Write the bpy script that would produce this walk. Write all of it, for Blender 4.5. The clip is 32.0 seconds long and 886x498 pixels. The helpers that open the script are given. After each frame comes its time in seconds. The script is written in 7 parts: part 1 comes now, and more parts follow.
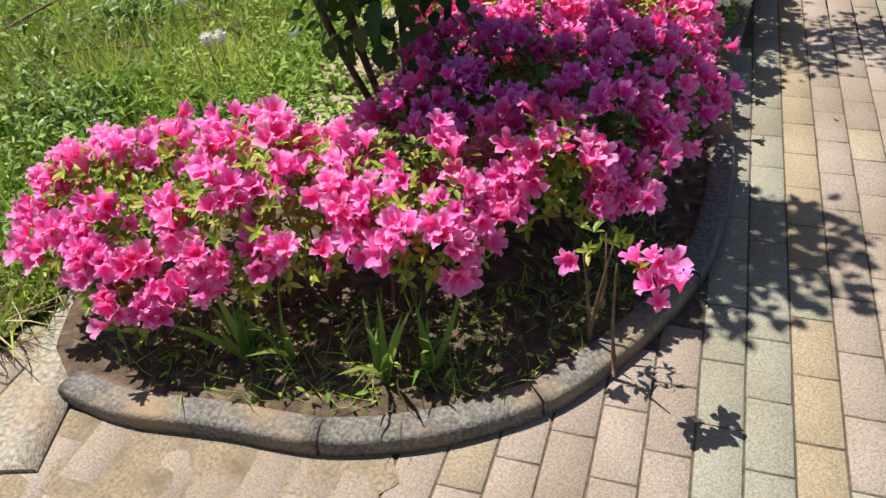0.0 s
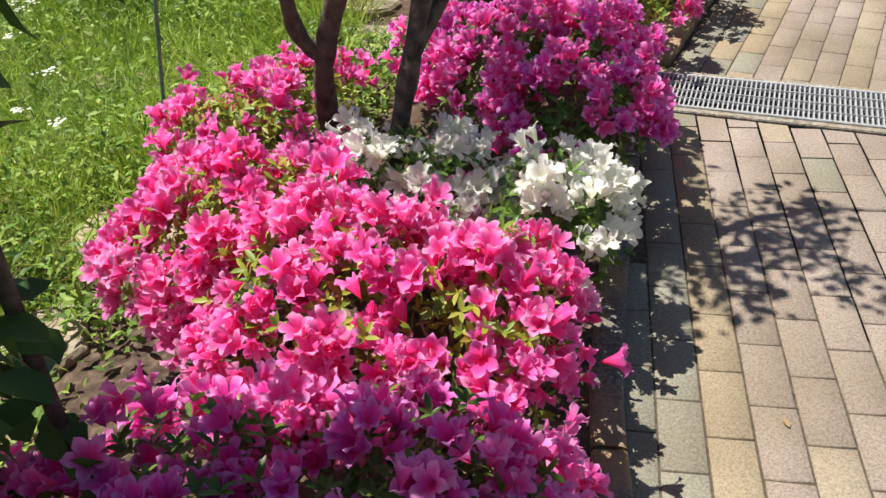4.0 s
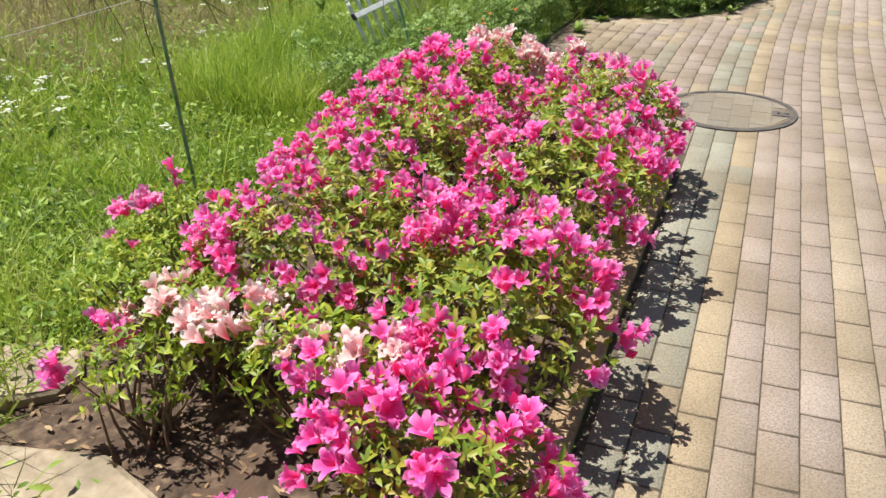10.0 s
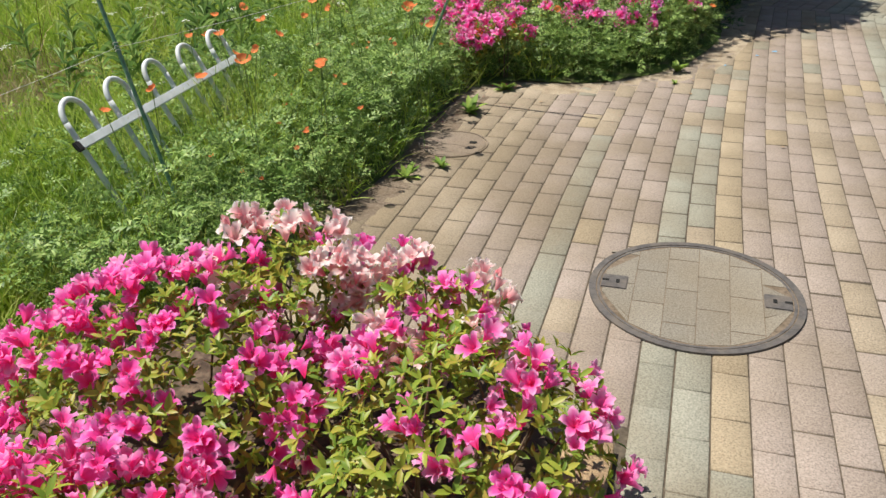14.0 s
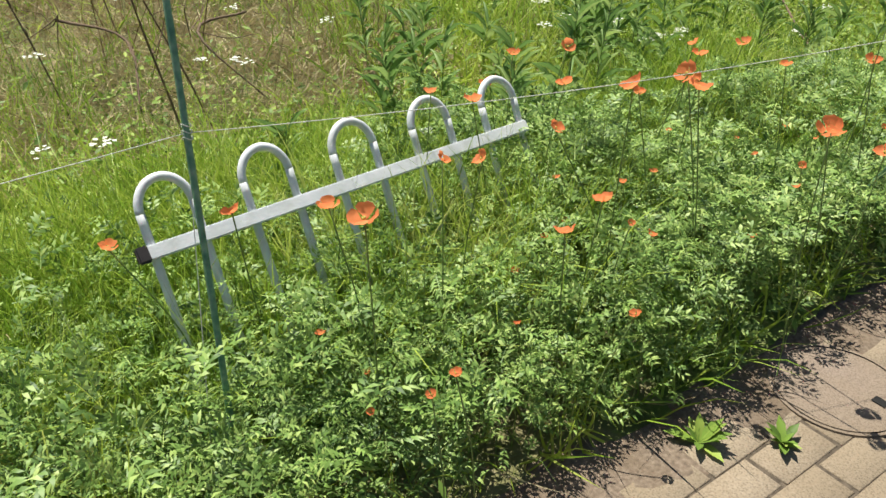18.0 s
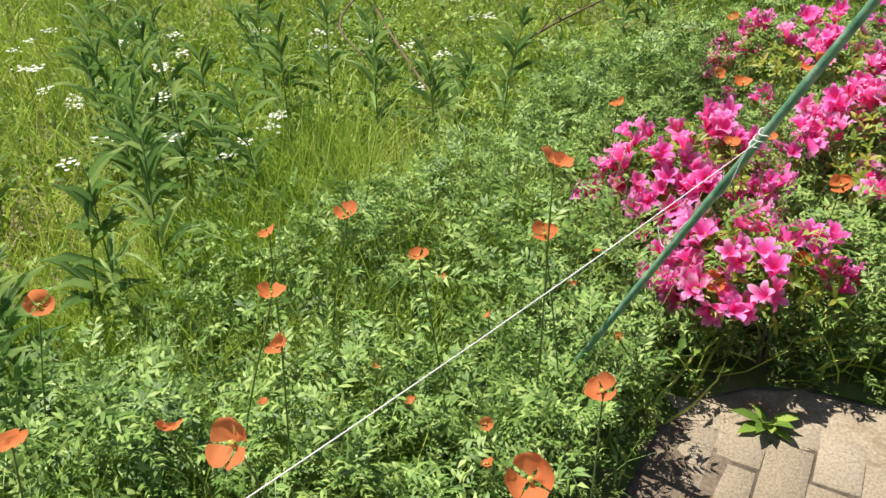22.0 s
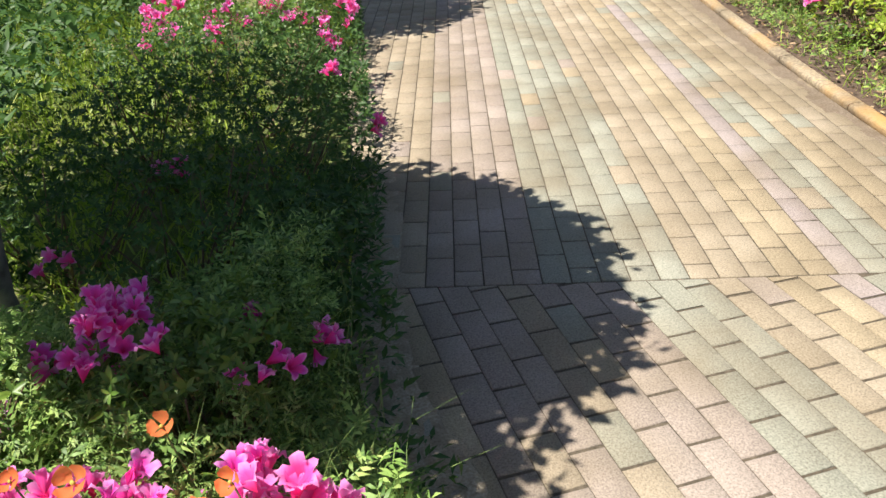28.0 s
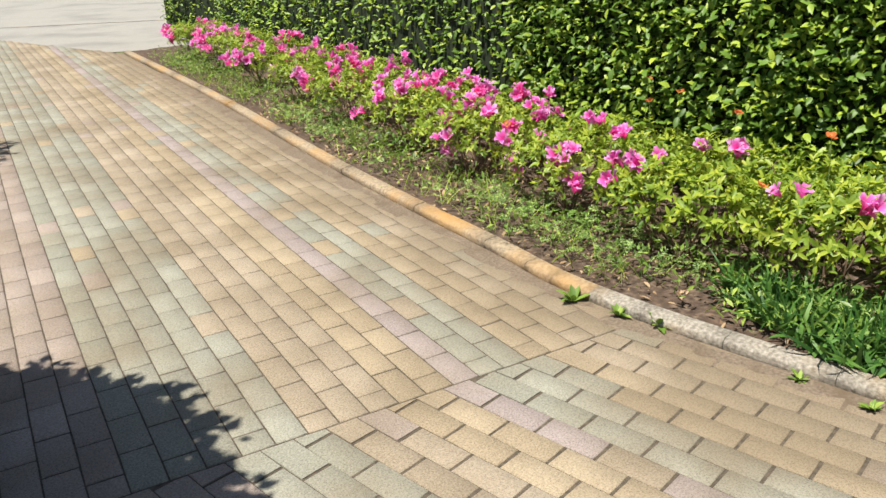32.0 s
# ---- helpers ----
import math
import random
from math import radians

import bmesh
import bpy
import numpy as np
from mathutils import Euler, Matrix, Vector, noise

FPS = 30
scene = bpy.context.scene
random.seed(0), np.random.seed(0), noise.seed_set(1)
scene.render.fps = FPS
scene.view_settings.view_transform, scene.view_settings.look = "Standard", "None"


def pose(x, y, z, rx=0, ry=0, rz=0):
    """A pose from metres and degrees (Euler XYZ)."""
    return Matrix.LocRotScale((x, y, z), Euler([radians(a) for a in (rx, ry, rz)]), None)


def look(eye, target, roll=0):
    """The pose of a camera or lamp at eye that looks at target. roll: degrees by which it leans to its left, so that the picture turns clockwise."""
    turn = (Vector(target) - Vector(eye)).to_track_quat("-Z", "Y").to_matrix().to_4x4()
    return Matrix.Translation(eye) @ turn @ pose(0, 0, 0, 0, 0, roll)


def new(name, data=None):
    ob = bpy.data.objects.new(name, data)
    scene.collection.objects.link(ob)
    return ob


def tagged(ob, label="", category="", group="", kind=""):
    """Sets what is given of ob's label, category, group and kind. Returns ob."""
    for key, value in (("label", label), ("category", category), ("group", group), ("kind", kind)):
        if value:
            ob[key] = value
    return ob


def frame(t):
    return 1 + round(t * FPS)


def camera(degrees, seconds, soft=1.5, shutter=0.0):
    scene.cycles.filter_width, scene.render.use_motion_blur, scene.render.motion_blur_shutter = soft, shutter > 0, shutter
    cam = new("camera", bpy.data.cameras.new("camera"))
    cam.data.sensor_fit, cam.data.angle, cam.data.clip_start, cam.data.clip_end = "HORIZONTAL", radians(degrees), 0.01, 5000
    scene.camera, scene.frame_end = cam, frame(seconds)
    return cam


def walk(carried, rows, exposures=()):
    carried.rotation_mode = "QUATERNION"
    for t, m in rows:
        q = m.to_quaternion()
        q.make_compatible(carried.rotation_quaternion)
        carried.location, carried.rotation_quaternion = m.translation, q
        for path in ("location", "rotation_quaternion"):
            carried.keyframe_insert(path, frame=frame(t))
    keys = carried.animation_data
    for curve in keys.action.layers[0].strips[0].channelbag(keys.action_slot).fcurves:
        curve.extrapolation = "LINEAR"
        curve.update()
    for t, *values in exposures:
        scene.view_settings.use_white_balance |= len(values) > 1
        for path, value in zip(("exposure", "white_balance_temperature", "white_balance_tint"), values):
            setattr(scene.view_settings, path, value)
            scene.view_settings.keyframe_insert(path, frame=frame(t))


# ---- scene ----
from collections import defaultdict

# ---- camera and lights ----
cam = camera(58.7, 32.0, soft=1.5)
PATH = [
    (0, (0.883, -6.728, 1.381), (-0.108, -5.504, 0.148), -4.6),
    (0.5, (0.781, -6.644, 1.382), (-0.245, -5.445, 0.153), -5.2),
    (1, (0.741, -6.45, 1.397), (-0.337, -5.259, 0.206), -5.9),
    (1.5, (0.7, -6.261, 1.394), (-0.341, -5.005, 0.237), -5.1),
    (2, (0.595, -6.079, 1.392), (-0.358, -4.745, 0.246), -5.0),
    (2.5, (0.538, -5.93, 1.39), (-0.3, -4.517, 0.248), -4.1),
    (4.5, (0.439, -5.154, 1.342), (-0.386, -3.792, 0.132), -4.9),
    (5, (0.431, -4.931, 1.345), (-0.46, -3.605, 0.143), -5.0),
    (5.5, (0.405, -4.756, 1.348), (-0.596, -3.472, 0.187), -5.6),
    (6, (0.323, -4.611, 1.348), (-0.761, -3.318, 0.274), -5.2),
    (6.5, (0.306, -4.554, 1.394), (-0.88, -3.214, 0.501), -4.0),
    (7, (0.311, -4.536, 1.411), (-0.971, -3.187, 0.677), -2.8),
    (7.5, (0.292, -4.492, 1.414), (-0.94, -3.092, 0.693), -2.5),
    (8, (0.278, -4.332, 1.4), (-0.809, -2.851, 0.61), -2.4),
    (8.5, (0.262, -4.149, 1.399), (-0.669, -2.575, 0.589), -1.3),
    (9, (0.207, -3.96, 1.388), (-0.631, -2.357, 0.533), -2.0),
    (9.5, (0.108, -3.75, 1.381), (-0.624, -2.113, 0.496), -1.3),
    (10, (0.058, -3.493, 1.362), (-0.617, -1.864, 0.418), -1.4),
    (10.5, (0.029, -3.237, 1.374), (-0.661, -1.607, 0.444), -1.6),
    (11, (-0.049, -2.975, 1.364), (-0.724, -1.344, 0.423), -1.7),
    (11.5, (-0.099, -2.749, 1.37), (-0.691, -1.097, 0.41), -1.6),
    (12, (-0.098, -2.487, 1.38), (-0.691, -0.836, 0.418), -2.4),
    (12.5, (-0.092, -2.266, 1.379), (-0.738, -0.622, 0.441), -2.8),
    (13, (-0.153, -1.992, 1.378), (-0.749, -0.33, 0.439), -2.7),
    (13.5, (-0.188, -1.751, 1.376), (-0.715, -0.081, 0.41), -2.1),
    (14, (-0.159, -1.487, 1.387), (-0.704, 0.177, 0.419), -1.8),
    (14.5, (-0.158, -1.256, 1.376), (-0.744, 0.373, 0.375), -2.5),
    (16.5, (-0.28, -0.344, 1.355), (-1.207, 1.112, 0.344), -1.3),
    (17, (-0.383, -0.139, 1.357), (-1.403, 1.239, 0.326), -0.1),
    (17.5, (-0.47, 0.08, 1.345), (-1.718, 1.249, 0.308), 0.1),
    (18, (-0.582, 0.238, 1.342), (-1.953, 1.23, 0.277), -0.2),
    (18.5, (-0.735, 0.371, 1.335), (-2.118, 1.347, 0.27), 1.0),
    (19, (-0.849, 0.491, 1.321), (-2.245, 1.392, 0.208), 0.7),
    (19.5, (-0.911, 0.613, 1.304), (-2.36, 1.394, 0.168), 0.4),
    (20, (-0.962, 0.745, 1.309), (-2.396, 1.493, 0.132), -1.0),
    (20.5, (-1.058, 0.881, 1.332), (-2.328, 1.915, 0.184), -1.1),
    (21, (-1.134, 0.995, 1.338), (-2.233, 2.224, 0.206), -0.9),
    (21.5, (-1.175, 1.153, 1.339), (-2.194, 2.461, 0.219), -1.9),
    (22, (-1.186, 1.311, 1.346), (-1.98, 2.782, 0.248), -1.7),
    (22.5, (-1.213, 1.424, 1.355), (-1.735, 3.023, 0.272), -2.0),
    (23, (-1.244, 1.508, 1.36), (-1.466, 3.177, 0.28), -1.7),
    (23.5, (-1.2, 1.596, 1.348), (-1.17, 3.259, 0.237), -0.8),
    (24, (-1.088, 1.748, 1.343), (-0.934, 3.399, 0.224), -1.0),
    (24.5, (-0.974, 1.893, 1.359), (-0.8, 3.558, 0.265), -1.3),
    (26.5, (-0.716, 2.57, 1.405), (-0.764, 4.277, 0.365), -1.1),
    (27, (-0.661, 2.749, 1.406), (-0.644, 4.474, 0.394), -1.7),
    (27.5, (-0.572, 2.941, 1.399), (-0.262, 4.642, 0.393), -1.4),
    (28, (-0.327, 3.078, 1.396), (0.253, 4.736, 0.44), -2.5),
    (28.5, (-0.112, 3.15, 1.399), (0.992, 4.548, 0.489), -1.6),
    (29, (0.027, 3.176, 1.373), (1.574, 4.13, 0.539), -3.1),
    (29.5, (0.07, 3.172, 1.365), (1.824, 3.721, 0.578), -2.6),
    (30, (0.07, 3.186, 1.368), (1.878, 3.55, 0.593), -2.3),
    (30.5, (0.059, 3.218, 1.371), (1.858, 3.623, 0.599), -2.1),
    (31, (0.035, 3.276, 1.368), (1.765, 3.937, 0.615), -2.2),
    (31.5, (0.006, 3.321, 1.362), (1.652, 4.183, 0.622), -2.1),
    (32, (-0.055, 3.393, 1.332), (1.391, 4.571, 0.609), -1.6),
]
EXPOSURES = [(0.0, 0.5), (2.0, 0.48), (5.0, 0.36), (6.0, 0.29), (6.6, 0.39), (8.0, 0.5), (10.0, 0.5), (12.0, 0.29), (14.0, 0.28), (17.0, 0.52), (19.0, 0.58),
             (21.0, 0.44), (23.0, 0.52), (26.8, 0.45), (27.3, 0.46), (27.9, 0.82), (28.2, 0.83), (28.8, 0.47), (30.0, 0.49), (32.0, 0.54)]
walk(cam, [(t, look(eye, target, roll)) for t, eye, target, roll in PATH], EXPOSURES)

SUN_ELEVATION, SUN_BEARING = 66.0, 272.0
world = bpy.data.worlds.new("sky")
scene.world = world
world.use_nodes = True
wn = world.node_tree.nodes
sky = wn.new("ShaderNodeTexSky")
sky.sky_type = "NISHITA"
sky.sun_disc = False
sky.sun_elevation, sky.sun_rotation = radians(SUN_ELEVATION), radians(SUN_BEARING)
world.node_tree.links.new(sky.outputs[0], wn["Background"].inputs[0])
wn["Background"].inputs[1].default_value = 0.060
sun = new("sun", bpy.data.lights.new("sun", "SUN"))
sun.data.energy, sun.data.angle, sun.data.color = 5.35, radians(0.5), (1.0, 0.95, 0.86)
a, e = radians(SUN_BEARING), radians(SUN_ELEVATION)
sun.matrix_world = look((8 * math.sin(a) * math.cos(e), 8 * math.cos(a) * math.cos(e), 8 * math.sin(e)), (0, 0, 0))

R = np.random.default_rng(7)


# ---- materials ----
def material(name, colours, rough=0.7, scale=20.0, detail=6.0, bump=0.0, bump_scale=120.0, island=0.0, objects=0.0,
             sheer=0.0, spec=0.3, metal=0.0, stain=None, stain_scale=3.0, coat=0.0):
    """A surface whose colour wanders between the given ones by noise, and by piece (island) or object (objects)."""
    m = bpy.data.materials.new(name)
    m.use_nodes = True
    n, l = m.node_tree.nodes, m.node_tree.links
    bsdf = n["Principled BSDF"]
    geo, tex = n.new("ShaderNodeNewGeometry"), n.new("ShaderNodeTexCoord")
    noise_node = n.new("ShaderNodeTexNoise")
    noise_node.inputs["Scale"].default_value, noise_node.inputs["Detail"].default_value = scale, detail
    l.new(tex.outputs["Object"] if objects == 0 else geo.outputs["Position"], noise_node.inputs["Vector"])
    ramp = n.new("ShaderNodeValToRGB")
    while len(ramp.color_ramp.elements) < len(colours):
        ramp.color_ramp.elements.new(0.5)
    for k, c in enumerate(colours):
        el = ramp.color_ramp.elements[k]
        el.position, el.color = (k / (len(colours) - 1) if len(colours) > 1 else 0.5), (*c, 1)
    src = noise_node.outputs["Fac"]
    stretch = n.new("ShaderNodeMapRange")
    stretch.inputs["From Min"].default_value, stretch.inputs["From Max"].default_value = 0.3, 0.7
    l.new(src, stretch.inputs["Value"])
    fac = stretch.outputs["Result"]
    amount, out = (island, geo.outputs["Random Per Island"]) if island else (objects, n.new("ShaderNodeObjectInfo").outputs["Random"])
    if amount:
        mix = n.new("ShaderNodeMix")
        mix.inputs["Factor"].default_value = amount
        l.new(fac, mix.inputs["A"])
        l.new(out, mix.inputs["B"])
        fac = mix.outputs["Result"]
    l.new(fac, ramp.inputs["Fac"])
    colour = ramp.outputs["Color"]
    if stain:
        big = n.new("ShaderNodeTexNoise")
        big.inputs["Scale"].default_value, big.inputs["Detail"].default_value = stain_scale, 8
        l.new(geo.outputs["Position"], big.inputs["Vector"])
        wide = n.new("ShaderNodeMapRange")
        wide.inputs["From Min"].default_value, wide.inputs["From Max"].default_value = 0.48, 0.72
        l.new(big.outputs["Fac"], wide.inputs["Value"])
        blend = n.new("ShaderNodeMix")
        blend.data_type = "RGBA"
        l.new(wide.outputs["Result"], blend.inputs["Factor"])
        l.new(colour, blend.inputs["A"])
        blend.inputs["B"].default_value = (*stain, 1)
        colour = blend.outputs["Result"]
    l.new(colour, bsdf.inputs["Base Color"])
    bsdf.inputs["Roughness"].default_value, bsdf.inputs["Metallic"].default_value = rough, metal
    bsdf.inputs["Specular IOR Level"].default_value = spec
    bsdf.inputs["Coat Weight"].default_value = coat
    if bump:
        fine = n.new("ShaderNodeTexNoise")
        fine.inputs["Scale"].default_value, fine.inputs["Detail"].default_value = bump_scale, 5
        l.new(geo.outputs["Position"], fine.inputs["Vector"])
        bumped = n.new("ShaderNodeBump")
        bumped.inputs["Strength"].default_value, bumped.inputs["Distance"].default_value = bump, 0.004
        l.new(fine.outputs["Fac"], bumped.inputs["Height"])
        l.new(bumped.outputs["Normal"], bsdf.inputs["Normal"])
    if sheer:
        glow = n.new("ShaderNodeBsdfTranslucent")
        l.new(colour, glow.inputs["Color"])
        add = n.new("ShaderNodeMixShader")
        add.inputs["Fac"].default_value = sheer
        l.new(bsdf.outputs[0], add.inputs[1])
        l.new(glow.outputs[0], add.inputs[2])
        l.new(add.outputs[0], n["Material Output"].inputs["Surface"])
    return m


def petal_material(name, throat, middle, rim, sheer=0.46):
    """Petal colour from throat to rim along the petal, with a per-flower shift."""
    m = bpy.data.materials.new(name)
    m.use_nodes = True
    n, l = m.node_tree.nodes, m.node_tree.links
    bsdf = n["Principled BSDF"]
    tex, along = n.new("ShaderNodeTexCoord"), n.new("ShaderNodeSeparateXYZ")
    l.new(tex.outputs["UV"], along.inputs[0])
    wobble = n.new("ShaderNodeTexNoise")
    wobble.inputs["Scale"].default_value = 70
    l.new(tex.outputs["Object"], wobble.inputs["Vector"])
    info = n.new("ShaderNodeObjectInfo")
    total = n.new("ShaderNodeMath")
    total.operation = "MULTIPLY_ADD"
    l.new(wobble.outputs["Fac"], total.inputs[0])
    total.inputs[1].default_value = 0.35
    l.new(along.outputs["X"], total.inputs[2])
    shift = n.new("ShaderNodeMath")
    shift.operation = "MULTIPLY_ADD"
    l.new(info.outputs["Random"], shift.inputs[0])
    shift.inputs[1].default_value = 0.3
    l.new(total.outputs[0], shift.inputs[2])
    ramp = n.new("ShaderNodeValToRGB")
    ramp.color_ramp.elements.new(0.5)
    for k, (p, c) in enumerate(((0.25, throat), (0.7, middle), (1.0, rim))):
        ramp.color_ramp.elements[k].position, ramp.color_ramp.elements[k].color = p, (*c, 1)
    take = n.new("ShaderNodeMath")
    take.operation = "MULTIPLY"
    l.new(shift.outputs[0], take.inputs[0])
    take.inputs[1].default_value = 0.78
    l.new(take.outputs[0], ramp.inputs["Fac"])
    l.new(ramp.outputs["Color"], bsdf.inputs["Base Color"])
    bsdf.inputs["Roughness"].default_value, bsdf.inputs["Specular IOR Level"].default_value = 0.6, 0.2
    glow, mix = n.new("ShaderNodeBsdfTranslucent"), n.new("ShaderNodeMixShader")
    l.new(ramp.outputs["Color"], glow.inputs["Color"])
    mix.inputs["Fac"].default_value = sheer
    l.new(bsdf.outputs[0], mix.inputs[1])
    l.new(glow.outputs[0], mix.inputs[2])
    l.new(mix.outputs[0], n["Material Output"].inputs["Surface"])
    return m


PINK = petal_material("pink_petal", (0.93, 0.055, 0.24), (0.97, 0.13, 0.53), (0.98, 0.36, 0.74))
ROSE = petal_material("rose_petal", (0.92, 0.05, 0.25), (0.97, 0.15, 0.51), (0.98, 0.46, 0.75))
MAGENTA = petal_material("magenta_petal", (0.80, 0.03, 0.2), (0.89, 0.09, 0.56), (0.94, 0.38, 0.80))
LILAC = petal_material("lilac_pink_petal", (0.84, 0.06, 0.34), (0.92, 0.17, 0.62), (0.95, 0.46, 0.84))
CORAL = petal_material("coral_petal", (0.90, 0.055, 0.13), (0.96, 0.13, 0.26), (0.96, 0.34, 0.46))
BLUSH = petal_material("blush_petal", (0.90, 0.28, 0.34), (0.93, 0.64, 0.64), (0.94, 0.88, 0.85))
WHITE = petal_material("white_petal", (0.80, 0.80, 0.58), (0.91, 0.90, 0.82), (0.93, 0.92, 0.88))
ORANGE = petal_material("orange_petal", (0.98, 0.29, 0.11), (0.98, 0.36, 0.16), (0.98, 0.46, 0.25), 0.62)
PALE_ORANGE = petal_material("pale_orange_petal", (0.98, 0.30, 0.10), (0.98, 0.37, 0.14), (0.98, 0.48, 0.22), 0.62)
POLLEN = material("pollen", [(0.55, 0.42, 0.08), (0.35, 0.38, 0.10)], 0.8, bump=0.5)
AZALEA_LEAF = material("azalea_leaf", [(0.09, 0.17, 0.02), (0.20, 0.30, 0.035), (0.36, 0.40, 0.05), (0.40, 0.30, 0.06)], 0.45, 8, island=0.75, sheer=0.3, spec=0.4)
DARK_LEAF = material("dark_azalea_leaf", [(0.045, 0.10, 0.018), (0.10, 0.19, 0.03), (0.20, 0.28, 0.04)], 0.4, 8, island=0.75, sheer=0.25, spec=0.4)
LIME_LEAF = material("lime_azalea_leaf", [(0.09, 0.17, 0.02), (0.28, 0.39, 0.04), (0.50, 0.54, 0.06)], 0.45, 6, island=0.75, sheer=0.35, spec=0.4)
HEDGE_LEAF = material("glossy_hedge_leaf", [(0.04, 0.095, 0.014), (0.145, 0.255, 0.03), (0.42, 0.52, 0.06)], 0.48, 8, island=0.8, sheer=0.2, spec=0.45)
SHRUB_LEAF = material("shrub_leaf", [(0.03, 0.075, 0.02), (0.06, 0.13, 0.03), (0.10, 0.18, 0.04)], 0.5, 8, island=0.8, sheer=0.3, spec=0.3)
GRASS = material("grass_blade", [(0.05, 0.105, 0.016), (0.225, 0.37, 0.035), (0.45, 0.56, 0.08), (0.60, 0.60, 0.22)], 0.45, 1.3, island=0.5, sheer=0.35, spec=0.4)
DRY = material("dry_straw", [(0.30, 0.24, 0.13), (0.48, 0.40, 0.22), (0.55, 0.48, 0.30)], 0.8, 3, island=0.7, sheer=0.2)
WEED = material("weed_leaf", [(0.05, 0.11, 0.022), (0.20, 0.32, 0.05), (0.40, 0.50, 0.10)], 0.55, 3, island=0.75, sheer=0.25, spec=0.3)
FERNY = material("feathery_leaf", [(0.04, 0.095, 0.022), (0.195, 0.325, 0.07), (0.44, 0.56, 0.165)], 0.5, 3, island=0.75, sheer=0.2, spec=0.35)
WILLOWY = material("narrow_weed_leaf", [(0.07, 0.15, 0.04), (0.20, 0.33, 0.09), (0.42, 0.53, 0.18)], 0.5, 3, island=0.7, sheer=0.35, spec=0.3)
STALK = material("green_stalk", [(0.10, 0.17, 0.04), (0.18, 0.25, 0.07)], 0.6)
TWIG = material("brown_twig", [(0.10, 0.065, 0.04), (0.20, 0.14, 0.09)], 0.85, bump=0.6)
BARK = material("dark_bark", [(0.042, 0.031, 0.024), (0.10, 0.076, 0.06), (0.19, 0.152, 0.122)], 0.85, 30, bump=1.0, bump_scale=75, stain=(0.15, 0.13, 0.10), stain_scale=12)
GREY_BARK = material("grey_bark", [(0.11, 0.09, 0.072), (0.23, 0.20, 0.165), (0.35, 0.315, 0.27)], 0.85, 14, bump=1.0, bump_scale=50, stain=(0.12, 0.13, 0.09), stain_scale=9)
SOIL = material("soil", [(0.04, 0.027, 0.02), (0.09, 0.062, 0.044), (0.19, 0.135, 0.095)], 0.95, 30, bump=1.0, bump_scale=90, stain=(0.10, 0.065, 0.045), stain_scale=6)
TURF = material("turf_soil", [(0.06, 0.085, 0.02), (0.10, 0.15, 0.03), (0.20, 0.18, 0.09)], 0.95, 9, bump=1.0, bump_scale=60, stain=(0.20, 0.16, 0.09), stain_scale=0.7)
LITTER = material("leaf_litter", [(0.14, 0.08, 0.045), (0.30, 0.20, 0.11), (0.45, 0.33, 0.20)], 0.85, 8, island=0.8)
SAND = material("joint_sand", [(0.06, 0.048, 0.034), (0.14, 0.112, 0.08)], 0.95, 60, bump=0.8, bump_scale=300)
CONCRETE = material("weathered_concrete", [(0.17, 0.15, 0.12), (0.30, 0.27, 0.22), (0.44, 0.40, 0.34)], 0.9, 75, bump=1.0, bump_scale=180, stain=(0.30, 0.20, 0.10), stain_scale=3.5)
DARK_KERB = material("dark_grey_kerb", [(0.08, 0.073, 0.065), (0.15, 0.138, 0.123), (0.25, 0.232, 0.21)], 0.85, 110, bump=0.9, bump_scale=160, stain=(0.34, 0.24, 0.14), stain_scale=4)
OCHRE_KERB = material("ochre_stained_kerb", [(0.20, 0.16, 0.11), (0.33, 0.26, 0.175), (0.44, 0.35, 0.23)], 0.9, 60, bump=1.0, bump_scale=150, stain=(0.44, 0.25, 0.08), stain_scale=2.2)
SAND_PATCH = material("washed_sand", [(0.26, 0.20, 0.13), (0.38, 0.31, 0.22), (0.48, 0.41, 0.31)], 0.95, 120, bump=0.8, bump_scale=400, stain=(0.20, 0.15, 0.10), stain_scale=9)
KERB_DIRT = material("washed_brown_dirt", [(0.12, 0.092, 0.066), (0.185, 0.142, 0.102), (0.25, 0.198, 0.145)], 0.95, 90, bump=0.8, bump_scale=300, stain=(0.13, 0.095, 0.06), stain_scale=6)
DAMP_SAND = material("trodden_sand", [(0.17, 0.132, 0.088), (0.265, 0.21, 0.145), (0.35, 0.285, 0.20)], 0.95, 110, bump=0.8, bump_scale=350, stain=(0.16, 0.122, 0.08), stain_scale=8)
ASPHALT = material("grey_road", [(0.26, 0.25, 0.22), (0.36, 0.345, 0.31)], 0.9, 80, bump=0.4, stain=(0.22, 0.21, 0.19), stain_scale=0.8)
FLAG = material("flagstone", [(0.25, 0.20, 0.14), (0.38, 0.31, 0.22), (0.47, 0.40, 0.30)], 0.9, 25, bump=0.8, bump_scale=70, stain=(0.20, 0.17, 0.12), stain_scale=6)
STEEL = material("galvanised_steel", [(0.50, 0.51, 0.52), (0.68, 0.69, 0.70)], 0.5, 40, metal=0.55, bump=0.2)
IRON = material("manhole_iron", [(0.085, 0.078, 0.074), (0.14, 0.128, 0.12)], 0.6, 60, bump=0.6, metal=0.2, stain=(0.17, 0.145, 0.12), stain_scale=15)
# near-black colour that stands for shade in openings not modelled deep
HOLLOW_SHADE = material("painted_hollow_shade", [(0.01, 0.01, 0.01), (0.02, 0.02, 0.018)], 0.9)
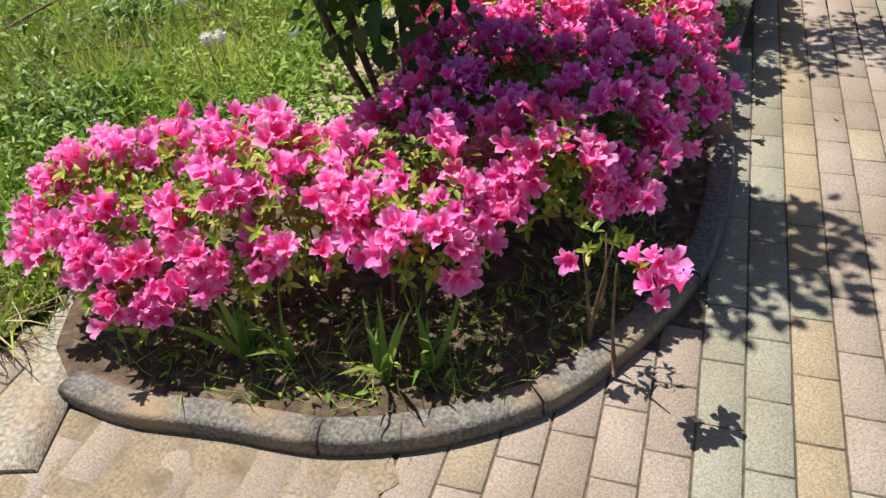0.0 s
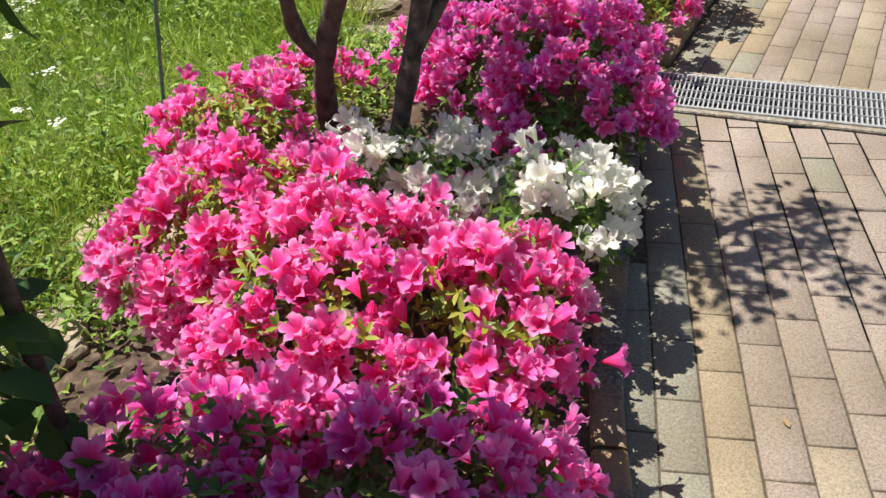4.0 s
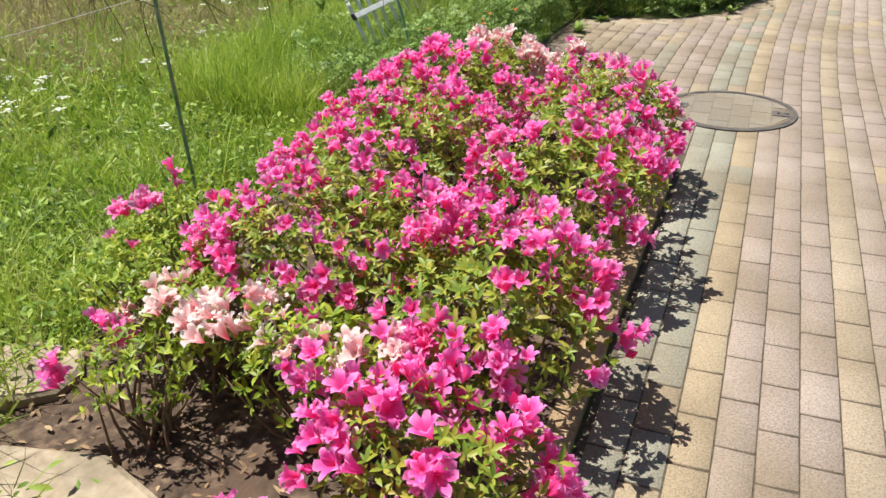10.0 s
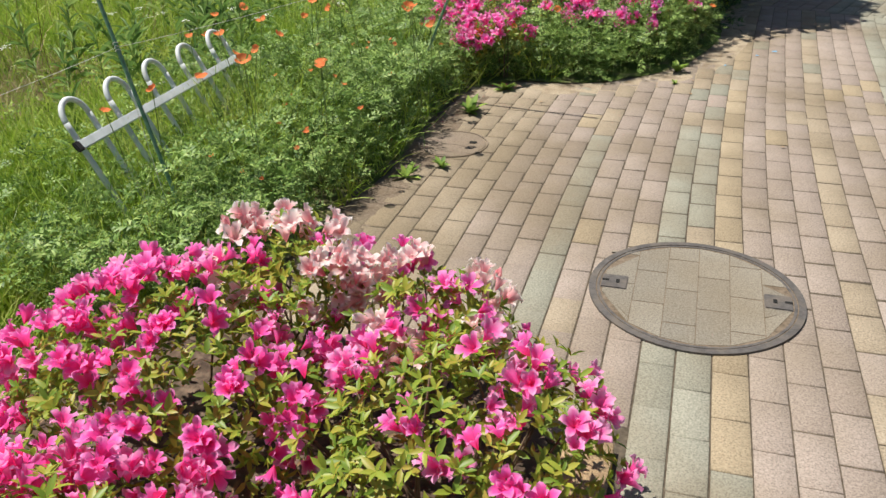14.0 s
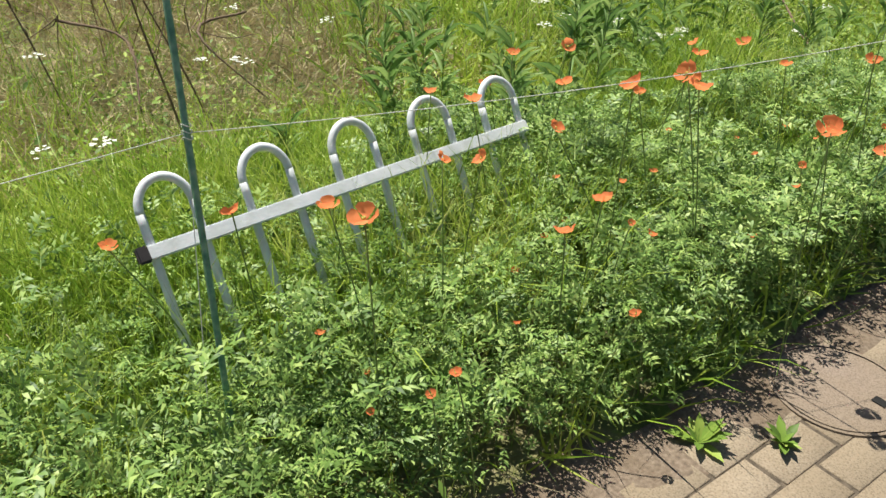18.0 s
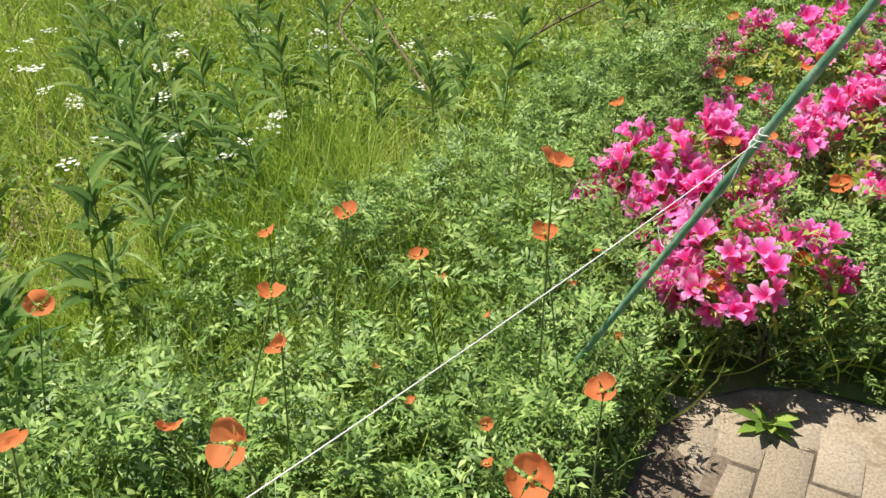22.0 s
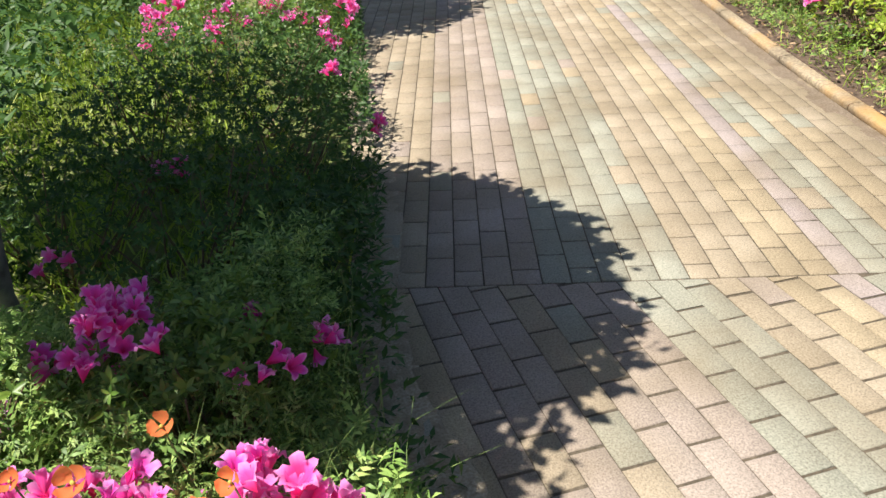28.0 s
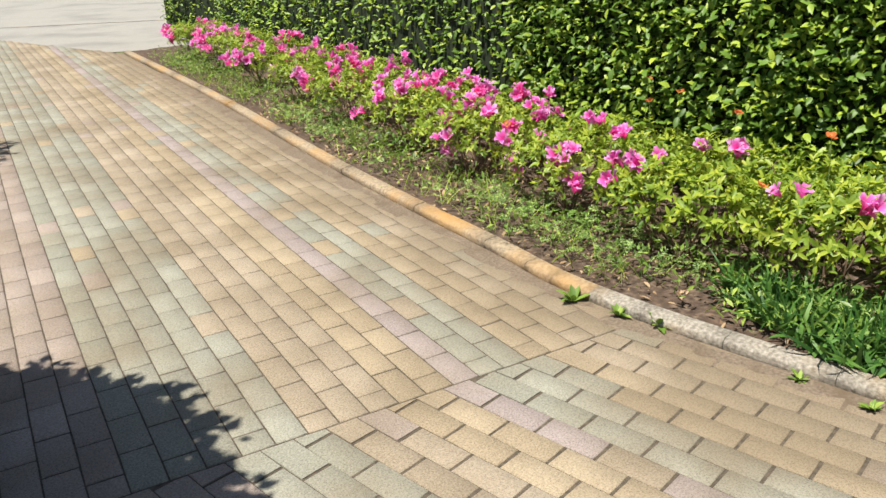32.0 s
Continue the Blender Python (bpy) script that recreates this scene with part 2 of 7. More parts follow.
WHITE_PAINT = material("chalky_white_paint", [(0.62, 0.66, 0.66), (0.78, 0.80, 0.80)], 0.5, 20, stain=(0.55, 0.58, 0.55), stain_scale=14, bump=0.2)
RUBBER = material("black_cap", [(0.02, 0.02, 0.02), (0.05, 0.04, 0.04)], 0.6)
GREEN_POLE = material("green_plastic_pole", [(0.05, 0.165, 0.095), (0.12, 0.27, 0.165), (0.24, 0.37, 0.255)], 0.5, 40, bump=0.3, bump_scale=200, spec=0.5)
STRING = material("white_string", [(0.62, 0.62, 0.58), (0.75, 0.75, 0.70)], 0.8)
PAPER = material("white_litter", [(0.75, 0.76, 0.76), (0.85, 0.86, 0.86)], 0.5)
YARROW = material("small_white_flower", [(0.72, 0.74, 0.62), (0.85, 0.86, 0.80)], 0.7, island=0.5, sheer=0.3)
FLUFF = material("seed_fluff", [(0.75, 0.74, 0.70), (0.85, 0.84, 0.80)], 0.9, sheer=0.4)

BRICK_TONES = {
    "yellow": [(0.211, 0.167, 0.108), (0.310, 0.249, 0.167), (0.396, 0.329, 0.230)],
    "pink": [(0.198, 0.158, 0.131), (0.284, 0.234, 0.198), (0.369, 0.310, 0.266)],
    "green": [(0.167, 0.162, 0.126), (0.248, 0.243, 0.194), (0.329, 0.320, 0.261)],
    "beige": [(0.207, 0.167, 0.117), (0.302, 0.248, 0.180), (0.387, 0.329, 0.252)],
    "mauve": [(0.195, 0.160, 0.145), (0.276, 0.230, 0.213), (0.358, 0.306, 0.288)],
    "brown": [(0.180, 0.135, 0.095), (0.261, 0.203, 0.149), (0.333, 0.270, 0.207)],
}


def brick_material(name, tones, loose):
    """Cast paver: coarse light and dark aggregate, a shade of its own for each brick, dirt in patches."""
    m = material(name, tones, 0.92, 150, 2.5, bump=0.6, bump_scale=260, **({"island": 0.34} if loose else {"objects": 0.34}))
    n, l = m.node_tree.nodes, m.node_tree.links
    bsdf = n["Principled BSDF"]
    colour = bsdf.inputs["Base Color"].links[0].from_socket
    geo = n.new("ShaderNodeNewGeometry")
    patch, grit = n.new("ShaderNodeTexNoise"), n.new("ShaderNodeTexVoronoi")
    patch.inputs["Scale"].default_value, patch.inputs["Detail"].default_value = 1.9, 12
    grit.inputs["Scale"].default_value = 190
    for t in (patch, grit):
        l.new(geo.outputs["Position"], t.inputs["Vector"])
    dirt = n.new("ShaderNodeMapRange")
    dirt.inputs["From Min"].default_value, dirt.inputs["From Max"].default_value = 0.40, 0.70
    dirt.inputs["To Max"].default_value = 0.74
    # soil trodden out of the poppy bed
    way, near, more = n.new("ShaderNodeVectorMath"), n.new("ShaderNodeMapRange"), n.new("ShaderNodeMath")
    way.operation, more.operation = "DISTANCE", "ADD"
    l.new(geo.outputs["Position"], way.inputs[0])
    way.inputs[1].default_value = (-1.2, 1.55, 0.0)
    near.inputs["From Min"].default_value, near.inputs["From Max"].default_value = 0.2, 1.25
    near.inputs["To Min"].default_value, near.inputs["To Max"].default_value = 0.17, 0.0
    l.new(way.outputs["Value"], near.inputs["Value"])
    l.new(patch.outputs["Fac"], more.inputs[0])
    l.new(near.outputs["Result"], more.inputs[1])
    # dirt washed down along the verge kerb: two straight runs
    runs = []
    for nx, ny, at in ((-1.0, 0.0, 2.25), (-0.938, 0.348, 0.704)):
        dot, gap = n.new("ShaderNodeVectorMath"), n.new("ShaderNodeMath")
        dot.operation, gap.operation = "DOT_PRODUCT", "ADD"
        l.new(geo.outputs["Position"], dot.inputs[0])
        dot.inputs[1].default_value = (nx, ny, 0.0)
        l.new(dot.outputs["Value"], gap.inputs[0])
        gap.inputs[1].default_value = at
        runs.append(gap.outputs[0])
    side, foot, sum_up = n.new("ShaderNodeMath"), n.new("ShaderNodeMapRange"), n.new("ShaderNodeMath")
    side.operation, sum_up.operation = "MAXIMUM", "ADD"
    l.new(runs[0], side.inputs[0])
    l.new(runs[1], side.inputs[1])
    l.new(side.outputs[0], foot.inputs["Value"])
    foot.inputs["From Min"].default_value, foot.inputs["From Max"].default_value = 0.05, 0.55
    foot.inputs["To Min"].default_value, foot.inputs["To Max"].default_value = 0.26, 0.0
    l.new(more.outputs[0], sum_up.inputs[0])
    l.new(foot.outputs["Result"], sum_up.inputs[1])
    l.new(sum_up.outputs[0], dirt.inputs["Value"])
    soiled = n.new("ShaderNodeMix")
    soiled.data_type, soiled.inputs["B"].default_value = "RGBA", (0.175, 0.137, 0.088, 1)
    l.new(dirt.outputs["Result"], soiled.inputs["Factor"])
    l.new(colour, soiled.inputs["A"])
    speck = n.new("ShaderNodeMapRange")
    speck.inputs["From Min"].default_value, speck.inputs["From Max"].default_value = 0.0, 0.55
    speck.inputs["To Min"].default_value, speck.inputs["To Max"].default_value = 0.66, 1.18
    l.new(grit.outputs["Distance"], speck.inputs["Value"])
    grain = n.new("ShaderNodeMix")
    grain.data_type, grain.blend_type = "RGBA", "MULTIPLY"
    grain.inputs["Factor"].default_value = 1.0
    l.new(soiled.outputs["Result"], grain.inputs["A"])
    l.new(speck.outputs["Result"], grain.inputs["B"])
    l.new(grain.outputs["Result"], bsdf.inputs["Base Color"])
    return m


BRICKS = {k: brick_material(k + "_paver", v, False) for k, v in BRICK_TONES.items()}
LOOSE_BRICKS = {k: brick_material(k + "_paver_far", v, True) for k, v in BRICK_TONES.items()}
WORN_COVER = brick_material("worn_cover_concrete", [(0.15, 0.115, 0.095), (0.21, 0.165, 0.14), (0.27, 0.22, 0.185)], False)
WORN_BRICK = brick_material("worn_manhole_paver", [(0.145, 0.13, 0.106), (0.212, 0.192, 0.156), (0.28, 0.255, 0.207)], False)
RUSTY_BRICK = brick_material("rust_stained_paver", [(0.22, 0.15, 0.09), (0.36, 0.25, 0.14), (0.44, 0.34, 0.22)], False)


# ---- mesh helpers ----
def mesh_of(name, verts, faces, mat, smooth=False, along=None):
    """A mesh from arrays; all faces have the same number of corners."""
    v, f = np.asarray(verts, np.float32).reshape(-1, 3), np.asarray(faces, np.int32)
    me = bpy.data.meshes.new(name)
    me.vertices.add(len(v))
    me.vertices.foreach_set("co", v.ravel())
    me.loops.add(f.size)
    me.loops.foreach_set("vertex_index", f.ravel())
    me.polygons.add(len(f))
    me.polygons.foreach_set("loop_start", np.arange(0, f.size, f.shape[1], dtype=np.int32))
    if smooth:
        me.polygons.foreach_set("use_smooth", np.ones(len(f), bool))
    me.materials.append(mat)
    if along is not None:
        u = np.asarray(along, np.float32)[f.ravel()]
        me.uv_layers.new(name="along").data.foreach_set("uv", np.stack([u, np.zeros_like(u)], 1).ravel())
    me.update(calc_edges=True)
    return me


def piece(name, me, parent=None, m=None, label="", kind=""):
    ob = new(name, me)
    ob.parent = parent
    if m is not None:
        ob.matrix_basis = m
    return tagged(ob, label, kind=kind)


def part(name, bm, mat, parent=None, label="", smooth=False, kind=""):
    me = bpy.data.meshes.new(name)
    bm.to_mesh(me)
    bm.free()
    me.materials.append(mat)
    if smooth:
        for p in me.polygons:
            p.use_smooth = True
    return piece(name, me, parent, label=label, kind=kind)


def thing(name, label, category, at=(0, 0, 0), group="", kind=""):
    ob = new(name)
    ob.empty_display_size = 0.05
    ob.matrix_basis = pose(*at)
    return tagged(ob, label, category, group, kind)


def unit(v):
    v = np.asarray(v, float)
    return v / np.maximum(np.linalg.norm(v, axis=-1, keepdims=True), 1e-9)


def tube_arrays(points, radii, sides=6):
    """Vertices and quads of a bent, tapered tube with closed ends."""
    p, r = np.asarray(points, float), np.broadcast_to(np.asarray(radii, float), (len(points),))
    d = unit(np.gradient(p, axis=0))
    side = np.zeros_like(d)
    s = unit(np.cross(d[0], (1.0, 0, 0) if abs(d[0, 2]) > 0.9 else (0, 0, 1.0)))
    for k in range(len(d)):
        s = unit(s - d[k] * (s @ d[k]))
        side[k] = s
    up = np.cross(side, d)
    ang = np.linspace(0, 2 * np.pi, sides, endpoint=False)
    ring = p[:, None] + r[:, None, None] * (np.cos(ang)[None, :, None] * side[:, None] + np.sin(ang)[None, :, None] * up[:, None])
    v = ring.reshape(-1, 3)
    f = []
    for k in range(len(p) - 1):
        for s in range(sides):
            t = (s + 1) % sides
            f.append((k * sides + s, k * sides + t, (k + 1) * sides + t, (k + 1) * sides + s))
    for k in (0, len(p) - 1):
        for s in range(1, sides - 2, 2):
            f.append((k * sides, k * sides + s, k * sides + s + 1, k * sides + s + 2))
    return v, np.array(f)


def join(arrays):
    """Joins (verts, faces) pairs whose faces have equal corners."""
    vs, fs, base = [], [], 0
    for v, f in arrays:
        vs.append(v)
        fs.append(np.asarray(f) + base)
        base += len(v)
    return np.concatenate(vs), np.concatenate(fs)


def bend(a, b, sag=0.0, n=8, wobble=0.0, rng=R):
    t = np.linspace(0, 1, n)[:, None]
    p = np.asarray(a, float) * (1 - t) + np.asarray(b, float) * t
    p[:, 2] += -4 * sag * (t * (1 - t))[:, 0]
    if wobble:
        p[1:-1] += rng.normal(0, wobble, (n - 2, 3))
    return p


def smooth_path(points, n=6):
    """A rounded run through the points (Catmull-Rom)."""
    p = np.asarray(points, float)
    q = np.vstack([2 * p[0] - p[1], p, 2 * p[-1] - p[-2]])
    out = []
    for k in range(1, len(q) - 2):
        for t in np.linspace(0, 1, n, endpoint=False):
            a, b, c, d = q[k - 1 : k + 3]
            out.append(0.5 * (2 * b + (c - a) * t + (2 * a - 5 * b + 4 * c - d) * t**2 + (3 * b - a - 3 * c + d) * t**3))
    return np.array(out + [p[-1]])


def scatter(template, pos, grow, normal, size):
    """Copies of a template (verts, faces), its y along grow and its z near normal, as one pair of arrays."""
    tv, tf = np.asarray(template[0], float), np.asarray(template[1])
    y = unit(grow)
    x = unit(np.cross(y, normal))
    z = np.cross(x, y)
    s = np.asarray(size, float).reshape(len(pos), -1)
    if s.shape[1] == 1:
        s = np.repeat(s, 3, 1)
    loc = tv[None] * s[:, None]
    v = pos[:, None] + loc[..., 0:1] * x[:, None] + loc[..., 1:2] * y[:, None] + loc[..., 2:3] * z[:, None]
    f = tf[None] + (np.arange(len(pos)) * len(tv))[:, None, None]
    return v.reshape(-1, 3), f.reshape(-1, tf.shape[1])


# leaf of length 1: folded along the rib, drooping
LEAF = (np.array([(0, 0, 0), (-0.16, 0.3, 0.05), (0.16, 0.3, 0.05), (0, 0.35, 0), (-0.15, 0.68, 0.03), (0.15, 0.68, 0.03), (0, 0.7, -0.03), (0, 1, -0.1)]),
        np.array([(0, 3, 1), (0, 2, 3), (1, 3, 6), (1, 6, 4), (3, 2, 5), (3, 5, 6), (4, 6, 7), (6, 5, 7)]))
BROAD = (LEAF[0] * (1.9, 1, 1.4), LEAF[1])
# the same with half the faces, for growth further off
PLAIN_LEAF = (np.array([(0, 0, 0), (-0.17, 0.45, 0.05), (0.17, 0.45, 0.05), (0, 0.48, -0.01), (0, 1, -0.1)]), np.array([(0, 3, 1), (0, 2, 3), (1, 3, 4), (3, 2, 4)]))
PLAIN_BROAD = (PLAIN_LEAF[0] * (1.9, 1, 1.4), PLAIN_LEAF[1])
SMALL_LEAF = (np.array([(0, 0, 0), (-0.17, 0.5, 0.04), (0.17, 0.5, 0.04), (0, 1, -0.06)]), np.array([(0, 2, 1), (1, 2, 3)]))
BLADE = (np.array([(-0.5, 0, 0), (0.5, 0, 0), (-0.42, 0.4, -0.03), (0.42, 0.4, -0.03), (-0.25, 0.75, -0.18), (0.25, 0.75, -0.18), (0, 0.95, -0.42)]),
         np.array([(0, 1, 3), (0, 3, 2), (2, 3, 5), (2, 5, 4), (4, 5, 6)]))

PLAIN_BLADE = (np.array([(-0.5, 0, 0), (0.5, 0, 0), (-0.38, 0.5, -0.06), (0.38, 0.5, -0.06), (0, 0.95, -0.42)]), np.array([(0, 1, 3), (0, 3, 2), (2, 3, 4)]))


def feather():
    """A finely cut leaf: a rib with pairs of narrow leaflets."""
    v, f = [], []
    rng = np.random.default_rng(2)
    for k in range(5):
        for s in (-1, 1):
            y = 0.16 + k * 0.165 + rng.uniform(-0.06, 0.06)
            w = 0.34 * math.sin(math.pi * (k + 1.2) / 6.4) * rng.uniform(0.6, 1.25)
            droop = -0.22 * y * y + rng.uniform(-0.05, 0.05)
            b = len(v)
            v += [(0, y, -0.22 * y * y), (s * w * 0.5, y + 0.15, droop + 0.04), (s * w, y + rng.uniform(0.12, 0.3), droop - 0.03), (s * w * 0.55, y + 0.02, droop + 0.04)]
            f += [(b, b + 3, b + 1), (b + 3, b + 2, b + 1)] if s > 0 else [(b, b + 1, b + 3), (b + 3, b + 1, b + 2)]
    b = len(v)
    v += [(-0.02, 0, 0), (0.02, 0, 0), (0, 1.1, -0.25)]
    f.append((b, b + 1, b + 2))
    return np.array(v), np.array(f)


FEATHER = feather()


def blossom_arrays(seed, radius=0.034, spread=1.0, ruffle=0.1):
    """An azalea flower: a funnel parting into five wavy pointed lobes, with stamens: vertices, faces, and the way along the petal."""
    rng = np.random.default_rng(seed)
    v, f, u = [], [], []
    rows = ((0.22, 0.14, -0.42), (0.50, 0.29, -0.02), (0.78, 0.31, 0.13), (0.99, 0.18, 0.10))
    for k in range(5):
        a = 2 * math.pi * (k + rng.uniform(-0.08, 0.08)) / 5
        out, side = np.array((math.cos(a), math.sin(a), 0)), np.array((-math.sin(a), math.cos(a), 0))
        long, open_by, curl = rng.uniform(0.9, 1.1), spread * rng.uniform(0.88, 1.1), rng.uniform(-0.34, 0.12)
        up = math.sqrt(max(0.05, 1 - min(1.0, open_by) ** 2 * 0.92))
        b = len(v)
        v.append((0, 0, -radius * 0.75))
        u.append(0.0)
        for r, w, h in rows:
            reach = r * long * (0.55 + 0.45 * open_by)
            rise = h + r * up * 0.75 + curl * max(0.0, r - 0.55)
            for s in (-1, 0, 1):
                lift = rng.uniform(-ruffle, ruffle) * (0.5 + r) + (0.09 if s else -0.05)
                v.append(tuple(radius * (out * (reach - 0.05 * abs(s)) + side * s * w * rng.uniform(0.9, 1.1) + (0, 0, rise + lift))))
                u.append(r * 0.92 + (0.16 if s else 0.0))
        v.append(tuple(radius * (out * 1.12 * long * (0.55 + 0.45 * open_by) + side * rng.uniform(-0.08, 0.08) + (0, 0, 0.06 + up * 0.75 + curl * 0.6 + rng.uniform(-ruffle, ruffle)))))
        u.append(1.15)
        f += [(b, b + 1, b + 2), (b, b + 2, b + 3)]
        for k2 in (1, 4, 7):
            for s in (0, 1):
                i = b + k2 + s
                f += [(i, i + 3, i + 4), (i, i + 4, i + 1)]
        f += [(b + 10, b + 13, b + 11), (b + 11, b + 13, b + 12)]
    for k in range(4):
        a = rng.uniform(0, 6.28)
        d = np.array((0.3 * math.cos(a), 0.3 * math.sin(a), 1)) * radius
        b = len(v)
        q = np.array((0, 0, -radius * 0.4))
        v += [tuple(q + (0.0007, 0, 0)), tuple(q - (0.0007, 0, 0)), tuple(q + d)]
        u += [0.2, 0.2, 0.3]
        f.append((b, b + 1, b + 2))
    return np.array(v), np.array(f), np.array(u)


SHAPES = [blossom_arrays(s, radius=0.034 + 0.002 * (s % 3), spread=(1.0, 0.85, 0.7, 0.95, 0.55, 0.8)[s], ruffle=0.10 + 0.05 * (s % 2)) for s in range(6)]
PETALS = dict(pink=PINK, rose=ROSE, magenta=MAGENTA, lilac=LILAC, coral=CORAL, blush=BLUSH, white=WHITE)
BLOSSOMS = {k: [mesh_of(k + "_blossom", v, f, m, True, along=u) for v, f, u in SHAPES] for k, m in PETALS.items()}
BUDS = {}
for k, m in PETALS.items():
    v, f = scatter(SMALL_LEAF, np.zeros((4, 3)), np.array([(0.12, 0, 1), (-0.12, 0, 1), (0, 0.12, 1), (0, -0.12, 1)]),
                   np.array([(1, 0, 0), (-1, 0, 0), (0, 1, 0), (0, -1, 0)]), np.full((4, 1), 0.035) * (2.0, 1, 1))
    BUDS[k] = mesh_of(k + "_bud", v, f, m, along=np.full(len(v), 0.4))


# ---- ground, beds and paving ----
def inside(x, y, poly):
    """Which of the points lie in the polygon."""
    x, y = np.asarray(x, float), np.asarray(y, float)
    hit = np.zeros(x.shape, bool)
    for (x1, y1), (x2, y2) in zip(poly, poly[1:] + poly[:1]):
        cross = (y1 > y) != (y2 > y)
        with np.errstate(divide="ignore", invalid="ignore"):
            hit ^= cross & (x < (x2 - x1) * (y - y1) / (y2 - y1) + x1)
    return hit


def ripple(x, y, seed=0, scale=1.0):
    """Smooth wandering values about -1 to 1."""
    rng = np.random.default_rng(seed)
    out = np.zeros(np.shape(x))
    for k in range(6):
        a, w = rng.uniform(0, 6.28), scale * (1.5 + k * 1.3)
        out += np.sin(w * (np.cos(a) * x + np.sin(a) * y) + rng.uniform(0, 6.28)) / (1 + 0.6 * k)
    return out / 2.2


def mound(name, poly, z, rough, mat, step=0.05, label="", category="ground", seed=1):
    xs, ys = [p[0] for p in poly], [p[1] for p in poly]
    gx, gy = np.meshgrid(np.arange(min(xs), max(xs) + step, step), np.arange(min(ys), max(ys) + step, step), indexing="ij")
    h = z + rough * ripple(gx, gy, seed, 2.5) + rough * 0.6 * ripple(gx, gy, seed + 9, 9.0)
    v = np.stack([gx, gy, h], -1).reshape(-1, 3)
    n = gy.shape[1]
    i, j = np.meshgrid(np.arange(gx.shape[0] - 1), np.arange(n - 1), indexing="ij")
    a = (i * n + j).ravel()
    f = np.stack([a, a + n, a + n + 1, a + 1], 1)
    c = v[f].mean(1)
    f = f[inside(c[:, 0], c[:, 1], poly)]
    # the rim follows the outline
    edges = np.concatenate([f[:, [0, 1]], f[:, [1, 2]], f[:, [2, 3]], f[:, [3, 0]]])
    key, count = np.unique(np.sort(edges, 1), axis=0, return_counts=True)
    rim = np.unique(key[count == 1])
    best, gap = v[rim, :2].copy(), np.full(len(rim), 1.5 * step)
    for p, q in zip(np.array(poly, float), np.roll(np.array(poly, float), -1, 0)):
        d = q - p
        t = np.clip(((v[rim, :2] - p) @ d) / max(d @ d, 1e-9), 0, 1)
        on = p + t[:, None] * d
        far = np.hypot(*(on - v[rim, :2]).T)
        best[far < gap], gap = on[far < gap], np.minimum(far, gap)
    v[rim, :2] = best
    used, f = np.unique(f, return_inverse=True)
    return tagged(new(name, mesh_of(name, v[used], f.reshape(-1, 4), mat, True)), label, category, kind="structure")


def drift(name, path, reach, high, mat, label, seed, step=0.02):
    """Thin dirt washed over the paving from an edge: it fades out in patches as it sinks between the bricks."""
    p = np.asarray(path, float)
    s = np.r_[0, np.cumsum(np.hypot(*np.diff(p, axis=0).T))]
    along = np.arange(0, s[-1], step)
    p = np.c_[np.interp(along, s, p[:, 0]), np.interp(along, s, p[:, 1])]
    d = unit(np.gradient(p, axis=0))
    right = np.stack([d[:, 1], -d[:, 0]], 1)
    off = np.arange(-0.04, reach, step) if reach > 0 else -np.arange(-0.04, -reach, step)
    q = p[:, None] + off[None, :, None] * right[:, None]
    fade = np.clip(np.abs(off) / abs(reach), 0, 1)[None]
    h = high * (1 - 1.6 * fade) + 0.0016 * ripple(q[..., 0], q[..., 1], seed, 2.0) + 0.0011 * ripple(q[..., 0], q[..., 1], seed + 5, 9.0) + 0.0006 * ripple(q[..., 0], q[..., 1], seed + 8, 30.0)
    h[:, -1] = -0.006
    v = np.concatenate([q, h[..., None]], -1).reshape(-1, 3)
    n = len(off)
    i, j = np.meshgrid(np.arange(len(p) - 1), np.arange(n - 1), indexing="ij")
    a = (i * n + j).ravel()
    f = np.stack([a, a + n, a + n + 1, a + 1], 1)
    return tagged(new(name, mesh_of(name, v, f, mat, True)), label, "ground", kind="structure")


def run(name, path, profile, mat, parent=None, label="", closed_ends=True):
    """A strip of given cross profile (offset to the left of travel, height) swept along a ground path."""
    p = np.asarray(path, float)
    d = unit(np.gradient(p, axis=0))
    left = np.stack([-d[:, 1], d[:, 0]], 1)
    prof = np.asarray(profile, float)
    v = np.concatenate([np.repeat(p[:, None], len(prof), 1) + prof[None, :, :1] * left[:, None], np.broadcast_to(prof[None, :, 1:], (len(p), len(prof), 1))], -1)
    m = len(prof)
    f = [(k * m + s, k * m + (s + 1) % m, (k + 1) * m + (s + 1) % m, (k + 1) * m + s) for k in range(len(p) - 1) for s in range(m)]
    for k in (0, len(p) - 1):
        f += [(k * m, k * m + s, k * m + s + 1, k * m + s + 2) for s in range(1, m - 2, 2)]
    return piece(name, mesh_of(name, v.reshape(-1, 3), f, mat), parent, label=label)


g = 400.0
tagged(new("ground", mesh_of("ground", [(-g, -g, -0.014), (g, -g, -0.014), (g, g, -0.014), (-g, g, -0.014)], [(0, 1, 2, 3)], TURF)),
       "wide grassy garden ground with bare earthy patches", "ground", kind="structure")

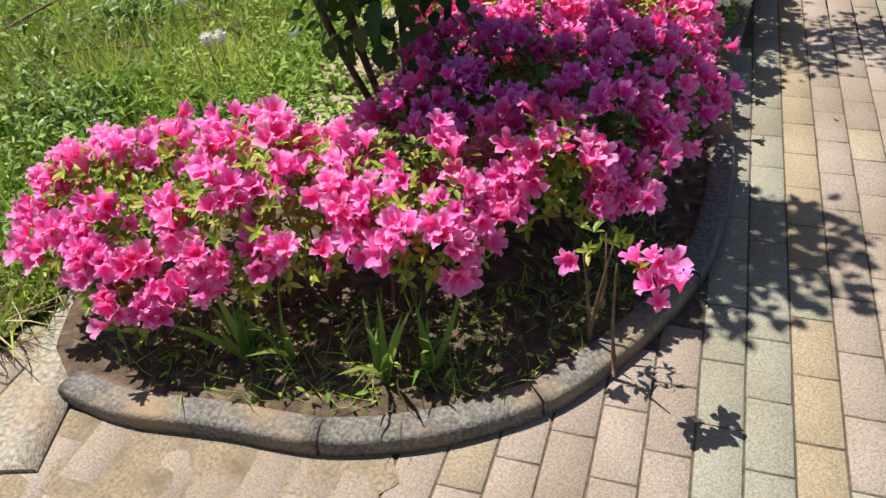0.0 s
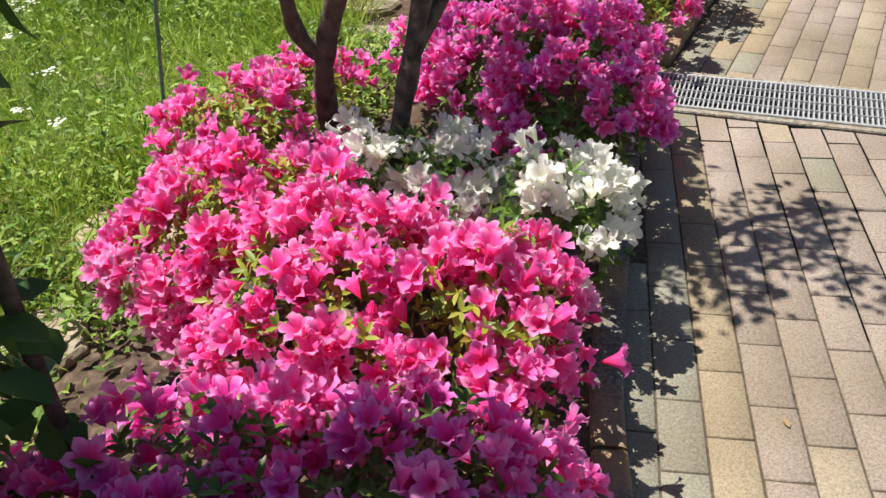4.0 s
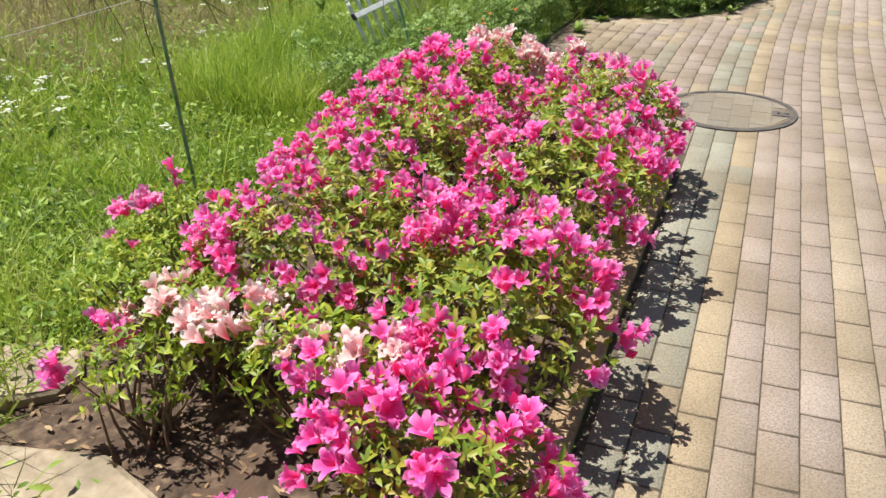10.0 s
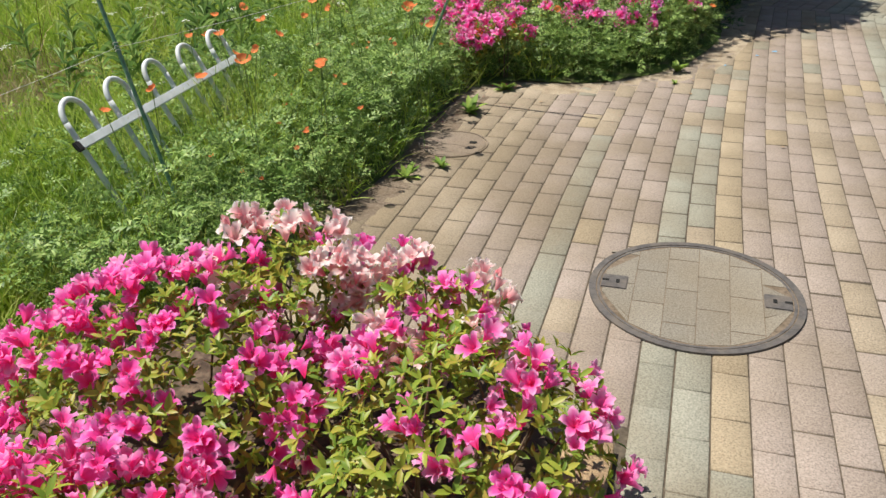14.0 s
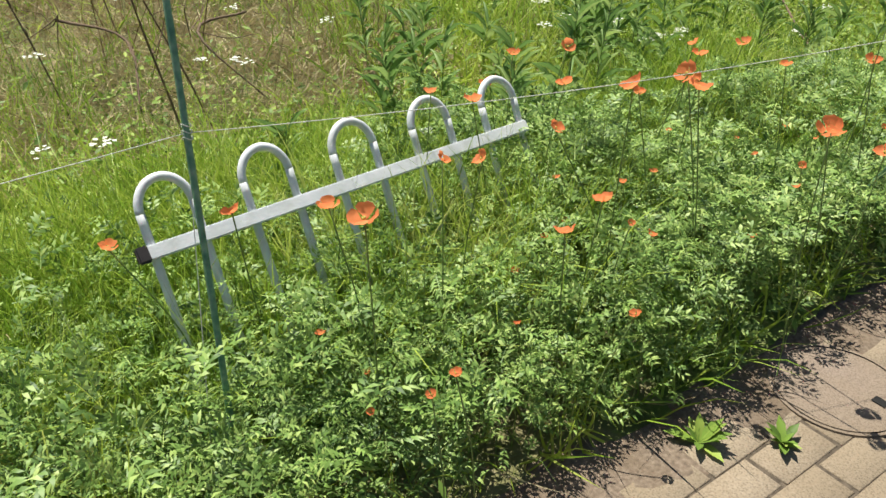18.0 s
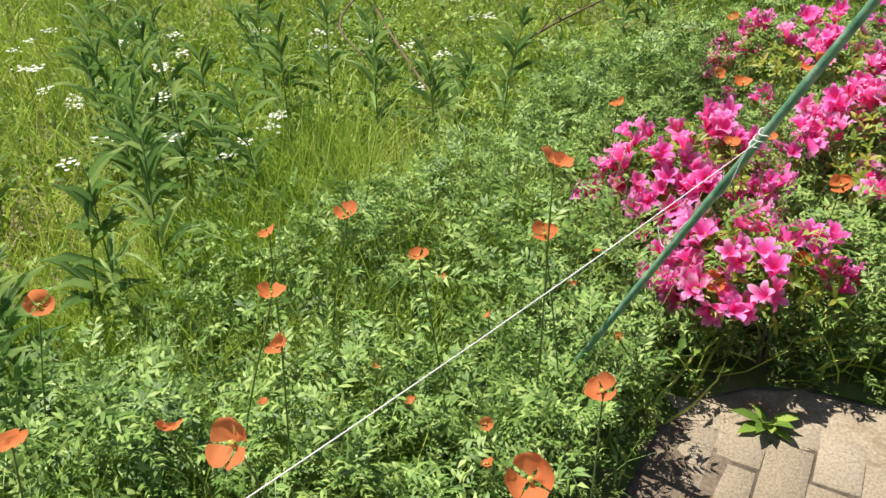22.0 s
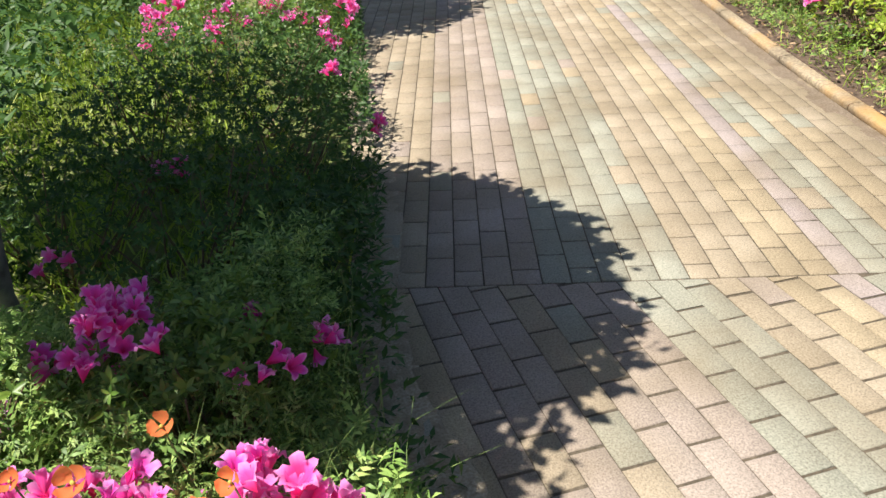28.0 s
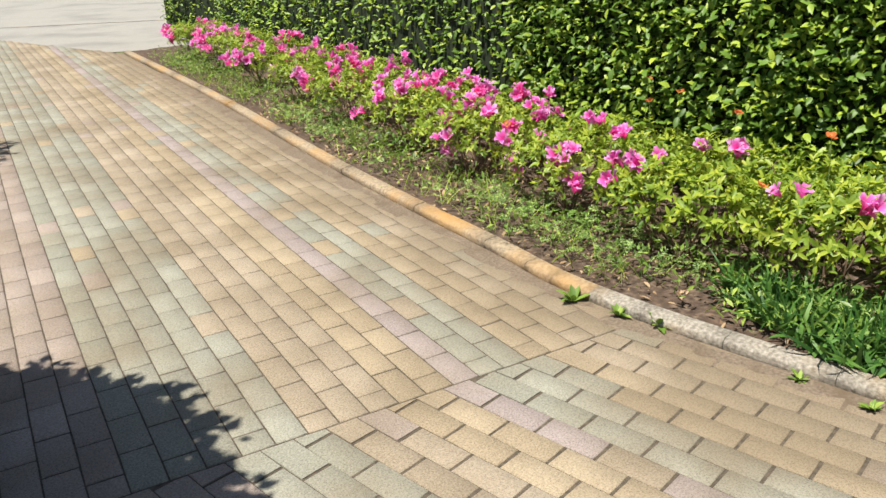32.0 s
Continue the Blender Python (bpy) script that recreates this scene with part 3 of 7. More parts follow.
SOUTH_KERB = smooth_path([(-0.66, -6.27), (-0.48, -6.235), (-0.27, -6.14), (-0.05, -6.05), (0.10, -5.94), (0.21, -5.82), (0.30, -5.68), (0.35, -5.52), (0.385, -5.34), (0.40, -5.10), (0.36, -4.85),
                          (0.27, -4.55), (0.13, -4.20), (0.0, -3.75), (-0.10, -3.35), (-0.18, -3.05), (-0.26, -2.80)], 5)
SOUTH_BED = [(-1.05, -5.95), (-0.80, -6.22)] + [tuple(p) for p in SOUTH_KERB[::4]] + [(-1.2, -2.75), (-1.45, -3.6), (-1.25, -4.6)]
NORTH_BED = [(-1.62, -2.6), (-0.30, -2.42), (-0.30, -0.15), (-0.55, 0.22), (-1.25, 0.28), (-1.75, 0.0), (-1.75, -1.5)]
POPPY_EDGE = [(-1.62, 0.0), (-1.46, 0.45), (-1.44, 1.0), (-1.38, 1.5), (-1.40, 2.2), (-1.36, 2.75), (-1.15, 2.92), (-0.85, 2.95), (-0.62, 3.02), (-0.38, 3.22), (-0.18, 3.5), (-0.06, 3.85),
              (0.02, 4.25), (0.0, 4.7), (0.08, 5.2), (0.35, 6.1), (0.52, 6.9), (0.88, 8.3), (1.3, 10.0), (2.2, 13.0), (3.4, 17.0)]
LAWN = [(-1.0, -9.0), (-0.95, -6.3), (-1.05, -5.95), (-1.25, -4.6), (-1.45, -3.6), (-1.2, -2.75), (-1.62, -2.6), (-1.75, -1.5), (-1.75, -0.1)] + POPPY_EDGE + [(-9.0, 17.0), (-9.0, -9.0)]
mound("soil_south", SOUTH_BED, 0.035, 0.012, SOIL, 0.04, "dark crumbly planting soil under the azaleas")
mound("soil_north", NORTH_BED, 0.030, 0.012, SOIL, 0.04, "dry brown planting soil with fallen leaves", seed=3)
mound("lawn_soil", LAWN, 0.012, 0.014, TURF, 0.12, "rough meadow ground with moss and bare earth", seed=5)

# right-hand verge
KERB_EAST = smooth_path([(2.22, -6.0), (2.24, 0.0), (2.25, 2.2), (2.29, 3.0), (2.345, 3.8), (2.42, 4.5), (2.52, 4.95), (2.70, 5.42), (3.23, 6.9), (4.24, 9.4), (5.0, 11.4), (5.95, 14.0)], 6)
VERGE = [(px + 0.10, py) for px, py in KERB_EAST if py > -0.1] + [(8.6, 13.6), (7.0, 8.0), (5.0, 3.0), (5.0, 0.0)]
mound("verge_soil", VERGE, 0.034, 0.012, SOIL, 0.06, "reddish brown soil strip behind the kerb", seed=8)

south_kerb = thing("planter_kerb", "dark grey rounded concrete kerb curving round the azalea bed", "kerb", kind="structure")
prof = [(-0.037, -0.02), (-0.038, 0.038), (-0.034, 0.046), (-0.026, 0.050), (0.022, 0.052), (0.032, 0.048), (0.037, 0.040), (0.037, -0.02)]
cuts = [0, 15, 29, 44, 58, 72, len(SOUTH_KERB) - 1]
for a, b in zip(cuts, cuts[1:]):
    seg = SOUTH_KERB[a : b + 1].copy()
    seg[0] += (seg[1] - seg[0]) * 0.12
    run("kerb_stone", seg, prof, DARK_KERB, south_kerb)
east_kerb = thing("verge_kerb", "low weathered concrete kerb with ochre stains along the verge", "kerb", kind="structure")
prof = [(-0.028, -0.02), (-0.028, 0.026), (-0.033, 0.034), (-0.043, 0.039), (-0.098, 0.046), (-0.108, 0.04), (-0.108, -0.02)]
for a in range(0, len(KERB_EAST) - 1, 3):
    seg = KERB_EAST[a : a + 4].copy()
    seg[0] += (seg[1] - seg[0]) * 0.02
    run("kerb_stone", seg, prof + [(-0.06, -0.02)], OCHRE_KERB if a > 32 else CONCRETE, east_kerb)


def brick_mesh(name, mat, w=0.0950, d=0.1922, h=0.03, c=0.0024):
    x, y = w / 2, d / 2
    v = [(sx * x, sy * y, -h) for sx, sy in ((-1, -1), (1, -1), (1, 1), (-1, 1))]
    v += [(sx * x, sy * y, -c) for sx, sy in ((-1, -1), (1, -1), (1, 1), (-1, 1))]
    v += [(sx * (x - c), sy * (y - c), 0) for sx, sy in ((-1, -1), (1, -1), (1, 1), (-1, 1))]
    f = [(8, 9, 10, 11)] + [(k + o, (k + 1) % 4 + o, (k + 1) % 4 + o + 4, k + o + 4) for o in (0, 4) for k in range(4)]
    return v, np.array(f)


BRICK_V, BRICK_F = brick_mesh("brick", None)
HALF_V, HALF_F = brick_mesh("brick", None, d=0.0930)
BRICK_ME = {k: mesh_of("brick_" + k, BRICK_V, BRICK_F, m) for k, m in BRICKS.items()}
HALF_ME = {k: mesh_of("half_brick_" + k, HALF_V, HALF_F, m) for k, m in BRICKS.items()}


def pave(name, label, cells, near, limit=295):
    """Paving from cells (x, y, turn, tone, half): the nearest to the walked line are parts, the rest one mesh a tone."""
    rng = np.random.default_rng(len(cells))
    floor = thing(name, label, "pavement", kind="structure")
    order = sorted(cells, key=lambda c: near(c[0], c[1]))
    rest = defaultdict(list)
    for x, y, turn, tone, shape in [c for c in order if isinstance(c[4], list)]:
        bm = bmesh.new()
        low, high = [bm.verts.new((px, py, -0.03)) for px, py in shape], [bm.verts.new((px, py, rng.normal(0, 0.0006))) for px, py in shape]
        bm.faces.new(high)
        for s in range(len(shape)):
            bm.faces.new((low[s], low[(s + 1) % len(shape)], high[(s + 1) % len(shape)], high[s]))
        part("brick", bm, BRICKS[tone], floor)
    order = [c for c in order if not isinstance(c[4], list)]
    for k, (x, y, turn, tone, half) in enumerate(order):
        z, tx, ty, tw = rng.normal(0, 0.0006), rng.normal(0, 0.16), rng.normal(0, 0.22), rng.normal(0, 0.35)
        m = pose(x, y, z, tx, ty, math.degrees(turn) + tw)
        if k < limit:
            piece("brick", (HALF_ME if half else BRICK_ME)[tone], floor, m)
        else:
            v = np.array(HALF_V if half else BRICK_V)
            mat = np.array(m)
            rest[tone].append((v @ mat[:3, :3].T + mat[:3, 3], BRICK_F))
    for tone, pieces in rest.items():
        piece("further_bricks", mesh_of("bricks", *join(pieces), LOOSE_BRICKS[tone]), floor, kind="stuff", label="many more " + tone + " paving bricks")
    return floor


def cut(x, y, turn, point, way):
    """The brick at x, y with what lies past the line (through point, square to way) cut off; None if too little is left, True if whole."""
    c, s = math.cos(turn), math.sin(turn)
    ring = [(x + c * a - s * b, y + s * a + c * b) for a, b in ((-0.0464, -0.0963), (0.0464, -0.0963), (0.0464, 0.0963), (-0.0464, 0.0963))]
    depth = [(px - point[0]) * way[0] + (py - point[1]) * way[1] for px, py in ring]
    if max(depth) <= 0:
        return True
    if min(depth) > -0.025:
        return None
    out = []
    for k in range(4):
        (p, dp), (q, dq) = (ring[k], depth[k]), (ring[(k + 1) % 4], depth[(k + 1) % 4])
        if dp <= 0:
            out.append(p)
        if (dp <= 0) != (dq <= 0):
            t = dp / (dp - dq)
            out.append((p[0] + t * (q[0] - p[0]), p[1] + t * (q[1] - p[1])))
    return out


def tone_of(col, rng, y=9.0):
    """The tint of a brick by its course: bands of yellow, greenish grey and pinkish brick."""
    bands = ((-99, "beige"), (-9, "pink"), (-6, "green"), (-5, "pink"), (-2, "green"), (0, "yellow"), (1, "pink"), (4, "beige"), (5, "pink"), (8, "green"), (11, "beige"), (13, "yellow"), (15, "mauve"), (16, "green"), (18, "yellow"), (20, "beige"), (22, "brown"))
    tone = [b for c, b in bands if c <= col][-1]
    if y < 3.25 and col > 14:
        tone = ("pink", "yellow", "yellow", "mauve", "pink", "beige", "beige", "brown")[min(col - 15, 7)]
    if y > 2.2 and col < 7 and tone == "green":
        tone = rng.choice(["beige", "pink", "green"])
    return tone if rng.random() < 0.90 else rng.choice(["yellow", "pink", "beige", "green"])


def far_tone(col, rng):
    bands = ((-99, "beige"), (-14, "pink"), (-10, "green"), (-5, "beige"), (-2, "yellow"), (0, "mauve"), (1, "green"), (3, "yellow"), (5, "beige"), (7, "brown"))
    tone = [b for c, b in bands if c <= col][-1]
    return tone if rng.random() < 0.92 else rng.choice(["yellow", "pink", "beige", "green"])


def south_tone(col, rng):
    tone = "yellow" if col == 0 else "green" if col in (-1, -2) else "pink"
    return tone if rng.random() < 0.9 else rng.choice(["beige", "pink", "green"])


def bent(x, y):
    """The courses lean slightly to the east past the manhole."""
    k = max(0.0, y - 1.2)
    lean = 0.025 * min(1.0, max(0.0, (y - 1.5) / 1.9)) * (1 - x / 1.3) - 0.03 * min(1.0, max(0.0, x / 2)) * min(1.0, max(0.0, (3.3 - y) / 0.6))
    slip = float(np.interp(y, (-0.4, 0.8, 3.4, 5.0), (0.03, 0.0, 0.045, 0.06))) + (0.045 if x > 0 else 0.08) * x * min(1.0, max(0.0, y))
    return x + 0.0118 * k * k + lean, y + slip, -0.0236 * k


JOINT_A, JOINT_DIR = np.array((1.68, 4.775)), np.array((math.cos(radians(-20.5)), math.sin(radians(-20.5))))
FAR_DIR = np.array((-JOINT_DIR[1], JOINT_DIR[0]))
GRATE_C, GRATE_TURN = (0.57, -2.535), 7.0
GRATE_UP = np.array((-math.sin(radians(GRATE_TURN)), math.cos(radians(GRATE_TURN))))


EAST_LINE = [(float(px), float(py)) for px, py in KERB_EAST]
PAVED = [(-0.22, -2.6), (-0.22, -0.2), (-0.45, 0.3), (-1.3, 0.35), (-1.62, 0.1)] + POPPY_EDGE[1:] + [(5.95, 18.0)] + [(px + 0.05, py) for px, py in EAST_LINE[::-1]]
main_cells, far_cells, south_cells = [], [], []
rng = np.random.default_rng(11)
for col in range(-16, 25):
    for row in range(-15, 30):
        y0 = row * 0.2 + (0.1 if col % 2 else 0.0) + 0.1
        x, y, turn = bent(col * 0.1 + 0.05, y0)
        if x < -0.20 and y < 0.1 or not inside([x], [max(y, -2.5)], PAVED)[0] or ((x + 0.06) ** 2 + (y - 0.815) ** 2) < 0.2**2:
            continue
        shape = cut(x, y, turn, JOINT_A - FAR_DIR * 0.003, FAR_DIR)
        if shape is True:
            shape = cut(x, y, turn, np.array(GRATE_C) + GRATE_UP * 0.172, -GRATE_UP)
        if shape is not None:
            main_cells.append((x, y, turn, tone_of(col, rng, y), shape if isinstance(shape, list) else False))
for col in range(-26, 30):
    for row in range(0, 70):
        off = 0.2 * row + (0.1 if col % 2 else 0.0) + 0.1
        p = JOINT_A + JOINT_DIR * (col * 0.1 + 0.05) + FAR_DIR * (off + 0.004)
        if not inside([p[0]], [p[1]], PAVED)[0]:
            continue
        if row == 0 and col % 2:
            q = JOINT_A + JOINT_DIR * (col * 0.1 + 0.05) + FAR_DIR * 0.054
            far_cells.append((q[0], q[1], radians(-20.5), far_tone(col, rng), True))
        far_cells.append((p[0], p[1], radians(-20.5), far_tone(col, rng), False))
SOUTH_TURN = radians(18.7)
SD = np.array((-math.sin(SOUTH_TURN), math.cos(SOUTH_TURN)))
SC = np.array((SD[1], -SD[0]))
SOUTH_PAVED = [(-3.0, -7.6), (-0.9, -6.25), (-0.66, -6.30)] + [tuple(p + (0.035, -0.02)) for p in SOUTH_KERB[4::3]] + [(-0.26, -2.75), (2.2, -2.45), (2.2, -7.6)]
for col in range(-32, 30):
    for row in range(-16, 20):
        p = np.array((0.67, -5.14)) + SC * (col * 0.1 + 0.05) + SD * (row * 0.1965 - 0.078 + (0.098 if col % 2 else 0.0))
        shape = cut(p[0], p[1], SOUTH_TURN, np.array(GRATE_C) - GRATE_UP * 0.172, GRATE_UP)
        if inside([p[0]], [min(p[1], -2.8)], SOUTH_PAVED)[0] and shape is not None:
            south_cells.append((p[0], p[1], SOUTH_TURN, south_tone(col, rng), shape if isinstance(shape, list) else False))

for name, poly in (("path_bed_south", SOUTH_PAVED), ("path_bed_main", PAVED)):
    bm = bmesh.new()
    bm.faces.new([bm.verts.new((x, y, -0.0036)) for x, y in poly])
    bmesh.ops.triangulate(bm, faces=bm.faces[:])
    tagged(part(name, bm, SAND), "sand-filled bedding under the paving bricks", "pavement", kind="structure")

tagged(new("road", mesh_of("road", [(-2.0, 24.0, -0.006), (2.6, 17.6, -0.006), (6.05, 14.4, -0.006), (16, 8, -0.006), (40, 26, -0.006), (6, 44, -0.006)], [(0, 1, 2, 3, 4, 5)], ASPHALT)), "pale grey road surface beyond the end of the brick path", "road", kind="structure")
tagged(new("road_line", mesh_of("road_line", [(5.6, 21.3, -0.002), (12.0, 16.9, -0.002), (12.05, 17.0, -0.002), (5.65, 21.4, -0.002)], [(0, 1, 2, 3)], DARK_KERB)), "thin dark seam across the pale road", "road", kind="structure")
mound("sand_patch", [(-0.62, -6.31), (-0.5, -6.28), (-0.3, -6.19), (-0.1, -6.11), (0.1, -5.99), (0.16, -6.04), (0.08, -6.22), (-0.05, -6.42), (-0.25, -6.6), (-0.45, -6.62), (-0.58, -6.5)], -0.0010, 0.0026, DAMP_SAND, 0.015, "washed-out sand lying over the paving bricks", seed=12)

drift("kerb_dirt", [(px, py) for px, py in KERB_EAST if -2.3 < py < 12.0], -0.10, 0.0022, KERB_DIRT, "brown dirt washed along the foot of the kerb", 31)
drift("bed_dirt", smooth_path(POPPY_EDGE[0:6], 4), 0.20, 0.0022, KERB_DIRT, "dark soil spilled over the bricks from the flower bed", 33)
drift("sand_drift", smooth_path(POPPY_EDGE[5:18], 4), 0.22, 0.0010, SAND_PATCH, "pale sand washed over the bricks from the flower bed", 32)

# concrete strip and edging bricks
strip = thing("edging_strip", "rough pale concrete strip at the end of the planter kerb", "edging", kind="structure")
run("strip", smooth_path([(-0.58, -6.50), (-0.74, -6.28), (-0.93, -6.02), (-1.03, -5.80)]), [(-0.075, -0.02), (-0.075, 0.012), (0.075, 0.014), (0.075, -0.02)], CONCRETE, strip)
edging = thing("brick_edging", "single row of rust-stained bricks edging the flower bed", "edging", kind="structure")
EDGE_ME = mesh_of("edging_brick", np.array(BRICK_V) * (1.25, 1, 1.6), BRICK_F, RUSTY_BRICK)
for k in range(12):
    piece("brick", EDGE_ME, edging, pose(-0.285 + rng.normal(0, 0.003), -2.28 + 0.2 * k, 0.034 + rng.normal(0, 0.003), rng.normal(0, 1), rng.normal(0, 0.8), rng.normal(0, 0.7)))

# flagstones along the lawn side of the beds
stones = [(-1.02, -5.05, 0.24, 0.15), (-1.20, -4.66, 0.17, 0.14), (-0.92, -5.42, 0.16, 0.12), (-1.34, -4.2, 0.2, 0.16), (-1.32, -2.72, 0.46, 0.24), (-1.74, -2.3, 0.2, 0.14), (-1.5, -3.2, 0.2, 0.16)]
for k, (x, y, rx, ry) in enumerate(stones):
    bm = bmesh.new()
    rs = np.random.default_rng(40 + k)
    ring = [(math.cos(t) * rx * rs.uniform(0.8, 1.1), math.sin(t) * ry * rs.uniform(0.8, 1.1)) for t in np.linspace(0, 2 * math.pi, 9, endpoint=False)]
    top = [bm.verts.new((px * 0.93, py * 0.93, 0.045)) for px, py in ring]
    mid = [bm.verts.new((px, py, 0.033)) for px, py in ring]
    low = [bm.verts.new((px, py, -0.03)) for px, py in ring]
    bm.faces.new(top)
    for a, b in ((top, mid), (mid, low)):
        for s in range(9):
            bm.faces.new((a[s], b[s], b[(s + 1) % 9], a[(s + 1) % 9]))
    ob = part("flagstone", bm, FLAG)
    ob.matrix_basis = pose(x, y, 0.01 + rs.uniform(-0.004, 0.006), rs.normal(0, 1.0), rs.normal(0, 1.0), rs.uniform(0, 180) if rx < 0.4 else 0)
    tagged(ob, "flat sandy-coloured flagstone set beside the grass", "stone", "flagstones by the beds")

# ---- drain grate ----
grate = thing("drain_grate", "galvanised steel drain grating across the brick path", "grate", (GRATE_C[0], GRATE_C[1], 0.0))
grate.rotation_euler[2] = radians(GRATE_TURN)


def box(size, at=(0, 0, 0), bevel=0.0):
    bm = bmesh.new()
    bmesh.ops.create_cube(bm, size=1.0)
    bmesh.ops.scale(bm, vec=size, verts=bm.verts)
    bmesh.ops.translate(bm, vec=at, verts=bm.verts)
    if bevel:
        bmesh.ops.bevel(bm, geom=bm.edges[:], offset=bevel, segments=2, affect="EDGES")
    return bm


# solid slab just under the bars, coloured black as the gutter's shade
part("channel", box((2.55, 0.27, 0.02), (0.345, 0, -0.013)), HOLLOW_SHADE, grate, "shallow black slab standing in for the shade in the gutter")
for y in (-0.152, 0.152):
    part("concrete_edge", box((2.55, 0.03, 0.03), (0.345, y, -0.006), 0.003), CONCRETE, grate, "pale mortar edge")
for y in (-0.130, 0.130):
    part("side_rail", box((2.55, 0.012, 0.03), (0.345, y, 0.0), 0.002), STEEL, grate)
bar = box((0.0055, 0.25, 0.02), (0, 0, 0.002), 0.001)
bar_me = bpy.data.meshes.new("cross_bar")
bar.to_mesh(bar_me)
bar.free()
bar_me.materials.append(STEEL)
for k in range(150):
    piece("cross_bar", bar_me, grate, pose(-0.92 + k * 0.0167, 0, 0))
for y in (-0.066, 0.0, 0.066):
    part("bearing_bar", box((2.5, 0.004, 0.012), (0.345, y, 0.009), 0.001), STEEL, grate)
for x in (-0.93, 0.0, 1.0):
    part("end_plate", box((0.012, 0.25, 0.022), (x, 0, 0.003), 0.002), STEEL, grate)

# ---- manhole set with bricks, and the small round cover ----
manhole = thing("manhole_cover", "round brick-filled manhole cover with a worn iron rim", "manhole", (-0.06, 0.815, 0.0))


def disc_ring(r1, r2, z1, z0=-0.02, n=64):
    bm = bmesh.new()
    loops = [[bm.verts.new((r * math.cos(t), r * math.sin(t), z)) for t in np.linspace(0, 2 * math.pi, n, endpoint=False)] for r, z in ((r1, z0), (r1, z1), (r2, z1), (r2, z0))]
    for a, b in zip(loops, loops[1:]):
        for s in range(n):
            bm.faces.new((a[s], b[s], b[(s + 1) % n], a[(s + 1) % n]))
    return bm


def plate(r, z, n=64):
    bm = bmesh.new()
    bm.faces.new([bm.verts.new((r * math.cos(t), r * math.sin(t), z)) for t in np.linspace(0, 2 * math.pi, n, endpoint=False)])
    return bm


part("rim", disc_ring(0.337, 0.315, 0.008), IRON, manhole)
part("inner_rim", disc_ring(0.311, 0.302, 0.007), IRON, manhole)
part("bedding", plate(0.316, 0.0054), KERB_DIRT, manhole, "gritty dirt between the bricks")
for col in range(-4, 4):
    for row in range(-3, 4):
        y0 = row * 0.2 + (0.1 if col % 2 else 0.0)
        x0 = col * 0.1 + 0.05 + 0.01
        left, right = max(-0.294, x0 - 0.0487), min(0.294, x0 + 0.0487)
        if right - left < 0.01:
            continue
        ys = []
        for px in (left, right):
            lim = math.sqrt(0.297**2 - px * px)
            ys.append((max(-lim, y0 - 0.0975), min(lim, y0 + 0.0975)))
        if ys[0][1] - ys[0][0] < 0.012 and ys[1][1] - ys[1][0] < 0.012:
            continue
        ys = [(lo, max(hi, lo + 0.004)) for lo, hi in ys]
        bm = bmesh.new()
        q = [(left, ys[0][0]), (right, ys[1][0]), (right, ys[1][1]), (left, ys[0][1])]
        lo, hi = [bm.verts.new((a, b, -0.01)) for a, b in q], [bm.verts.new((a, b, 0.0065)) for a, b in q]
        bm.faces.new(hi)
        for s in range(4):
            bm.faces.new((lo[s], lo[(s + 1) % 4], hi[(s + 1) % 4], hi[s]))
        part("brick", bm, WORN_BRICK, manhole)
for s in (-1, 1):
    lift = part("lift_plate", box((0.085, 0.085, 0.014), (s * 0.255, 0.0, 0.003), 0.003), IRON, manhole)
    # solid blocks on the plate; black gives the shade of the two openings
    part("key_hole", box((0.012, 0.022, 0.002), (s * 0.245, 0.0, 0.0105)), HOLLOW_SHADE, lift)
    part("key_slot", box((0.022, 0.010, 0.002), (s * 0.285, 0.002, 0.0105)), HOLLOW_SHADE, lift)
cover = thing("small_round_cover", "small round concrete inspection cover half under the weeds", "manhole", (-1.20, 1.90, 0.0))
lid = part("disc", plate(0.155, 0.004, 40), WORN_COVER, cover, "brown-stained worn lid")
part("rim", disc_ring(0.168, 0.160, 0.005, n=40), WORN_COVER, cover)
# black block on the lid, coloured as the shade in its opening
part("key_hole", box((0.035, 0.026, 0.002), (0.09, 0.03, 0.006), 0.0008), HOLLOW_SHADE, lid)


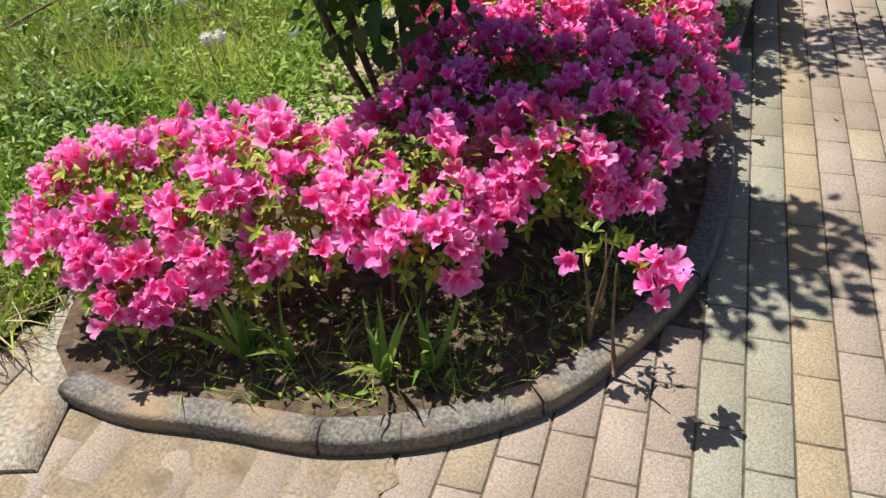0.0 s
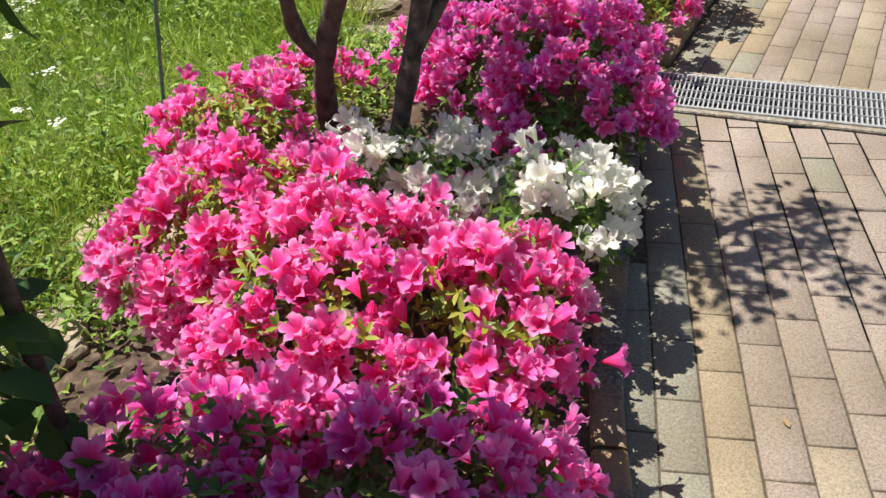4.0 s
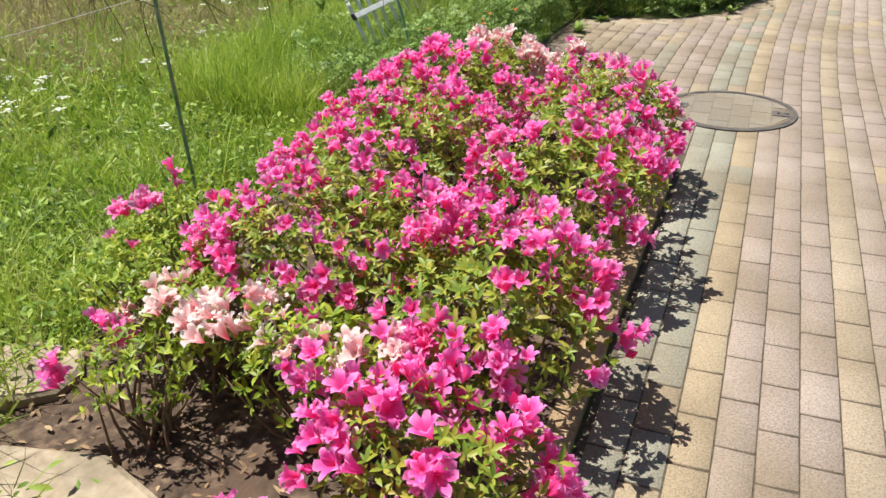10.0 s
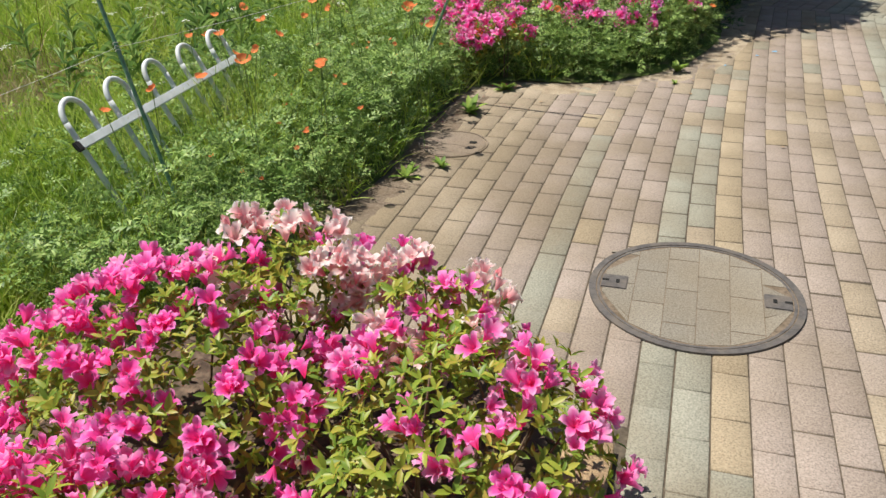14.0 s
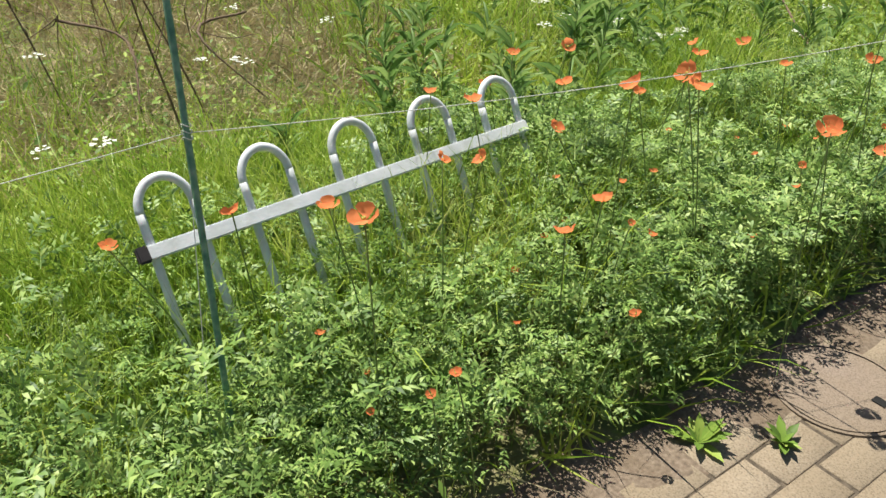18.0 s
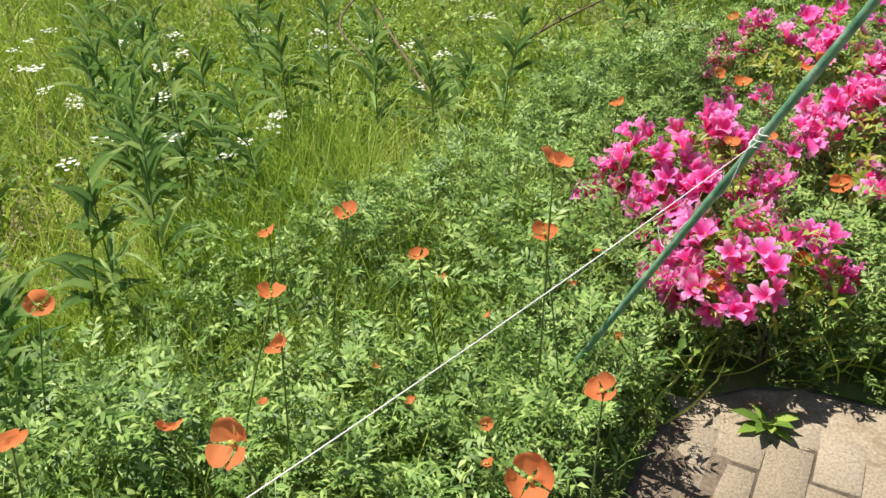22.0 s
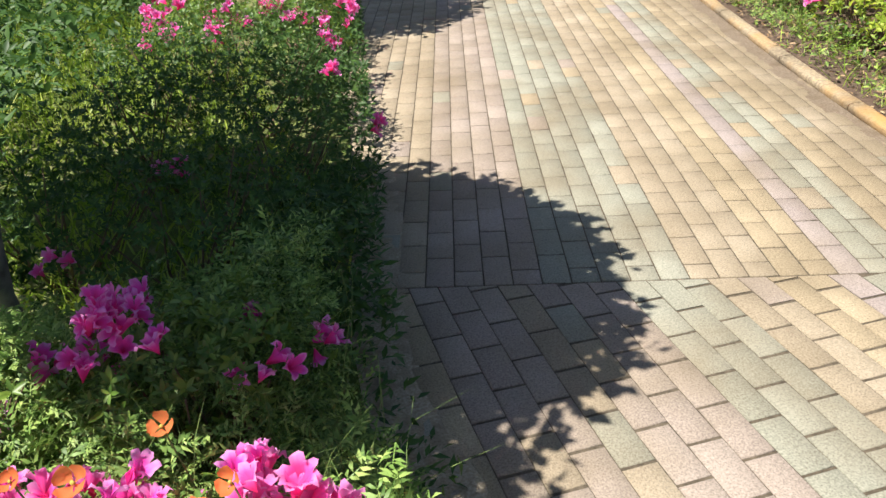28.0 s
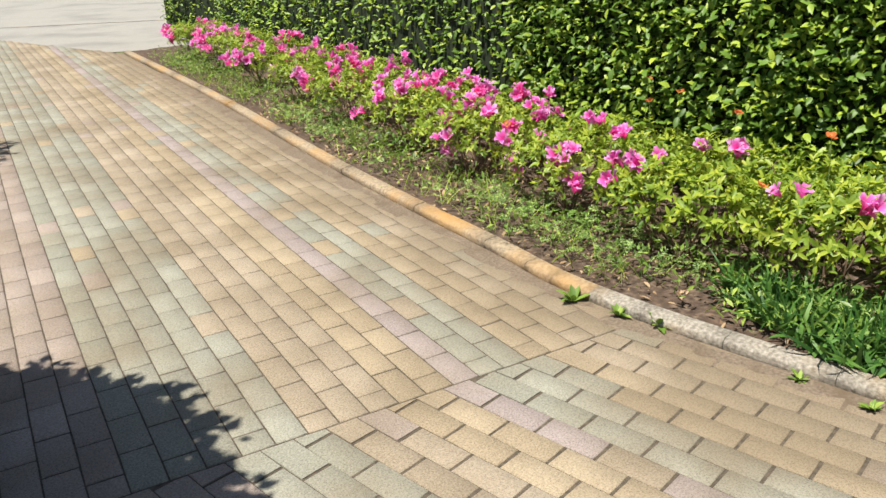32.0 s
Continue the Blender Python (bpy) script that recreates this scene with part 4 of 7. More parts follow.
# ---- plants ----
def azalea(label, lumps, leaf, flowers, seed, leaves=1500, clusters=60, stems=22, bare=0.0, group="azaleas", name="azalea_bush", leaf_size=0.032, twig_z=0.03, only_up=-0.05, bloom=1.0, leaf_shape=LEAF, spots=()):
    """A shrub of rounded lumps (x, y, middle height, radius x, radius y, rise): stems, whorled leaves, blossoms in clusters."""
    rng = np.random.default_rng(seed)
    L = np.array(lumps, float)
    cx, cy = L[:, 0].mean(), L[:, 1].mean()
    bush = thing(name, label, "azalea", (cx, cy, 0.0), group)
    area = L[:, 3] * L[:, 4]

    def shell(n, low, lo=0.82, hi=1.04):
        k = rng.choice(len(L), n * 3, p=area / area.sum())
        d = unit(rng.normal(size=(n * 3, 3)))
        d[:, 2] = np.where(d[:, 2] < low, -d[:, 2] * rng.uniform(0.2, 1, n * 3), d[:, 2])
        l = L[k]
        rise = np.where(d[:, 2] > 0, l[:, 5], l[:, 2] * 0.55)
        rad = rng.uniform(lo, hi, n * 3) * (1 + 0.13 * ripple(d[:, 0] * 3 + k * 2.1, d[:, 1] * 3 + d[:, 2] * 4, seed, 1.3))
        p = np.stack([l[:, 0] + d[:, 0] * l[:, 3] * rad, l[:, 1] + d[:, 1] * l[:, 4] * rad, l[:, 2] + d[:, 2] * rise * rad], 1)
        ok = np.ones(n * 3, bool)
        for j, o in enumerate(L):
            q = (p - o[:3]) / (o[3], o[4], o[5])
            ok &= (k == j) | ((q**2).sum(1) > 0.72)
        nor = unit(d / np.stack([l[:, 3], l[:, 4], np.maximum(rise, 0.1)], 1))
        return p[ok][:n], nor[ok][:n]

    # stems
    tips, _ = shell(stems, -0.1, 0.7, 0.95)
    arrays = []
    for k, t in enumerate(tips):
        c = L[np.argmin(((L[:, :2] - t[:2]) ** 2).sum(1))]
        base = np.array((c[0] + rng.normal(0, 0.04), c[1] + rng.normal(0, 0.04), twig_z - 0.02))
        mid = base * 0.5 + t * 0.5 + (rng.normal(0, 0.02), rng.normal(0, 0.02), -0.02)
        v, f = tube_arrays(smooth_path([base, mid, t], 3), np.linspace(0.006, 0.002, 7), 5)
        if k < 8:
            piece("stem", mesh_of("stem", v - (cx, cy, 0), f, TWIG), bush)
        else:
            arrays.append((v, f))
    if arrays:
        v, f = join(arrays)
        piece("twig_growth", mesh_of("twig_growth", v - (cx, cy, 0), f, TWIG), bush, kind="stuff")
    # whorls of leaves
    p, nor = shell(leaves, -0.45, 0.6, 1.03)
    if bare:
        keep = rng.random(len(p)) > bare * np.clip(1.4 - (p[:, 2] - twig_z) / 0.3, 0, 1)
        p, nor = p[keep], nor[keep]
    tip = unit(nor + (0, 0, 0.5) + rng.normal(0, 0.35, p.shape))
    side = unit(np.cross(tip, rng.normal(size=p.shape)))
    other = np.cross(tip, side)
    pos, grow, face, size = [], [], [], []
    for j in range(5):
        a = 2 * np.pi * j / 5 + rng.uniform(0, 1, len(p))
        out = np.cos(a)[:, None] * side + np.sin(a)[:, None] * other
        grow.append(unit(out + tip * rng.uniform(0.25, 1.0, (len(p), 1))))
        pos.append(p)
        face.append(tip)
        size.append(leaf_size * rng.uniform(0.6, 1.25, len(p)))
    v, f = scatter(leaf_shape, np.concatenate(pos), np.concatenate(grow), np.concatenate(face), np.concatenate(size))
    piece("leaves", mesh_of("leaves", v - (cx, cy, 0), f, leaf), bush, kind="stuff")
    # blossoms
    kinds, weights = zip(*flowers)
    weights = np.array(weights, float) / sum(weights)
    c, nor = shell(clusters, only_up, 0.98, 1.07)
    picked = [None] * len(c)
    if spots:
        c = np.concatenate([c, np.array([p[:3] for p in spots])])
        nor = np.concatenate([nor, np.tile((-0.6, -0.1, 0.6), (len(spots), 1))])
        picked += [p[3] for p in spots]
    made, rest = 0, defaultdict(list)
    for q, nn, given in zip(c, nor, picked):
        kind = given or kinds[rng.choice(len(kinds), p=weights)]
        face0 = unit(nn + (0, 0, 0.55))
        for _ in range(int(rng.integers(2, 7))):
            d = unit(face0 + rng.normal(0, 0.5, 3))
            at = q + d * 0.016 + rng.normal(0, 0.019, 3) - (cx, cy, 0)
            turn = Vector(d).to_track_quat("Z", "Y").to_matrix().to_4x4() @ pose(0, 0, 0, 0, 0, rng.uniform(0, 360))
            m = Matrix.Translation(at) @ turn @ Matrix.Scale(bloom * rng.uniform(0.68, 1.02), 4)
            s = rng.integers(6)
            if made < 232:
                piece("blossom", BLOSSOMS[kind][s], bush, m)
            else:
                a = np.array(m)
                rest[kind].append((SHAPES[s][0] @ a[:3, :3].T + a[:3, 3], SHAPES[s][1], SHAPES[s][2]))
            made += 1
        if rng.random() < 0.35 and made < 232:
            d = unit(face0 + rng.normal(0, 0.4, 3))
            piece("bud", BUDS[kind], bush, Matrix.Translation(q - (cx, cy, 0) + rng.normal(0, 0.02, 3)) @ Vector(d).to_track_quat("Z", "Y").to_matrix().to_4x4())
    for kind, some in rest.items():
        v, f = join([(a, b) for a, b, _ in some])
        piece("further_bloom", mesh_of("further_bloom", v, f, PETALS[kind], True, along=np.concatenate([u for *_, u in some])), bush, kind="stuff", label="many more " + kind + " flowers")
    return bush


azalea("bright pink azalea in full bloom in the curved planter", [(-0.74, -5.90, 0.28, 0.26, 0.23, 0.18), (-0.42, -5.77, 0.29, 0.28, 0.23, 0.21), (-0.11, -5.58, 0.31, 0.23, 0.2, 0.19), (0.09, -5.37, 0.34, 0.14, 0.14, 0.16), (-0.60, -6.07, 0.19, 0.16, 0.09, 0.09)],
       AZALEA_LEAF, [("pink", 3), ("rose", 2)], 1, 1250, 190, only_up=-0.25)
azalea("small pink azalea sprig leaning over the kerb", [(0.31, -5.47, 0.31, 0.09, 0.07, 0.05), (0.38, -5.53, 0.33, 0.07, 0.05, 0.04)], AZALEA_LEAF, [("pink", 1)], 2, 18, 1, 4, bare=0.9, spots=[(0.47, -5.555, 0.37, "pink"), (0.485, -5.57, 0.35, "pink")])
azalea("pink azalea blooming in the shade of a leafy shrub", [(-0.22, -5.02, 0.28, 0.3, 0.3, 0.24), (0.05, -4.88, 0.28, 0.25, 0.3, 0.22), (0.10, -5.2, 0.3, 0.2, 0.2, 0.2), (-0.25, -5.3, 0.3, 0.2, 0.15, 0.18)],
       DARK_LEAF, [("pink", 2), ("magenta", 2)], 3, 1100, 175)
azalea("dense rose-pink azalea beside the path", [(-0.68, -4.36, 0.28, 0.28, 0.28, 0.22), (-0.33, -4.47, 0.3, 0.28, 0.26, 0.21), (-0.06, -4.42, 0.29, 0.16, 0.24, 0.2)], AZALEA_LEAF, [("rose", 3), ("pink", 2)], 4, 800, 235)
azalea("white azalea with dark green leaves between pink ones", [(-0.46, -4.0, 0.27, 0.22, 0.2, 0.2), (-0.10, -3.98, 0.26, 0.18, 0.18, 0.19)], DARK_LEAF, [("white", 12), ("pink", 1)], 5, 480, 86, bloom=1.05)
azalea("pink azalea at the foot of the pruned tree", [(-1.08, -3.92, 0.26, 0.24, 0.16, 0.18), (-1.15, -3.55, 0.2, 0.2, 0.25, 0.12)], AZALEA_LEAF, [("pink", 1)], 6, 500, 62)
azalea("magenta azalea spreading under the pruned tree", [(-0.20, -3.48, 0.27, 0.20, 0.26, 0.2), (-0.44, -3.28, 0.28, 0.3, 0.28, 0.2), (-0.78, -3.15, 0.24, 0.22, 0.22, 0.16), (-0.29, -3.1, 0.26, 0.16, 0.22, 0.18), (-0.55, -2.92, 0.24, 0.24, 0.16, 0.16)],
       DARK_LEAF, [("magenta", 2), ("pink", 3)], 7, 1000, 218)
azalea("small pink azalea beside the drain grate", [(-0.42, -2.42, 0.22, 0.26, 0.17, 0.18)], AZALEA_LEAF, [("pink", 1)], 8, 240, 30)
azalea("thin azalea with pale faded flowers and bare stems", [(-0.78, -2.24, 0.25, 0.28, 0.15, 0.14), (-1.14, -2.12, 0.24, 0.24, 0.16, 0.13)], LIME_LEAF, [("blush", 8), ("pink", 1)], 9, 620, 20, 60, bare=0.7, only_up=0.3, spots=[(-1.1 + 0.056 * k, -2.26 + 0.03 * math.sin(k * 2.3), 0.33 + 0.02 * math.sin(k), "blush") for k in range(9)])
azalea("straggling azalea with yellow-green leaves, red buds and bare stems", [(-1.42, -2.05, 0.25, 0.24, 0.22, 0.13), (-1.55, -1.72, 0.26, 0.2, 0.26, 0.14), (-1.22, -2.36, 0.22, 0.2, 0.14, 0.11)], LIME_LEAF, [("pink", 4), ("rose", 1)], 14, 980, 10, 80, bare=0.7, leaf_size=0.027)
azalea("wide pink azalea beside the brick path", [(-0.48, -1.88, 0.26, 0.32, 0.34, 0.24), (-1.02, -1.75, 0.27, 0.36, 0.34, 0.24)], AZALEA_LEAF, [("pink", 3), ("rose", 2)], 10, 1350, 122, bloom=0.88)
azalea("wide pink azalea with yellowish young leaves", [(-0.48, -1.12, 0.27, 0.31, 0.40, 0.25), (-1.1, -1.05, 0.27, 0.38, 0.4, 0.25)], AZALEA_LEAF, [("pink", 3), ("rose", 2)], 11, 1550, 122, bloom=0.88)
azalea("pink azalea near the manhole with young leaves", [(-0.52, -0.36, 0.25, 0.33, 0.34, 0.24), (-1.18, -0.35, 0.26, 0.38, 0.36, 0.24)], AZALEA_LEAF, [("pink", 3), ("rose", 2)], 12, 1350, 122, bloom=0.88)
azalea("pale pink and white azalea at the bed's end", [(-0.68, 0.0, 0.28, 0.2, 0.15, 0.2), (-1.08, 0.05, 0.28, 0.22, 0.18, 0.2)], AZALEA_LEAF, [("blush", 9), ("pink", 2)], 13, 420, 40)
for k, (lab, lumps, fl, cl) in enumerate([
    ("pink azalea among the orange poppies", [(-1.5, 3.35, 0.24, 0.22, 0.25, 0.18), (-1.25, 2.98, 0.22, 0.2, 0.14, 0.17)], [("pink", 1), ("rose", 1)], 54),
    ("pink azalea with pale petal tips beside the meadow", [(-1.3, 4.3, 0.26, 0.3, 0.32, 0.2), (-1.05, 3.65, 0.26, 0.26, 0.26, 0.18)], [("rose", 2), ("pink", 1)], 74),
    ("low pink azalea on the brick path's corner", [(-0.78, 3.45, 0.2, 0.22, 0.16, 0.13), (-0.5, 3.6, 0.22, 0.16, 0.15, 0.16)], [("pink", 3), ("magenta", 1)], 20),
    ("pink azalea beside the shaded brick path", [(-0.38, 3.97, 0.26, 0.2, 0.26, 0.2), (-0.7, 4.05, 0.26, 0.24, 0.28, 0.19)], [("magenta", 1), ("pink", 3)], 66),
    ("magenta azalea in the tree's shade", [(-0.9, 4.68, 0.3, 0.26, 0.18, 0.22), (-0.4, 4.62, 0.3, 0.3, 0.2, 0.22)], [("magenta", 1)], 16)]):
    azalea(lab, lumps, AZALEA_LEAF if k < 2 else DARK_LEAF, fl, 20 + k, 480, cl, bare=0.4, bloom=1.08)
for k, (x, y, r) in enumerate([(-0.35, 5.4, 0.42), (0.0, 6.1, 0.45), (0.15, 6.95, 0.45), (0.4, 7.7, 0.42), (0.55, 8.6, 0.5)]):
    azalea("dense dark green shrub beside the path" if k < 3 else "pink azalea further along the path", [(x, y, 0.32, r, r * 0.9, 0.3), (x - 0.4, y + 0.3, 0.3, r, r, 0.3)], SHRUB_LEAF if k < 3 else DARK_LEAF, [("pink", 1)], 30 + k, 1100, 2 if k < 3 else 30, group="path-side shrubs", leaf_size=0.03, leaf_shape=PLAIN_LEAF)


# ---- verge: azalea row and clipped hedge ----
def verge_at(y):
    k = np.array(EAST_LINE)
    return float(np.interp(y, k[:, 1], k[:, 0]))


def verge_spot(y, off):
    """A point that lies off metres east of the kerb's face, square to it."""
    d = unit(np.array((verge_at(y + 0.1) - verge_at(y - 0.1), 0.2)))
    return verge_at(y) + d[1] * off, y - d[0] * off


# flower heads that stand out along the row, each on the bush nearest to it
HEADS = [(3.4, 5.85, 0.46), (3.7, 5.75, 0.46), (3.33, 5.04, 0.46), (3.17, 5.29, 0.33), (3.14, 5.2, 0.41), (3.01, 4.8, 0.43), (3.3, 5.64, 0.2), (3.11, 5.14, 0.25), (3.52, 6.26, 0.18), (3.5, 5.26, 0.46), (3.36, 4.67, 0.46), (3.37, 4.5, 0.46),
         (3.09, 2.75, 0.46), (3.12, 2.8, 0.46), (3.17, 2.66, 0.46), (2.87, 3.88, 0.42), (3.28, 3.68, 0.46), (2.94, 2.54, 0.46), (3.15, 2.46, 0.46), (2.9, 4.14, 0.45)]
CORAL_HEADS = [(2.94, 3.46, 0.46), (2.85, 3.38, 0.46), (3.1, 3.34, 0.46), (2.82, 3.13, 0.4), (2.87, 3.02, 0.46), (2.81, 2.99, 0.36), (2.82, 3.1, 0.23), (2.8, 2.91, 0.27), (2.8, 2.89, 0.33), (2.81, 2.94, 0.22), (2.84, 3.49, 0.37)]
ROW = (1.2, 2.05, 2.75, 3.4, 4.05, 4.75, 5.5, 6.3, 7.1, 8.0, 9.0, 10.1, 11.3, 12.6)
for k, y in enumerate(ROW):
    heads = [(*p, kind) for some, kind in ((HEADS, "lilac"), (CORAL_HEADS, "coral")) for p in some if min(ROW, key=lambda r: abs(r + 0.05 - p[1] - 0.25 * (p[0] - 2.9))) == y]
    a, b = verge_spot(y, 0.62), verge_spot(y + 0.12, 0.98)
    pinks = [("lilac", 3), ("pink", 1)] if k not in (2, 3) else [("coral", 2), ("lilac", 1)]
    azalea("lime-leaved azalea with a cluster of coral flowers" if k in (2, 3) else "lime-leaved azalea with scattered magenta flowers behind the kerb",
           [(*a, 0.29, 0.27, 0.42, 0.19), (*b, 0.29, 0.24, 0.42, 0.2)], LIME_LEAF, pinks, 50 + k, 820, 2 if 1 < k < 7 else 22, 34, spots=heads, group="azalea row behind the kerb", leaf_size=0.042, bare=0.5, bloom=1.3, leaf_shape=LEAF if k < 6 else PLAIN_LEAF)

hedge = thing("clipped_hedge", "tall clipped hedge of dark glossy leaves with bright young tips", "hedge", (4.0, 4.0, 0.0))
# near-black sheet behind the leaves; the hedge's inner shade is in its colour
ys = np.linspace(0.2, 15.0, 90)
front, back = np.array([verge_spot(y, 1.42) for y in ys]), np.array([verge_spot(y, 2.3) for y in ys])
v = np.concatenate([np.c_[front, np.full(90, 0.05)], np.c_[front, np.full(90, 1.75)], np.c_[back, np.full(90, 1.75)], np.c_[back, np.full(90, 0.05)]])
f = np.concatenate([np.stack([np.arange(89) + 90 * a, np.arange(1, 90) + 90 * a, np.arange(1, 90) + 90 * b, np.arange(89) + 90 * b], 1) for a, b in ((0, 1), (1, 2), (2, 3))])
piece("inner_growth", mesh_of("inner_growth", v - (4, 4, 0), f, material("hedge_shade", [(0.008, 0.014, 0.006), (0.02, 0.03, 0.012)], 0.9)), hedge, label="near-black sheet standing in for the shade inside the hedge")
rng = np.random.default_rng(5)
n = 36000
t = rng.uniform(0, 1, n) ** 1.0
yy = np.where(rng.random(n) < 0.65, rng.uniform(1.0, 7.0, n), rng.uniform(0.2, 15.0, n))
pts = np.stack([np.interp(yy, ys, front[:, 0]), np.interp(yy, ys, front[:, 1])], 1)
off = np.abs(rng.normal(0, 0.06, n)) * -1 + 0.02 + 0.05 * ripple(yy, t * 3, 4, 2.0)
pos = np.c_[pts[:, 0] + off * 1.0, pts[:, 1] - off * 0.25, 0.12 + 1.65 * t]
grow = unit(np.c_[-0.75 + rng.normal(0, 0.5, n), rng.normal(0, 0.6, n), 0.15 + rng.normal(0, 0.55, n)])
v, f = scatter((LEAF[0] * (1.4, 1, 1.5), LEAF[1]), pos, grow, unit(np.c_[np.full(n, -0.6), rng.normal(0, 0.3, n), np.full(n, 0.8)]), rng.uniform(0.035, 0.075, n))
piece("leaves", mesh_of("leaves", v - (4, 4, 0), f, HEDGE_LEAF), hedge, kind="stuff")
n = 9000
yy, s = rng.uniform(0.2, 15.0, n), rng.random(n)[:, None]
edge = np.stack([np.interp(yy, ys, front[:, 0]), np.interp(yy, ys, front[:, 1])], 1) * (1 - s) + np.stack([np.interp(yy, ys, back[:, 0]), np.interp(yy, ys, back[:, 1])], 1) * s
v, f = scatter(BROAD, np.c_[edge, 1.75 + rng.normal(0, 0.03, n)], unit(np.c_[rng.normal(0, 0.7, (n, 2)), rng.uniform(0.1, 0.8, n)]), np.tile((0.0, 0, 1), (n, 1)), rng.uniform(0.05, 0.09, n))
piece("top_leaves", mesh_of("top_leaves", v - (4, 4, 0), f, HEDGE_LEAF), hedge, kind="stuff")

# ---- trees ----

def limb(name, points, radii, parent, mat, sides=8, knots=0, seed=0):
    rng = np.random.default_rng(seed)
    p = smooth_path(points, 5)
    r = np.interp(np.linspace(0, 1, len(p)), np.linspace(0, 1, len(radii)), radii) * rng.uniform(0.84, 1.06, len(p))
    v, f = tube_arrays(p, r, sides)
    return piece(name, mesh_of(name, v + rng.normal(0, 0.045, v.shape) * np.repeat(r, sides)[:, None], f, mat, True), parent)


def leaf_cloud(name, centre, radii, n, size, template, mat, parent, seed, hollow=0.3, kind="stuff"):
    rng = np.random.default_rng(seed)
    d = unit(rng.normal(size=(n, 3)))
    rad = rng.uniform(hollow, 1, n) ** 0.6 * (1 + 0.22 * ripple(d[:, 0] * 2, d[:, 1] * 2 + d[:, 2] * 3, seed, 2.0))
    p = np.array(centre) + d * rad[:, None] * radii
    v, f = scatter(template, p, unit(d + rng.normal(0, 0.8, (n, 3)) - (0, 0, 0.3)), unit(rng.normal(0, 0.5, (n, 3)) + (0, 0, 1)), size * rng.uniform(0.6, 1.3, n))
    return piece(name, mesh_of(name, v, f, mat), parent, kind=kind)


pruned = thing("pruned_tree", "small dark-barked tree pruned to knobbly stubs with few leaves", "tree")
limb("trunk", [(-1.02, -3.58, -0.02), (-0.95, -3.66, 0.25), (-0.86, -3.74, 0.5), (-0.72, -3.76, 0.8), (-0.63, -3.765, 1.04)], [0.045, 0.036, 0.031, 0.027, 0.025], pruned, BARK, 12, seed=1)
limb("stem", [(-0.86, -3.74, 0.48), (-0.90, -3.80, 0.60), (-0.88, -3.82, 0.85), (-0.82, -3.86, 1.08), (-0.74, -3.92, 1.26), (-0.66, -4.0, 1.42)], [0.026, 0.024, 0.021, 0.020, 0.019, 0.014], pruned, BARK, 10, seed=2)
limb("limb", [(-0.63, -3.765, 1.03), (-0.62, -3.70, 1.10), (-0.63, -3.66, 1.2), (-0.60, -3.64, 1.33), (-0.52, -3.6, 1.5)], [0.023, 0.021, 0.017, 0.016, 0.012], pruned, BARK, 9, seed=3)
limb("limb", [(-0.64, -3.765, 1.02), (-0.68, -3.83, 1.12), (-0.74, -3.9, 1.22), (-0.80, -3.98, 1.34)], [0.020, 0.018, 0.015, 0.012], pruned, BARK, 9, seed=4)
limb("limb", [(-0.66, -3.80, 1.07), (-0.72, -3.80, 1.18), (-0.74, -3.79, 1.3), (-0.80, -3.8, 1.42)], [0.016, 0.013, 0.012, 0.010], pruned, BARK, 8, seed=14)
limb("limb", [(-0.62, -3.69, 1.13), (-0.56, -3.64, 1.2), (-0.5, -3.6, 1.27), (-0.44, -3.62, 1.36)], [0.015, 0.013, 0.012, 0.010], pruned, BARK, 8, seed=15)
limb("stem", [(-0.60, -3.98, -0.02), (-0.555, -3.92, 0.3), (-0.53, -3.82, 0.56), (-0.515, -3.73, 0.77), (-0.505, -3.655, 0.98), (-0.46, -3.61, 1.17)], [0.036, 0.030, 0.026, 0.025, 0.023, 0.025], pruned, BARK, 10, seed=5)
limb("limb", [(-0.46, -3.61, 1.16), (-0.445, -3.585, 1.21), (-0.41, -3.50, 1.27), (-0.385, -3.44, 1.312), (-0.33, -3.30, 1.44)], [0.026, 0.020, 0.019, 0.020, 0.015], pruned, GREY_BARK, 9, seed=6)
limb("stub", [(-0.46, -3.61, 1.13), (-0.44, -3.58, 1.135), (-0.417, -3.553, 1.13)], [0.022, 0.015, 0.016], pruned, BARK, 9, seed=7)
limb("limb", [(-0.46, -3.61, 1.16), (-0.50, -3.66, 1.24), (-0.55, -3.72, 1.36), (-0.6, -3.8, 1.5)], [0.022, 0.017, 0.015, 0.012], pruned, BARK, 9, seed=8)
limb("stem", [(-0.527, -3.81, 0.58), (-0.50, -3.68, 0.69), (-0.468, -3.57, 0.785), (-0.445, -3.495, 0.845), (-0.45, -3.465, 0.895), (-0.443, -3.445, 0.96), (-0.427, -3.431, 1.04), (-0.415, -3.412, 1.078)], [0.021, 0.020, 0.021, 0.023, 0.018, 0.0165, 0.017, 0.020], pruned, BARK, 11, seed=9)
limb("stub", [(-0.425, -3.425, 1.05), (-0.408, -3.403, 1.083), (-0.38, -3.395, 1.09), (-0.35, -3.389, 1.088), (-0.31, -3.388, 1.09)], [0.016, 0.022, 0.014, 0.012, 0.007], pruned, GREY_BARK, 10, seed=10)
limb("knob", [(-0.415, -3.415, 1.06), (-0.392, -3.425, 1.07), (-0.375, -3.43, 1.072)], [0.011, 0.012, 0.007], pruned, GREY_BARK, 9, seed=11)
